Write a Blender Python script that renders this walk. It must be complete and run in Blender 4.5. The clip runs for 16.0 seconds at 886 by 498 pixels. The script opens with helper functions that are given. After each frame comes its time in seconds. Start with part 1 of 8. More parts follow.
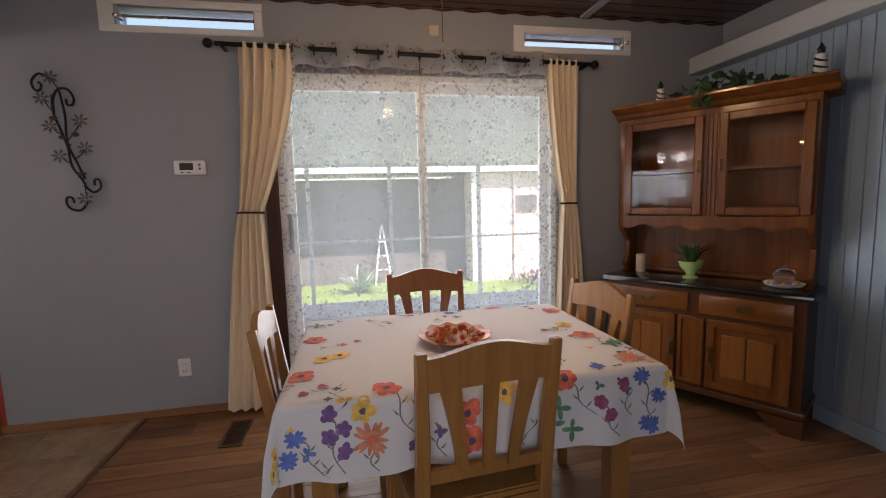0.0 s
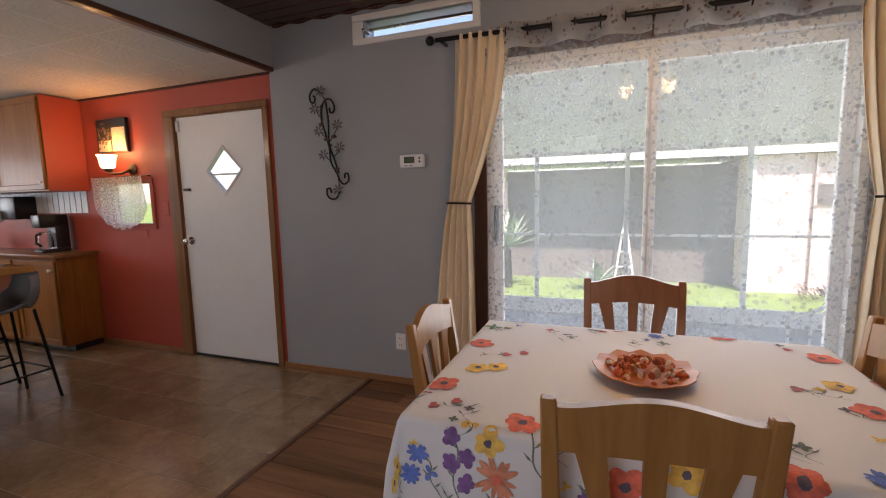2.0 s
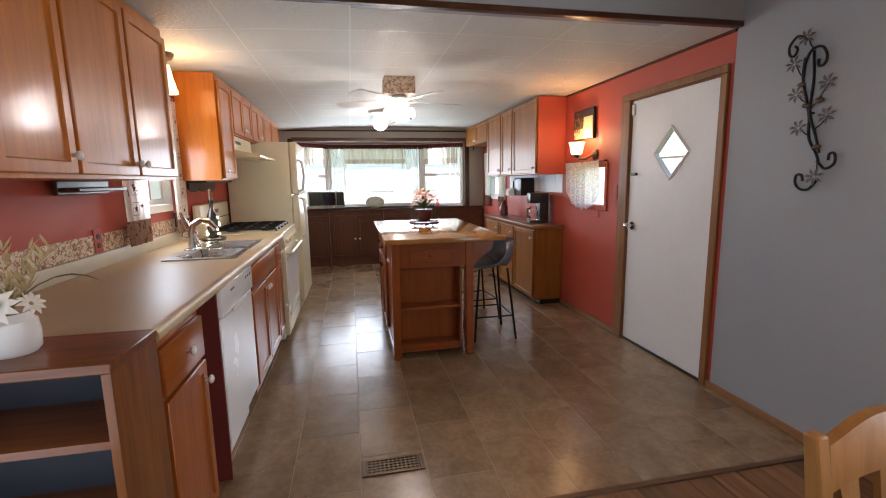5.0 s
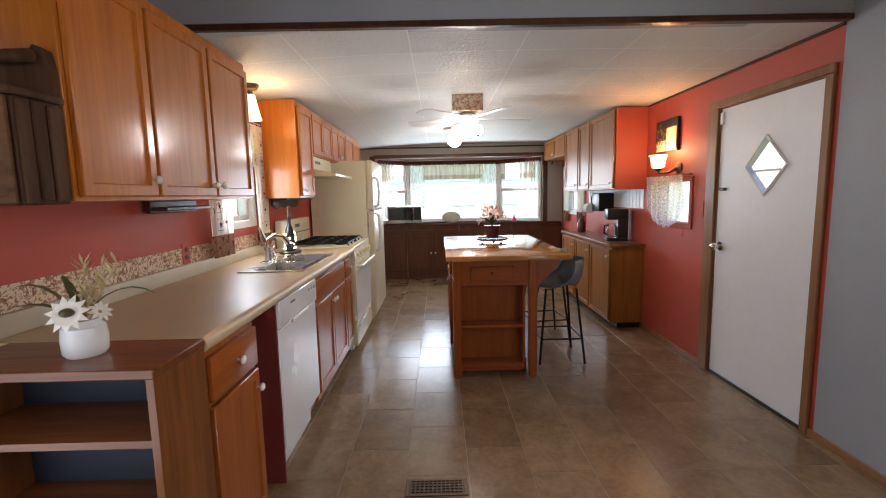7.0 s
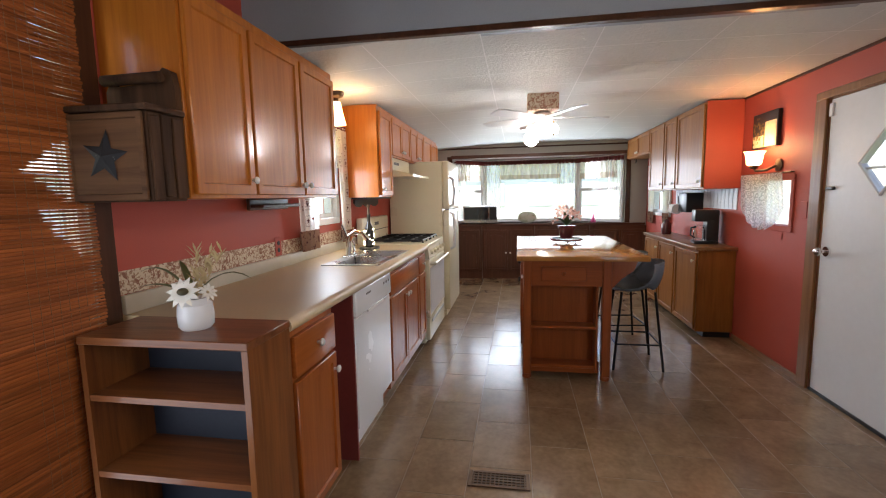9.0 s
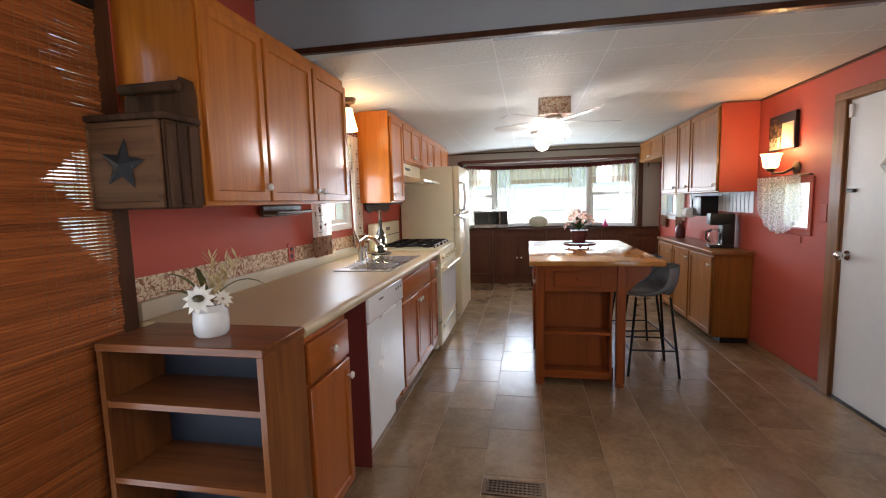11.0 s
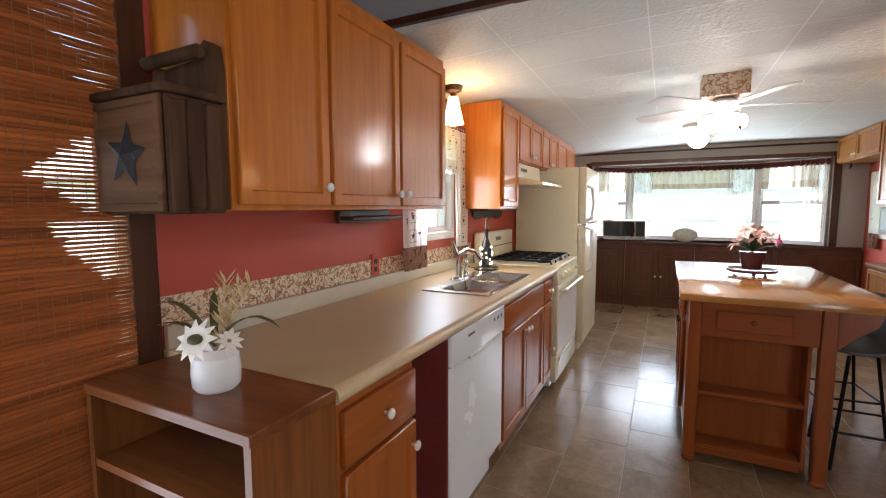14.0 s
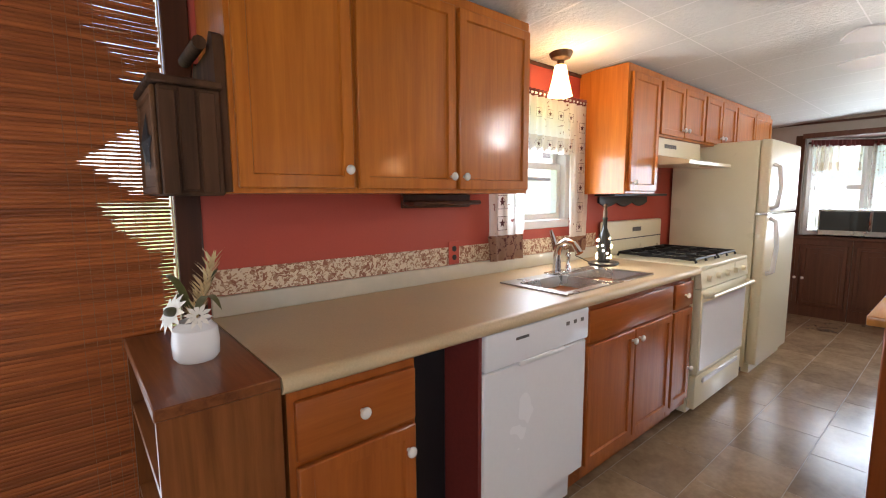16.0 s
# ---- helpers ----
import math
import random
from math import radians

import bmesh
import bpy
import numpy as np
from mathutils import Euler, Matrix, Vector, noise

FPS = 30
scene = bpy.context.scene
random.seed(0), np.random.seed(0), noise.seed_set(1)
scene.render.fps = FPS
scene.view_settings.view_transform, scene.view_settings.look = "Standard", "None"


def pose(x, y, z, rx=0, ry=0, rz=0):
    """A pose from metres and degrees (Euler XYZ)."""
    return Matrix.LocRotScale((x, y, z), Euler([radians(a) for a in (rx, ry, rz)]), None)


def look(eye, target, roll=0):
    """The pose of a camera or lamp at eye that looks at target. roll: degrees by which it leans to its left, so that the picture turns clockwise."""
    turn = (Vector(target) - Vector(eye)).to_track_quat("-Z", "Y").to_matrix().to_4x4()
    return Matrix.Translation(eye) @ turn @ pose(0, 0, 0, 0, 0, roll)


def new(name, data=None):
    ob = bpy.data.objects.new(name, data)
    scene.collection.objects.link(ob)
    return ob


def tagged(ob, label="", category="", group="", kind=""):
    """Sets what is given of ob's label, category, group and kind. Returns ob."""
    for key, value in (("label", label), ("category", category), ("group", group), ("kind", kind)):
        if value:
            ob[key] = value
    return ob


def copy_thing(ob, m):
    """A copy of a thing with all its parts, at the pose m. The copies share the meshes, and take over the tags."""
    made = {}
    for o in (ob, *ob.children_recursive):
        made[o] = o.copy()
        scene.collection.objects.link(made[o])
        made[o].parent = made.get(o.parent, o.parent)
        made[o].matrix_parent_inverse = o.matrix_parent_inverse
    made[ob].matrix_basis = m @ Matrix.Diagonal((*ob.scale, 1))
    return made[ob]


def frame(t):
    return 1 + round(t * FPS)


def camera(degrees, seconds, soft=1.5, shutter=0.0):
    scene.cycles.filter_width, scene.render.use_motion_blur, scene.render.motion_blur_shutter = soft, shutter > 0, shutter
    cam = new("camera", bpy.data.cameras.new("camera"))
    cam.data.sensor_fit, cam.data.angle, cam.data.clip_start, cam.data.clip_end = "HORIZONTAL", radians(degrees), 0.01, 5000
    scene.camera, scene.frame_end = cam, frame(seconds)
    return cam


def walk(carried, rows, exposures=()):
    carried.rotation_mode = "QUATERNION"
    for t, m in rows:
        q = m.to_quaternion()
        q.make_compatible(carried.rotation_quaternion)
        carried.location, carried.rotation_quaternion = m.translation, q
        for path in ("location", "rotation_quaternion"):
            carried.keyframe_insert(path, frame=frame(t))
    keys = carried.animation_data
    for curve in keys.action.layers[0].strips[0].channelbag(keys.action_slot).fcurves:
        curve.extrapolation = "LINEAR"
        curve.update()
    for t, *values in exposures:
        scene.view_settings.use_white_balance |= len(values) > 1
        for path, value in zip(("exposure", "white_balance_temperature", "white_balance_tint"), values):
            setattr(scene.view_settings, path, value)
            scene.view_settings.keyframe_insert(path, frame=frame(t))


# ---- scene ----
cam = camera(89.8, 16.0, soft=1.1)
PATH = [
    (0, (0.107, -0.106, 1.263), (0.484, 1.845, 1.041), -1.5),
    (0.5, (0.184, -0.045, 1.242), (0.54, 1.91, 1.018), -1.9),
    (1, (0.251, 0.074, 1.251), (0.399, 2.057, 1.03), -2.3),
    (1.5, (0.268, 0.113, 1.257), (0.005, 2.081, 1.021), -3.5),
    (2, (0.348, 0.139, 1.264), (-0.352, 1.998, 1.024), -1.3),
    (2.5, (0.394, 0.154, 1.273), (-0.631, 1.847, 0.988), -0.2),
    (3, (0.33, 0.255, 1.286), (-0.949, 1.763, 0.991), -0.7),
    (3.5, (0.308, 0.355, 1.291), (-1.162, 1.680, 0.990), -0.75),
    (4, (0.311, 0.437, 1.306), (-1.392, 1.444, 0.993), -1.4),
    (4.5, (0.348, 0.513, 1.312), (-1.529, 1.143, 1.022), -1.0),
    (4.7, (0.365, 0.540, 1.322), (-1.545, 1.050, 1.020), -0.9),
    (6.8, (0.346, 0.724, 1.342), (-1.637, 0.819, 1.097), -1.1),
    (7, (0.351, 0.745, 1.348), (-1.635, 0.761, 1.109), -1.2),
    (7.5, (0.376, 0.781, 1.342), (-1.604, 0.64, 1.097), -1.1),
    (8, (0.397, 0.798, 1.342), (-1.577, 0.586, 1.094), -1.1),
    (8.5, (0.421, 0.806, 1.346), (-1.543, 0.514, 1.109), -1.0),
    (9, (0.415, 0.797, 1.341), (-1.543, 0.466, 1.11), -1.1),
    (11.3, (0.407, 0.775, 1.345), (-1.544, 0.382, 1.149), -1.6),
    (11.5, (0.417, 0.771, 1.353), (-1.532, 0.362, 1.166), -1.7),
    (12, (0.414, 0.765, 1.355), (-1.527, 0.319, 1.166), -1.9),
    (12.5, (0.339, 0.688, 1.363), (-1.587, 0.174, 1.195), -1.8),
    (13, (0.223, 0.631, 1.347), (-1.678, 0.04, 1.15), -1.9),
    (13.5, (0.009, 0.674, 1.348), (-1.828, -0.097, 1.163), -1.2),
    (14, (-0.169, 0.705, 1.358), (-1.951, -0.184, 1.175), -0.1),
    (14.5, (-0.395, 0.701, 1.352), (-2.107, -0.319, 1.184), 0.5),
    (15, (-0.524, 0.727, 1.351), (-2.115, -0.47, 1.171), 0.2),
    (15.5, (-0.6, 0.87, 1.348), (-1.979, -0.564, 1.149), -0.2),
    (16, (-0.629, 1.006, 1.338), (-1.904, -0.518, 1.106), -0.3),
]
walk(cam, [(t, look(eye, target, roll)) for t, eye, target, roll in PATH], [(0.0, 1.08, 6950, 21), (1.5, 1.1, 7000, 22), (2.5, 1.15, 7050, 22), (3.0, 1.32, 7000, 22), (4.5, 1.58, 6650, 18), (7.0, 1.63, 6500, 16), (12.5, 1.66, 6450, 15), (16.0, 1.9, 6450, 16)])

# ---- world, sun, large lights ----
world = bpy.data.worlds.new("world")
scene.world = world
world.use_nodes = True
wn = world.node_tree
sky = wn.nodes.new("ShaderNodeTexSky")
sky.sky_type, sky.sun_disc = "NISHITA", False
sky.sun_elevation, sky.sun_rotation = radians(61.5), radians(144)
wn.links.new(sky.outputs[0], wn.nodes["Background"].inputs[0])
wn.nodes["Background"].inputs[1].default_value = 0.15
sun = new("sun", bpy.data.lights.new("sun", "SUN"))
sun.data.energy, sun.data.angle, sun.data.color = 5.0, radians(0.5), (1, 0.95, 0.88)
sun.matrix_world = look((4.0, -5.5, 12.5), (0, 0, 0))


def area_lamp(name, eye, target, sx, sy, watts, colour):
    d = bpy.data.lights.new(name, "AREA")
    d.shape, d.size, d.size_y, d.energy, d.color = "RECTANGLE", sx, sy, watts, colour
    ob = new(name, d)
    ob.matrix_world = look(eye, target)
    return ob


def point_lamp(name, at, watts, colour, radius=0.04):
    d = bpy.data.lights.new(name, "POINT")
    d.energy, d.color, d.shadow_soft_size = watts, colour, radius
    ob = new(name, d)
    ob.location = at
    return ob


DAY = (0.78, 0.90, 1.0)
area_lamp("slider_daylight", (0.55, 2.61, 1.1), (0.55, 0, 0.9), 1.7, 1.8, 8, DAY)
area_lamp("slider_daylight_outer", (0.55, 2.85, 1.1), (0.55, 0, 1.1), 1.7, 1.8, 6.5, DAY)
area_lamp("bay_daylight", (-7.20, 1.05, 1.42), (0, 1.05, 1.1), 2.1, 0.85, 18, DAY)
area_lamp("sink_window_daylight", (-2.72, -0.62, 1.4), (-2.72, 2, 1.1), 0.4, 0.4, 2.6, DAY)
# fill lamp added on the room side of the closed blind, brightens wall and floor
area_lamp("blind_daylight", (-0.2, -0.57, 1.1), (-0.6, 2.7, 1.2), 1.2, 1.8, 7.5, DAY)
WARM = (1.0, 0.62, 0.28)
point_lamp("fan_bulb", (-3.47, 1.00, 1.80), 3.2, (1, 0.95, 0.86), 0.05)
point_lamp("fan_bulb_upper", (-3.47, 1.00, 1.937), 1.7, (1, 0.95, 0.86), 0.025)
point_lamp("globe_bulb", (-5.22, 0.96, 1.90), 2.2, (1, 0.95, 0.86), 0.04)
point_lamp("sink_bulb", (-2.71, -0.40, 1.95), 1.1, WARM, 0.03)
point_lamp("sconce_bulb", (-3.49, 2.62, 1.69), 1.7, WARM, 0.03)
for lx, ly in ((0.45, 1.425), (0.75, 1.575)):
    point_lamp("dining_bulb", (lx, ly, 2.06), 4.2, (1.0, 0.66, 0.33), 0.055)

# ---- materials ----


def nodes_of(name):
    m = bpy.data.materials.new(name)
    m.use_nodes = True
    nt = m.node_tree
    return m, nt, nt.nodes["Principled BSDF"]


def add(nt, kind, **values):
    n = nt.nodes.new(kind)
    for k, v in values.items():
        n.inputs[k].default_value = v
    return n


def coords(nt, scale=(1, 1, 1), rot=(0, 0, 0)):
    tc = nt.nodes.new("ShaderNodeTexCoord")
    mp = nt.nodes.new("ShaderNodeMapping")
    mp.inputs["Scale"].default_value, mp.inputs["Rotation"].default_value = scale, rot
    nt.links.new(tc.outputs["Object"], mp.inputs["Vector"])
    return mp.outputs[0]


def noise_tex(nt, vec, scale, detail=4, rough=0.55, distortion=0.0):
    n = add(nt, "ShaderNodeTexNoise", Scale=scale, Detail=detail, Roughness=rough, Distortion=distortion)
    nt.links.new(vec, n.inputs["Vector"])
    return n.outputs["Fac"]


def ramp(nt, fac, stops):
    r = nt.nodes.new("ShaderNodeValToRGB")
    while len(r.color_ramp.elements) < len(stops):
        r.color_ramp.elements.new(0.5)
    for e, (p, c) in zip(r.color_ramp.elements, stops):
        e.position, e.color = p, (*c, 1)
    nt.links.new(fac, r.inputs[0])
    return r.outputs[0]


def mix(nt, fac, a, b, how="MIX"):
    n = nt.nodes.new("ShaderNodeMix")
    n.data_type, n.blend_type = "RGBA", how
    for sock, v in ((n.inputs[0], fac), (n.inputs[6], a), (n.inputs[7], b)):
        if isinstance(v, (int, float)):
            sock.default_value = v
        elif isinstance(v, tuple):
            sock.default_value = (*v, 1)
        else:
            nt.links.new(v, sock)
    return n.outputs[2]


def bump(nt, height, strength, dist=0.01):
    b = add(nt, "ShaderNodeBump", Strength=strength, Distance=dist)
    nt.links.new(height, b.inputs["Height"])
    return b.outputs[0]


def tint(c, k):
    return tuple(min(1, max(0, v * k)) for v in c)


def plain(name, colour, rough=0.5, metal=0.0, vary=0.12, grain=60, relief=0.05, coat=0.0):
    """Painted, moulded or cast surface with two scales of unevenness."""
    m, nt, b = nodes_of(name)
    v = coords(nt)
    big, fine = noise_tex(nt, v, 3, 3), noise_tex(nt, v, grain, 3)
    c = mix(nt, 0.5, ramp(nt, big, [(0.3, tint(colour, 1 - vary)), (0.7, tint(colour, 1 + vary))]),
            ramp(nt, fine, [(0.3, tint(colour, 1 - vary)), (0.7, tint(colour, 1 + vary))]))
    nt.links.new(c, b.inputs["Base Color"])
    r = ramp(nt, big, [(0.2, (rough * 0.85,) * 3), (0.8, (min(1, rough * 1.15),) * 3)])
    nt.links.new(r, b.inputs["Roughness"])
    b.inputs["Metallic"].default_value, b.inputs["Coat Weight"].default_value = metal, coat
    nt.links.new(bump(nt, fine, relief), b.inputs["Normal"])
    return m


def wood(name, dark, light, rough=0.35, along="z", grain=1.0, coat=0.2, piece=0.0, knots=0.0):
    """Stained wood, the grain running along one axis; piece: how far single pieces differ."""
    m, nt, b = nodes_of(name)
    s = {"x": (0.06, 1, 1), "y": (1, 0.06, 1), "z": (1, 1, 0.06)}[along]
    v = coords(nt, s)
    if piece:
        oi = nt.nodes.new("ShaderNodeObjectInfo")
        off = nt.nodes.new("ShaderNodeVectorMath")
        off.operation = "MULTIPLY_ADD"
        nt.links.new(oi.outputs["Random"], off.inputs[0])
        off.inputs[1].default_value = (7, 13, 5)
        nt.links.new(v, off.inputs[2])
        v = off.outputs[0]
    g = noise_tex(nt, v, 42 * grain, 6, 0.62, 0.6)
    broad = noise_tex(nt, v, 9 * grain, 3, 0.5, 1.2)
    c = mix(nt, 0.45, ramp(nt, g, [(0.28, dark), (0.72, light)]), ramp(nt, broad, [(0.3, tint(dark, 0.97)), (0.7, tint(light, 1.03))]))
    if piece:
        k = nt.nodes.new("ShaderNodeMapRange")
        k.inputs["To Min"].default_value, k.inputs["To Max"].default_value = 1 - piece, 1 + piece
        nt.links.new(oi.outputs["Random"], k.inputs["Value"])
        c = mix(nt, 1.0, c, k.outputs[0], "MULTIPLY")
    nt.links.new(c, b.inputs["Base Color"])
    nt.links.new(ramp(nt, g, [(0, (min(1, rough * 1.3),) * 3), (1, (rough * 0.8,) * 3)]), b.inputs["Roughness"])
    b.inputs["Coat Weight"].default_value, b.inputs["Coat Roughness"].default_value = coat * 0.7, 0.13
    b.inputs["Specular IOR Level"].default_value = 0.22
    nt.links.new(bump(nt, g, 0.12, 0.004), b.inputs["Normal"])
    return m


def glow(name, colour, strength):
    m, nt, b = nodes_of(name)
    b.inputs["Base Color"].default_value = (*colour, 1)
    b.inputs["Emission Color"].default_value = (*colour, 1)
    b.inputs["Emission Strength"].default_value = strength
    return m


def glass(name, colour=(1, 1, 1), rough=0.0):
    m, nt, b = nodes_of(name)
    b.inputs["Base Color"].default_value = (*colour, 1)
    b.inputs["Transmission Weight"].default_value, b.inputs["Roughness"].default_value, b.inputs["IOR"].default_value = 1, rough, 1.45
    return m


def thin_glass(name):
    """Window pane: clear, with a weak mirror on it."""
    m, nt, b = nodes_of(name)
    tr = nt.nodes.new("ShaderNodeBsdfTransparent")
    gl = add(nt, "ShaderNodeBsdfGlossy", Roughness=0.02)
    lw = add(nt, "ShaderNodeLayerWeight", Blend=0.5)
    fr = nt.nodes.new("ShaderNodeMapRange")
    fr.inputs["From Min"].default_value, fr.inputs["To Min"].default_value, fr.inputs["To Max"].default_value = 0.3, 0.015, 0.16
    nt.links.new(lw.outputs["Facing"], fr.inputs["Value"])
    mx = nt.nodes.new("ShaderNodeMixShader")
    nt.links.new(fr.outputs[0], mx.inputs[0])
    nt.links.new(tr.outputs[0], mx.inputs[1])
    nt.links.new(gl.outputs[0], mx.inputs[2])
    nt.links.new(mx.outputs[0], nt.nodes["Material Output"].inputs[0])
    return m


M = {}
M["grey_wall"] = plain("grey_wall_paint", (0.305, 0.328, 0.36), 0.5, vary=0.05, grain=140, relief=0.06)
M["red_wall"] = plain("red_wall_paint", (0.42, 0.066, 0.038), 0.58, vary=0.06, grain=140, relief=0.06)
M["blue_bead"] = plain("pale_blue_beadboard_paint", (0.25, 0.34, 0.43), 0.45, vary=0.05, grain=90)
M["white_trim"] = plain("white_trim_paint", (0.75, 0.75, 0.74), 0.4, vary=0.04)
M["ceiling"] = plain("kitchen_ceiling_paint", (0.60, 0.61, 0.585), 0.7, vary=0.05, grain=45, relief=0.5)
M["oak"] = wood("honey_oak", (0.34, 0.096, 0.011), (0.55, 0.178, 0.023), 0.34, "z", 1.3, 0.55)
M["oak_h"] = wood("honey_oak_across", (0.34, 0.096, 0.011), (0.55, 0.178, 0.023), 0.34, "x", 1.3, 0.55)
M["oak_y"] = wood("honey_oak_deep", (0.34, 0.096, 0.011), (0.55, 0.178, 0.023), 0.34, "y", 1.3, 0.55)
M["dark_wood"] = wood("dark_brown_wood", (0.075, 0.03, 0.018), (0.14, 0.06, 0.035), 0.35, "z", 1.0, 0.25)
M["shelf_wood"] = wood("walnut_shelf_wood", (0.07, 0.020, 0.008), (0.25, 0.085, 0.026), 0.3, "y", 1.0, 0.3)
M["counter"] = plain("beige_laminate", (0.53, 0.40, 0.235), 0.42, vary=0.12, grain=160, relief=0.02)
M["white_appl"] = plain("white_enamel", (0.78, 0.79, 0.80), 0.25, vary=0.02, relief=0.01, coat=0.3)
M["bisque"] = plain("bisque_enamel", (0.74, 0.68, 0.49), 0.3, vary=0.015, relief=0.01, coat=0.2)
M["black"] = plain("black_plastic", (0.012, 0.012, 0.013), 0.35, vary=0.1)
M["plank"] = wood("brown_laminate_plank", (0.075, 0.032, 0.014), (0.285, 0.138, 0.064), 0.34, "x", 0.9, 0.12, 0.3)
M["steel"] = plain("brushed_steel", (0.42, 0.40, 0.38), 0.28, 1.0, 0.06, 200)
M["chrome"] = plain("chrome", (0.8, 0.8, 0.8), 0.08, 1.0, 0.02)
M["cloth"] = plain("white_tablecloth", (0.62, 0.60, 0.60), 0.85, vary=0.05, grain=300, relief=0.1)
M["cream"] = plain("cream_curtain_cloth", (0.80, 0.68, 0.51), 0.85, vary=0.06, grain=220, relief=0.2)
M["pane"] = thin_glass("window_pane")

M["beige_wall"] = plain("greige_panel_paint", (0.33, 0.30, 0.26), 0.55, vary=0.06, grain=80)
M["dark_trim"] = wood("dark_stained_trim", (0.035, 0.013, 0.007), (0.085, 0.032, 0.016), 0.32, "z", 1.0, 0.3)
M["casing"] = wood("brown_casing_wood", (0.17, 0.075, 0.03), (0.30, 0.145, 0.06), 0.4, "z", 1.0, 0.2)
M["base_oak"] = wood("baseboard_oak", (0.20, 0.09, 0.04), (0.34, 0.17, 0.08), 0.4, "x", 1.0, 0.2)
M["ceil_wood"] = wood("varnished_ceiling_planks", (0.045, 0.017, 0.008), (0.10, 0.038, 0.016), 0.22, "x", 0.8, 0.5)
M["grout"] = plain("pale_grout", (0.33, 0.27, 0.205), 0.6, vary=0.2)
M["plank_trim"] = wood("threshold_wood", (0.08, 0.035, 0.018), (0.15, 0.07, 0.035), 0.35, "y")
M["dark_side"] = plain("skirting_board", (0.2, 0.19, 0.18), 0.7)
M["door_white"] = plain("white_door_paint", (0.70, 0.71, 0.72), 0.38, vary=0.03, grain=30, relief=0.08)
M["island"] = wood("reddish_island_wood", (0.19, 0.042, 0.009), (0.33, 0.082, 0.017), 0.32, "z", 1.3, 0.25)
M["island_top"] = wood("glossy_butcher_block", (0.36, 0.145, 0.03), (0.50, 0.22, 0.055), 0.07, "x", 1.2, 1.0)
M["chair"] = wood("golden_oak_chair", (0.22, 0.095, 0.025), (0.36, 0.175, 0.055), 0.32, "z", 1.0, 0.3)
M["chair_dark"] = wood("russet_oak_chair", (0.15, 0.055, 0.02), (0.27, 0.11, 0.045), 0.32, "z", 1.0, 0.3)
M["maple"] = wood("amber_maple_hutch", (0.075, 0.021, 0.005), (0.22, 0.074, 0.016), 0.3, "z", 0.8, 0.4)
M["maple_dark"] = wood("dark_maple_frame", (0.06, 0.02, 0.008), (0.11, 0.04, 0.015), 0.3, "z", 0.8, 0.35)
M["black_top"] = plain("black_glossy_top", (0.012, 0.011, 0.011), 0.12, vary=0.1, coat=0.5)
M["rustic"] = wood("weathered_barn_wood", (0.010, 0.005, 0.003), (0.12, 0.056, 0.026), 0.8, "z", 0.5, 0.0)
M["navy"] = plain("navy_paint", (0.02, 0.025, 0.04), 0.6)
M["seat_grey"] = plain("blue_grey_leatherette", (0.24, 0.28, 0.32), 0.22, vary=0.15, grain=120, relief=0.08, coat=0.5)
M["iron"] = plain("black_iron", (0.015, 0.014, 0.014), 0.45, 0.6)
M["bronze"] = plain("aged_bronze", (0.10, 0.06, 0.035), 0.4, 0.8, 0.25)
M["art_leaf"] = plain("grey_bronze_leaf", (0.14, 0.13, 0.125), 0.5, 0.5, 0.3)
M["knob"] = plain("white_porcelain", (0.75, 0.72, 0.66), 0.15, vary=0.02, relief=0)
M["brass"] = plain("antique_brass", (0.16, 0.10, 0.04), 0.4, 0.9, 0.3)
M["leaf"] = plain("dark_green_leaf", (0.035, 0.075, 0.022), 0.45, vary=0.35, grain=25)
M["leaf_dry"] = plain("olive_brown_leaf", (0.07, 0.06, 0.025), 0.5, vary=0.3)
M["straw"] = plain("straw_plume", (0.55, 0.42, 0.22), 0.8, vary=0.2)
M["petal_white"] = plain("white_petal", (0.78, 0.74, 0.66), 0.6, vary=0.05)
M["petal_pink"] = plain("pale_pink_petal", (0.68, 0.40, 0.34), 0.6, vary=0.1)
M["ceramic"] = plain("white_marbled_ceramic", (0.74, 0.73, 0.72), 0.2, vary=0.06, grain=9, relief=0.02)
M["ceramic_green"] = plain("pale_green_ceramic", (0.42, 0.55, 0.20), 0.2, vary=0.06)
M["maroon"] = plain("maroon_pot", (0.09, 0.02, 0.022), 0.25, vary=0.1)
M["lampglass"] = glow("warm_lit_glass", (1.0, 0.66, 0.30), 2.2)
M["lampglass_amber"] = glow("amber_lit_glass", (1.0, 0.60, 0.24), 3.5)
M["lampwhite"] = glow("white_lit_glass", (1.0, 0.96, 0.88), 6.0)
M["globe"] = glow("white_lit_globe", (1.0, 0.97, 0.9), 5.0)
M["led"] = glow("fairy_lights", (1.0, 0.85, 0.5), 9.0)
M["clear"] = glass("clear_glass")
M["darkglass"] = plain("dark_oven_glass", (0.01, 0.01, 0.012), 0.06, relief=0.0)
M["paper"] = plain("paper_towel", (0.8, 0.8, 0.8), 0.9, vary=0.03)


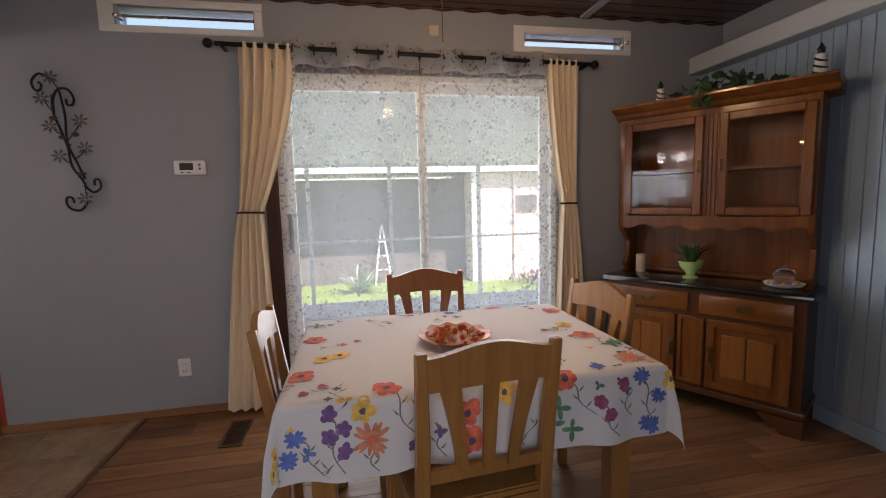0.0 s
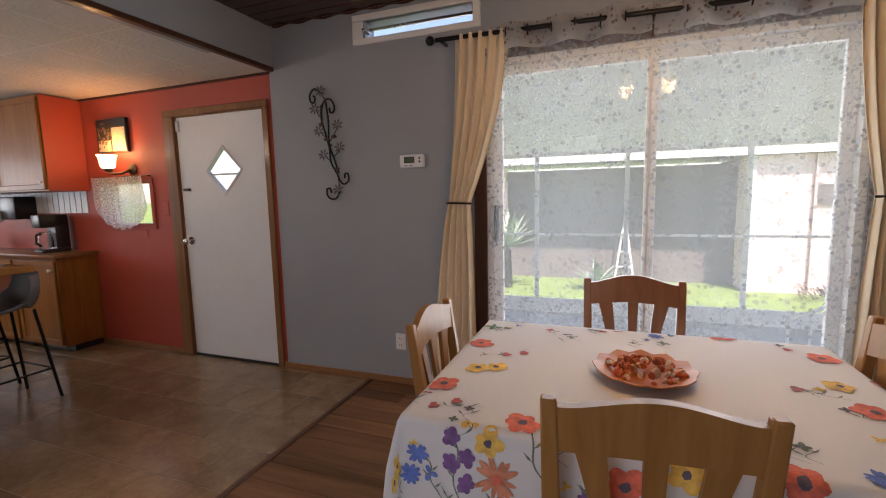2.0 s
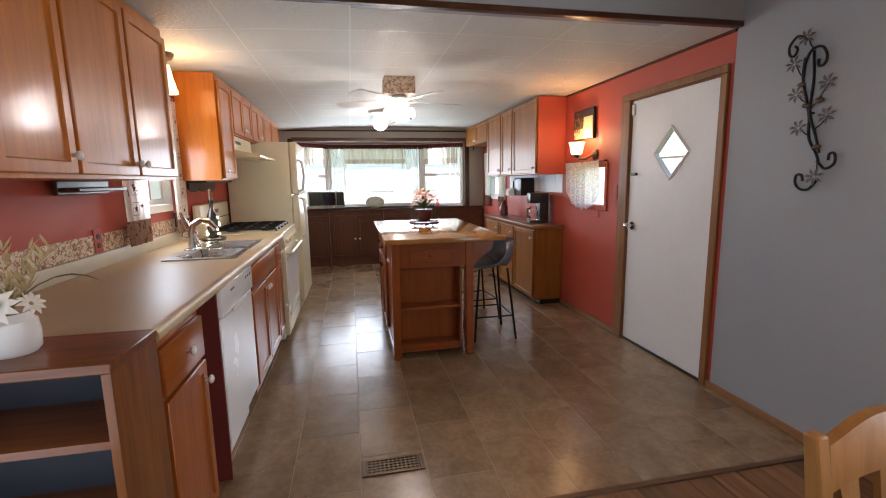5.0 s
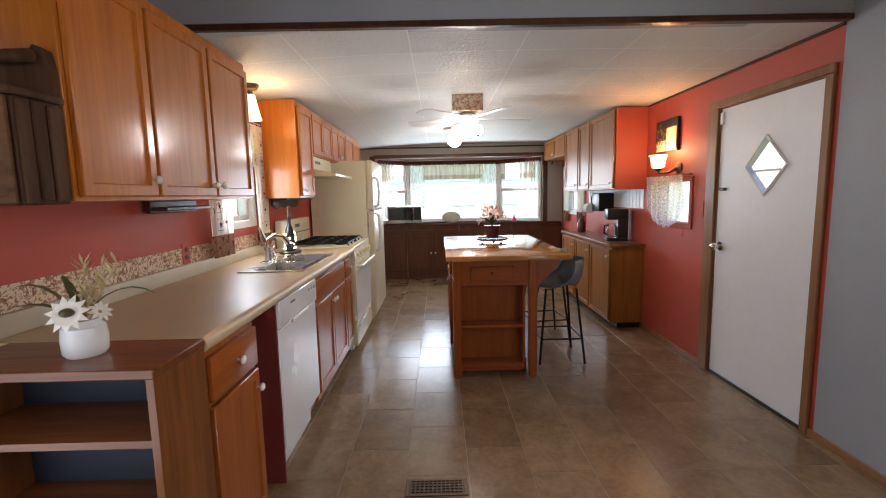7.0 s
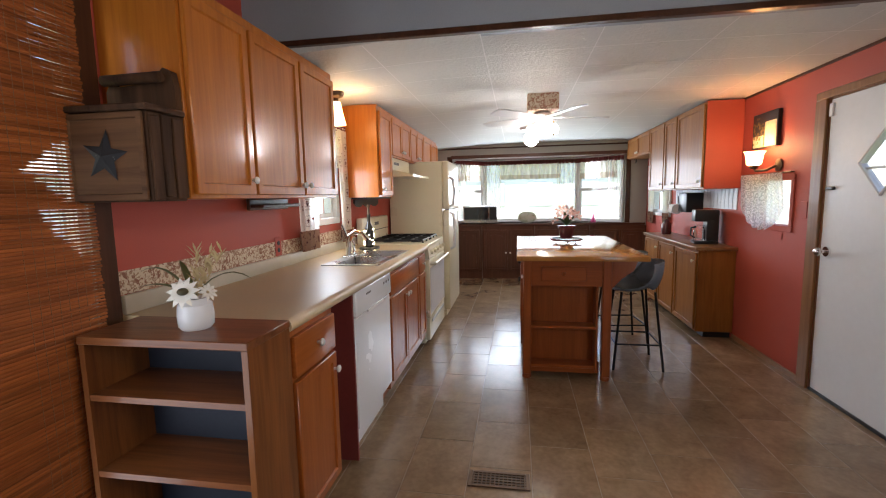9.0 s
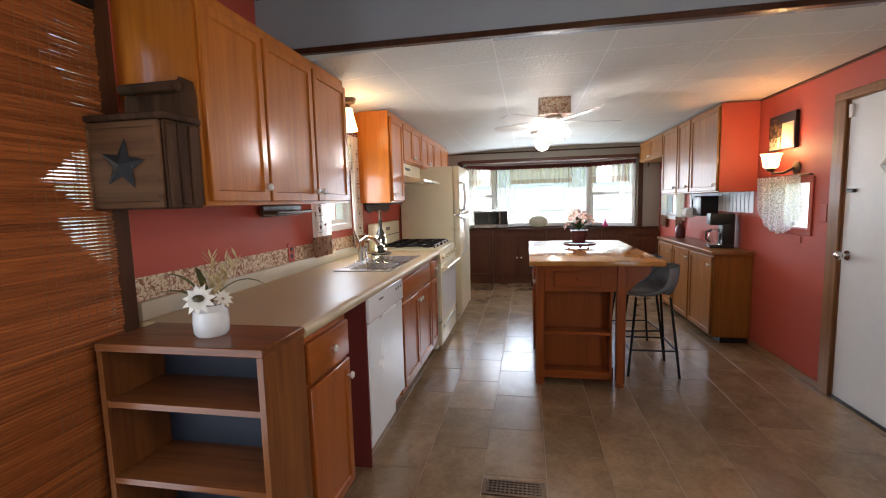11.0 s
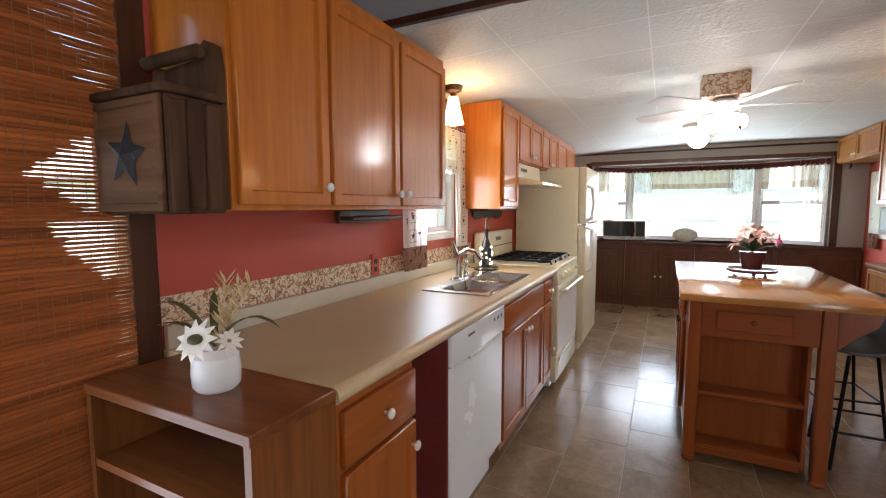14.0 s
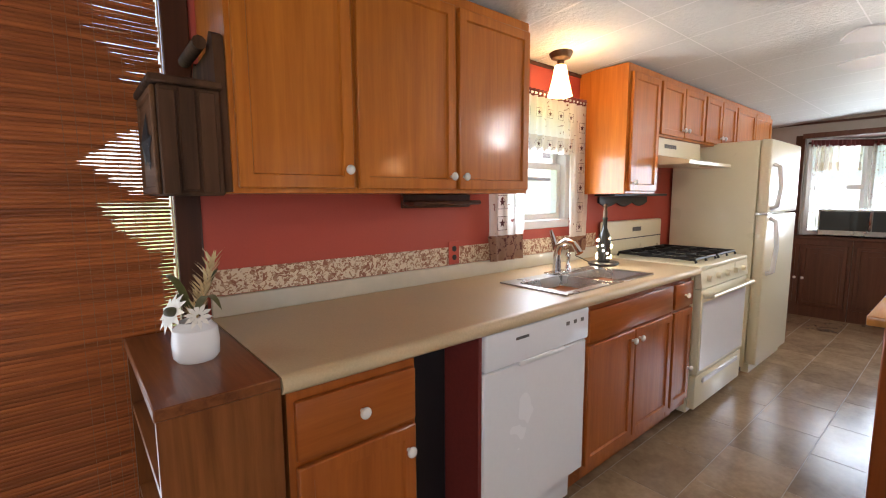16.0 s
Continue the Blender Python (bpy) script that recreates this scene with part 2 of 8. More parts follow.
def printed(name, base, ink, scale, lo, hi, rough=0.85, second=None, through_light=0.0):
    """Cloth or paper with a small scattered print."""
    m, nt, b = nodes_of(name)
    v = coords(nt)
    n1 = noise_tex(nt, v, scale, 2, 0.5, 1.5)
    c = mix(nt, ramp(nt, n1, [(lo, (0, 0, 0)), (hi, (1, 1, 1))]), base, ink)
    if second:
        n2 = noise_tex(nt, v, scale * 1.7, 2, 0.5, 1.0)
        c = mix(nt, ramp(nt, n2, [(lo + 0.02, (0, 0, 0)), (hi + 0.02, (1, 1, 1))]), c, second)
    nt.links.new(c, b.inputs["Base Color"])
    b.inputs["Roughness"].default_value = rough
    nt.links.new(bump(nt, noise_tex(nt, v, 300, 2), 0.1), b.inputs["Normal"])
    if through_light:
        tl = nt.nodes.new("ShaderNodeBsdfTranslucent")
        nt.links.new(c, tl.inputs[0])
        mx = nt.nodes.new("ShaderNodeMixShader")
        mx.inputs[0].default_value = through_light
        nt.links.new(b.outputs[0], mx.inputs[1])
        nt.links.new(tl.outputs[0], mx.inputs[2])
        nt.links.new(mx.outputs[0], nt.nodes["Material Output"].inputs[0])
    return m


M["border"] = printed("floral_border_paper", (0.70, 0.58, 0.42), (0.28, 0.11, 0.06), 40, 0.52, 0.57, 0.6, (0.38, 0.22, 0.13))
M["canopy"] = printed("floral_fan_box_paper", (0.62, 0.50, 0.37), (0.35, 0.16, 0.10), 40, 0.50, 0.56, 0.6)
M["star_cloth"] = printed("cream_curtain_with_print", (0.88, 0.85, 0.78), (0.22, 0.07, 0.05), 26, 0.685, 0.71, 0.9, None, 0.65)
M["rust_cloth"] = printed("rust_cloth_band", (0.30, 0.17, 0.11), (0.12, 0.04, 0.03), 26, 0.55, 0.6, 0.9, None, 0.3)
M["burgundy"] = plain("burgundy_cloth", (0.14, 0.03, 0.028), 0.9)
M["ink"] = plain("dark_star_print", (0.10, 0.03, 0.03), 0.9)


def sheer(name, weave, flower, open_share):
    """Sheer cloth: part open weave, part thread, with a grey vine print."""
    m, nt, b = nodes_of(name)
    v = coords(nt)
    vo = add(nt, "ShaderNodeTexVoronoi", Scale=38.0, Randomness=1.0)
    nt.links.new(v, vo.inputs["Vector"])
    n1 = noise_tex(nt, v, 8, 3, 0.55, 2.5)
    dots = ramp(nt, vo.outputs["Distance"], [(0.28, (1, 1, 1)), (0.42, (0, 0, 0))])
    vines = ramp(nt, n1, [(0.482, (0, 0, 0)), (0.495, (1, 1, 1)), (0.508, (0, 0, 0))])
    patch = ramp(nt, noise_tex(nt, v, 13, 2, 0.5, 0.8), [(0.48, (0, 0, 0)), (0.55, (1, 1, 1))])
    pat = mix(nt, 1.0, mix(nt, 1.0, dots, patch, "MULTIPLY"), mix(nt, 1.0, vines, (0.55, 0.55, 0.55), "MULTIPLY"), "LIGHTEN")
    c = mix(nt, pat, weave, flower)
    di = nt.nodes.new("ShaderNodeBsdfDiffuse")
    tl = nt.nodes.new("ShaderNodeBsdfTranslucent")
    tr = nt.nodes.new("ShaderNodeBsdfTransparent")
    nt.links.new(c, di.inputs[0])
    nt.links.new(c, tl.inputs[0])
    m1, m2 = nt.nodes.new("ShaderNodeMixShader"), nt.nodes.new("ShaderNodeMixShader")
    m1.inputs[0].default_value = 0.75
    nt.links.new(di.outputs[0], m1.inputs[1])
    nt.links.new(tl.outputs[0], m1.inputs[2])
    f = ramp(nt, pat, [(0, (open_share,) * 3), (1, (open_share * 0.5,) * 3)])
    nt.links.new(f, m2.inputs[0])
    nt.links.new(m1.outputs[0], m2.inputs[1])
    nt.links.new(tr.outputs[0], m2.inputs[2])
    nt.links.new(m2.outputs[0], nt.nodes["Material Output"].inputs[0])
    return m


M["sheer"] = sheer("sheer_floral_voile", (0.76, 0.80, 0.84), (0.34, 0.335, 0.36), 0.73)
M["sheer_heading"] = sheer("sheer_floral_heading", (0.72, 0.72, 0.72), (0.30, 0.22, 0.20), 0.30)


def lace():
    """White needle lace: looping thread with open ground between."""
    m, nt, b = nodes_of("white_needle_lace")
    v = coords(nt)
    warp = add(nt, "ShaderNodeTexNoise", Scale=9.0, Detail=2.0)
    nt.links.new(v, warp.inputs["Vector"])
    off = nt.nodes.new("ShaderNodeVectorMath")
    off.operation = "MULTIPLY_ADD"
    nt.links.new(warp.outputs["Color"], off.inputs[0])
    off.inputs[1].default_value = (0.05, 0.05, 0.05)
    nt.links.new(v, off.inputs[2])
    vo = add(nt, "ShaderNodeTexVoronoi", Scale=24.0, Randomness=0.8)
    nt.links.new(off.outputs[0], vo.inputs["Vector"])
    wv = nt.nodes.new("ShaderNodeMath")
    wv.operation = "SINE"
    k = nt.nodes.new("ShaderNodeMath")
    k.operation = "MULTIPLY"
    k.inputs[1].default_value = 19.0
    nt.links.new(vo.outputs["Distance"], k.inputs[0])
    nt.links.new(k.outputs[0], wv.inputs[0])
    thread = ramp(nt, wv.outputs[0], [(0.0, (0.42, 0.42, 0.42)), (0.12, (0.0, 0.0, 0.0))])
    di, tl, tr = (nt.nodes.new("ShaderNodeBsdf" + n) for n in ("Diffuse", "Translucent", "Transparent"))
    for n in (di, tl):
        n.inputs[0].default_value = (0.93, 0.93, 0.91, 1)
    m1, m2 = nt.nodes.new("ShaderNodeMixShader"), nt.nodes.new("ShaderNodeMixShader")
    m1.inputs[0].default_value = 0.5
    nt.links.new(di.outputs[0], m1.inputs[1])
    nt.links.new(tl.outputs[0], m1.inputs[2])
    nt.links.new(thread, m2.inputs[0])
    nt.links.new(m1.outputs[0], m2.inputs[1])
    nt.links.new(tr.outputs[0], m2.inputs[2])
    nt.links.new(m2.outputs[0], nt.nodes["Material Output"].inputs[0])
    return m


M["lace"] = lace()


def tile_material():
    m, nt, b = nodes_of("mottled_brown_tile")
    oi = nt.nodes.new("ShaderNodeObjectInfo")
    v = coords(nt)
    off = nt.nodes.new("ShaderNodeVectorMath")
    off.operation = "MULTIPLY_ADD"
    nt.links.new(oi.outputs["Random"], off.inputs[0])
    off.inputs[1].default_value = (9, 17, 3)
    nt.links.new(v, off.inputs[2])
    a, f = noise_tex(nt, off.outputs[0], 5, 5, 0.6, 0.6), noise_tex(nt, off.outputs[0], 38, 4)
    c = mix(nt, 0.35, ramp(nt, a, [(0.3, (0.165, 0.105, 0.058)), (0.55, (0.268, 0.178, 0.102)), (0.75, (0.36, 0.25, 0.15))]), ramp(nt, f, [(0.3, (0.178, 0.116, 0.066)), (0.7, (0.335, 0.232, 0.14))]))
    k = nt.nodes.new("ShaderNodeMapRange")
    k.inputs["To Min"].default_value, k.inputs["To Max"].default_value = 0.86, 1.12
    nt.links.new(oi.outputs["Random"], k.inputs["Value"])
    nt.links.new(mix(nt, 1.0, c, k.outputs[0], "MULTIPLY"), b.inputs["Base Color"])
    nt.links.new(ramp(nt, a, [(0.2, (0.15, 0.15, 0.15)), (0.8, (0.27, 0.27, 0.27))]), b.inputs["Roughness"])
    nt.links.new(bump(nt, f, 0.06, 0.004), b.inputs["Normal"])
    return m


M["tile"] = tile_material()
M["counter_pale"] = plain("cream_laminate", (0.56, 0.52, 0.42), 0.35, vary=0.08, grain=12, relief=0.02)
M["bottle"] = plain("dark_bottle_glass", (0.03, 0.028, 0.022), 0.08, relief=0.0)
M["oak_pale"] = wood("pale_honey_oak", (0.20, 0.072, 0.014), (0.35, 0.142, 0.032), 0.4, "z", 1.2, 0.15)
M["oak_pale_h"] = M["oak_pale"]
M["casing_x"] = wood("brown_top_wood", (0.17, 0.075, 0.03), (0.29, 0.14, 0.06), 0.3, "x")
M["red_bright"] = M["red_wall"]
# red paint with the opening's shade mixed into its colour
M["shaded_side"] = plain("red_paint_in_shade", (0.17, 0.026, 0.02), 0.6, vary=0.15)
M["bead_pale"] = plain("pale_grey_beadboard_paint", (0.55, 0.57, 0.60), 0.4, vary=0.04)
M["shelf_side"] = wood("walnut_side_wood", (0.09, 0.026, 0.008), (0.28, 0.10, 0.028), 0.3, "z", 1.0, 0.3)
M["rustic_light"] = wood("weathered_box_door", (0.045, 0.02, 0.009), (0.18, 0.085, 0.037), 0.7, "y", 0.8, 0.0)
M["star_navy"] = printed("speckled_navy_metal", (0.006, 0.006, 0.007), (0.25, 0.24, 0.24), 110, 0.72, 0.75, 0.7)
M["star_cloth_b"] = printed("tan_printed_band", (0.70, 0.60, 0.50), (0.22, 0.07, 0.05), 26, 0.66, 0.69, 0.9, None, 0.6)
M["star_sheer"] = sheer("sheer_printed_curtain", (0.90, 0.88, 0.84), (0.40, 0.28, 0.24), 0.55)
M["island_y"] = wood("reddish_island_wood_across", (0.19, 0.042, 0.009), (0.33, 0.082, 0.017), 0.32, "y", 1.3, 0.25)
M["dark_wood_y"] = wood("dark_brown_ledge_wood", (0.055, 0.022, 0.012), (0.11, 0.045, 0.024), 0.3, "y", 1.0, 0.25)
M["platter"] = printed("green_rimmed_platter", (0.50, 0.50, 0.42), (0.25, 0.30, 0.18), 30, 0.55, 0.6, 0.3)
M["pink"] = plain("pink_glass", (0.75, 0.10, 0.30), 0.2)
M["picture_pale"] = plain("pale_gold_paint", (0.50, 0.41, 0.28), 0.6, vary=0.25, grain=30)
M["picture_leaf"] = plain("dark_gold_paint", (0.16, 0.11, 0.04), 0.5, vary=0.5, grain=60)
M["leaf_olive"] = plain("olive_green_leaf", (0.11, 0.115, 0.04), 0.45, vary=0.3)
M["beam_pale"] = plain("pale_grey_beam_paint", (0.42, 0.44, 0.46), 0.45, vary=0.05)
M["amber"] = plain("amber_pressed_glass", (0.48, 0.14, 0.016), 0.35, vary=0.25, grain=18)
M["pot_a"] = plain("rust_red_petal", (0.50, 0.10, 0.025), 0.8, vary=0.3)
M["pot_b"] = plain("tan_petal", (0.55, 0.24, 0.08), 0.7, vary=0.3)
M["pot_c"] = plain("cream_petal", (0.62, 0.45, 0.30), 0.7, vary=0.2)
M["thermo_lcd"] = plain("lcd_screen", (0.05, 0.07, 0.05), 0.2)
M["cream_plastic"] = plain("cream_plastic", (0.60, 0.54, 0.42), 0.45)
M["maple_x"] = wood("amber_maple_across", (0.12, 0.038, 0.008), (0.22, 0.078, 0.018), 0.28, "x", 0.8, 0.4)
M["maple_light"] = wood("golden_maple_panel", (0.16, 0.055, 0.013), (0.27, 0.10, 0.025), 0.28, "z", 0.8, 0.4)
M["wax"] = plain("ivory_wax", (0.62, 0.52, 0.36), 0.5, vary=0.1)
M["bamboo"] = wood("reddish_bamboo", (0.15, 0.034, 0.009), (0.44, 0.132, 0.033), 0.45, "x", 3.0, 0.1, 0.24)
M["bamboo_cord"] = plain("tan_cord", (0.25, 0.12, 0.06), 0.8)
M["grass"] = plain("lawn_grass", (0.15, 0.22, 0.05), 0.95, vary=0.35, grain=6, relief=0.6)
M["porch_white"] = plain("white_painted_metal", (0.80, 0.80, 0.80), 0.5, vary=0.04)
M["concrete"] = plain("porch_concrete", (0.38, 0.37, 0.35), 0.8, vary=0.15)
M["dark_siding"] = plain("grey_brown_siding", (0.19, 0.165, 0.165), 0.7, vary=0.12)
M["pink_wall"] = plain("pale_pink_stucco", (0.84, 0.66, 0.63), 0.8, vary=0.05)
M["agave"] = plain("pale_agave_leaf", (0.30, 0.38, 0.28), 0.5, vary=0.2)
M["berry_leaf"] = plain("purple_brown_leaf", (0.10, 0.05, 0.06), 0.7, vary=0.3)
M["sky_glass"] = plain("blue_grey_window_glass", (0.62, 0.68, 0.72), 0.2)

def translucent_panel(name, colour, share):
    """Pale sheet that lets a share of the daylight through."""
    m, nt, b = nodes_of(name)
    c = ramp(nt, noise_tex(nt, coords(nt), 4, 3), [(0.3, tint(colour, 0.94)), (0.7, colour)])
    nt.links.new(c, b.inputs["Base Color"])
    b.inputs["Roughness"].default_value = 0.5
    tl = nt.nodes.new("ShaderNodeBsdfTranslucent")
    nt.links.new(c, tl.inputs[0])
    mx = nt.nodes.new("ShaderNodeMixShader")
    mx.inputs[0].default_value = share
    nt.links.new(b.outputs[0], mx.inputs[1])
    nt.links.new(tl.outputs[0], mx.inputs[2])
    nt.links.new(mx.outputs[0], nt.nodes["Material Output"].inputs[0])
    return m


M["roof_panel"] = translucent_panel("white_fibreglass_roof", (0.80, 0.82, 0.84), 0.22)
M["oak_red"] = wood("russet_oak_cabinet", (0.24, 0.060, 0.011), (0.40, 0.112, 0.020), 0.34, "z", 1.3, 0.5)
M["oak_red_h"] = wood("russet_oak_across", (0.24, 0.060, 0.011), (0.40, 0.112, 0.020), 0.34, "x", 1.3, 0.5)
# ---- building helpers ----


def box(bm, x0, x1, y0, y1, z0, z1, bevel=0.0, seg=1):
    r = bmesh.ops.create_cube(bm, size=1.0, matrix=Matrix.LocRotScale(((x0 + x1) / 2, (y0 + y1) / 2, (z0 + z1) / 2), None,
                              (abs(x1 - x0), abs(y1 - y0), abs(z1 - z0))))
    if bevel:
        edges = {e for v in r["verts"] for e in v.link_edges}
        bmesh.ops.bevel(bm, geom=list(edges), offset=bevel, segments=seg, affect="EDGES", profile=0.5)
    return bm


def cyl(bm, at, r0, r1, length, axis="z", seg=20):
    turn = {"z": Matrix(), "x": Matrix.Rotation(radians(90), 4, "Y"), "y": Matrix.Rotation(radians(-90), 4, "X")}[axis]
    bmesh.ops.create_cone(bm, cap_ends=True, segments=seg, radius1=r0, radius2=r1, depth=length, matrix=Matrix.Translation(at) @ turn)
    return bm


def ball(bm, at, sx, sy, sz, u=16, v=10):
    bmesh.ops.create_uvsphere(bm, u_segments=u, v_segments=v, radius=1.0, matrix=Matrix.LocRotScale(at, None, (sx, sy, sz)))
    return bm


def lathe(bm, at, profile, seg=28, sx=1.0, sy=1.0):
    """Turned shape from (radius, height) steps."""
    rings = []
    for r, z in profile:
        rings.append([bm.verts.new((at[0] + sx * r * math.cos(2 * math.pi * i / seg), at[1] + sy * r * math.sin(2 * math.pi * i / seg), at[2] + z)) for i in range(seg)])
    for a, b in zip(rings, rings[1:]):
        for i in range(seg):
            bm.faces.new((a[i], a[(i + 1) % seg], b[(i + 1) % seg], b[i]))
    for ring, flip in ((rings[0], True), (rings[-1], False)):
        bm.faces.new(ring[::-1] if flip else ring)
    return bm


def tube(bm, points, radius, seg=8):
    """Round bar along points; radius a number or one for each point."""
    pts = [Vector(p) for p in points]
    rad = radius if isinstance(radius, (list, tuple)) else [radius] * len(pts)
    rings, side = [], None
    for i, p in enumerate(pts):
        d = (pts[min(i + 1, len(pts) - 1)] - pts[max(i - 1, 0)]).normalized()
        if side is None:
            side = d.orthogonal().normalized()
        side = (side - d * side.dot(d)).normalized()
        up = d.cross(side)
        rings.append([bm.verts.new(p + rad[i] * (math.cos(a) * side + math.sin(a) * up)) for a in (2 * math.pi * k / seg for k in range(seg))])
    for a, b in zip(rings, rings[1:]):
        for i in range(seg):
            bm.faces.new((a[i], a[(i + 1) % seg], b[(i + 1) % seg], b[i]))
    bm.faces.new(rings[0][::-1])
    bm.faces.new(rings[-1])
    return bm


def extrude_outline(bm, outline, to3d, thick):
    """A flat outline (u, v) given thickness: to3d(u, v, w) places each corner."""
    lo = [bm.verts.new(to3d(u, v, 0)) for u, v in outline]
    hi = [bm.verts.new(to3d(u, v, thick)) for u, v in outline]
    n = len(outline)
    bm.faces.new(lo[::-1])
    bm.faces.new(hi)
    for i in range(n):
        bm.faces.new((lo[i], lo[(i + 1) % n], hi[(i + 1) % n], hi[i]))
    return bm


def mesh_of(name, bm, material, smooth=40):
    bmesh.ops.recalc_face_normals(bm, faces=bm.faces)
    me = bpy.data.meshes.new(name)
    if smooth:
        for f in bm.faces:
            f.smooth = True
        for e in bm.edges:
            e.smooth = len(e.link_faces) == 2 and e.calc_face_angle(0) < radians(smooth)
    bm.to_mesh(me)
    bm.free()
    if material:
        me.materials.append(material)
    return me


def part(name, bm, material, parent=None, label="", smooth=40):
    ob = new(name, mesh_of(name, bm, material, smooth))
    if parent:
        ob.parent = parent
    if label:
        ob["label"] = label
    return ob


def thing(name, label, category, group="", at=(0, 0, 0), turn=0.0):
    ob = new(name)
    ob.empty_display_size = 0.05
    ob.location, ob.rotation_euler = at, (0, 0, radians(turn))
    return tagged(ob, label, category, group)


def setting(name, bm, material, label="", category="", smooth=40):
    return tagged(part(name, bm, material, smooth=smooth), label or name.replace("_", " "), category or name.split("_")[0], kind="structure")


def B(*a, **k):
    return box(bmesh.new(), *a, **k)


def wall_with_holes(axis, plane, thick, a0, a1, z0, z1, holes):
    """Wall slab along x (axis 'y') or y (axis 'x'), with rectangular holes (a0, a1, z0, z1)."""
    bm = bmesh.new()
    cuts_a = sorted({a0, a1, *[h[0] for h in holes], *[h[1] for h in holes]})
    cuts_z = sorted({z0, z1, *[h[2] for h in holes], *[h[3] for h in holes]})
    cuts_a = [c for c in cuts_a if a0 <= c <= a1]
    cuts_z = [c for c in cuts_z if z0 <= c <= z1]
    for p, q in zip(cuts_a, cuts_a[1:]):
        for r, s in zip(cuts_z, cuts_z[1:]):
            ma, mz = (p + q) / 2, (r + s) / 2
            if any(h[0] < ma < h[1] and h[2] < mz < h[3] for h in holes):
                continue
            if axis == "y":
                box(bm, p, q, min(plane, plane + thick), max(plane, plane + thick), r, s)
            else:
                box(bm, min(plane, plane + thick), max(plane, plane + thick), p, q, r, s)
    bmesh.ops.remove_doubles(bm, verts=bm.verts, dist=0.0005)
    bm.verts.index_update()
    seen = {}
    for f in bm.faces:
        seen.setdefault(tuple(sorted(v.index for v in f.verts)), []).append(f)
    inner = [f for fs in seen.values() if len(fs) > 1 for f in fs]
    bmesh.ops.delete(bm, geom=inner, context="FACES")
    return bm

# ---- structure ----
YN, YS, XW, XE = 2.745, -0.65, -6.85, 2.56
KCEIL, DCEIL, BEAMX = 2.15, 2.44, -1.87
wallN = setting("wall_north_dining", wall_with_holes("y", YN, 0.12, -1.90, 2.9, 0, 2.6, [(-0.34, 1.45, 0.03, 2.03), (-1.13, -0.41, 2.26, 2.365), (1.2, 1.94, 2.235, 2.325)]), M["grey_wall"], "slate grey painted wall with sliding door opening", "wall")
DIA = (-2.385, 1.49, 0.175, 0.18)
setting("wall_north_kitchen", wall_with_holes("y", YN, 0.12, -7.6, -1.90, 0, 2.6, [(-2.84, -1.98, 0, 1.91), (-6.6, -5.75, 1.05, 1.7), (-3.74, -3.18, 1.08, 1.42)]), M["red_wall"], "brick red painted kitchen wall", "wall")
setting("wall_south_kitchen", wall_with_holes("y", YS, -0.12, -7.6, -0.95, 0, 2.6, [(-3.02, -2.42, 1.17, 1.87)]), M["red_wall"], "brick red painted wall behind the counter", "wall")
setting("wall_south_dining", wall_with_holes("y", YS, -0.12, -0.95, 2.9, 0, 2.6, [(-0.90, 0.45, 0.03, 2.05)]), M["grey_wall"], "slate grey painted wall beside the blind", "wall")
bm = B(XE, XE + 0.12, YS, YN, 0, 2.2)
setting("wall_east", bm, M["blue_bead"], "pale blue painted beadboard wall", "wall")
for i in range(52):
    y = YN - 0.06 - i * 0.064
    if y > YS + 0.05:
        w = part("batten", B(XE - 0.006, XE - 0.0005, y - 0.004, y + 0.004, 0.09, 2.08), M["blue_bead"])
        w.parent = bpy.data.objects["wall_east"]
setting("wall_east_upper", B(XE + 0.16, XE + 0.3, YS, YN, 2.2, 2.6), M["grey_wall"], "grey painted upper wall", "wall")
setting("beam_east", B(XE - 0.11, XE + 0.16, YS, YN, 2.085, 2.2, bevel=0.006), M["beam_pale"], "pale painted beam along the wall", "beam")
setting("wall_west", wall_with_holes("x", XW, -0.10, YS - 0.1, YN + 0.1, 0, 2.6, [(-0.25, 2.43, 0.9, 1.95)]), M["beige_wall"], "greige panelled wall round the bay window", "wall")
# gently bowed kitchen ceiling with panel seams
bm = bmesh.new()
prof = [(-0.75, 2.08), (-0.3, 2.115), (0.2, 2.145), (0.9, 2.162), (1.6, 2.164), (2.2, 2.157), (2.85, 2.143)]
for (ya, za), (yb, zb) in zip(prof, prof[1:]):
    vs = [bm.verts.new(p) for p in ((-7.8, ya, za), (BEAMX - 0.02, ya, za), (BEAMX - 0.02, yb, zb), (-7.8, yb, zb), (-7.8, ya, 2.3), (BEAMX - 0.02, ya, 2.3), (BEAMX - 0.02, yb, 2.3), (-7.8, yb, 2.3))]
    for f in ((0, 1, 2, 3), (4, 7, 6, 5), (0, 4, 5, 1), (2, 6, 7, 3), (1, 5, 6, 2), (0, 3, 7, 4)):
        bm.faces.new([vs[i] for i in f])
bmesh.ops.remove_doubles(bm, verts=bm.verts, dist=0.0005)
for i in range(12):
    x = BEAMX - 0.42 - 0.405 * i
    for (ya, za), (yb, zb) in zip(prof, prof[1:]):
        vs = [bm.verts.new(p) for p in ((x - 0.004, ya, za - 0.0025), (x + 0.004, ya, za - 0.0025), (x + 0.004, yb, zb - 0.0025), (x - 0.004, yb, zb - 0.0025))]
        bm.faces.new(vs)
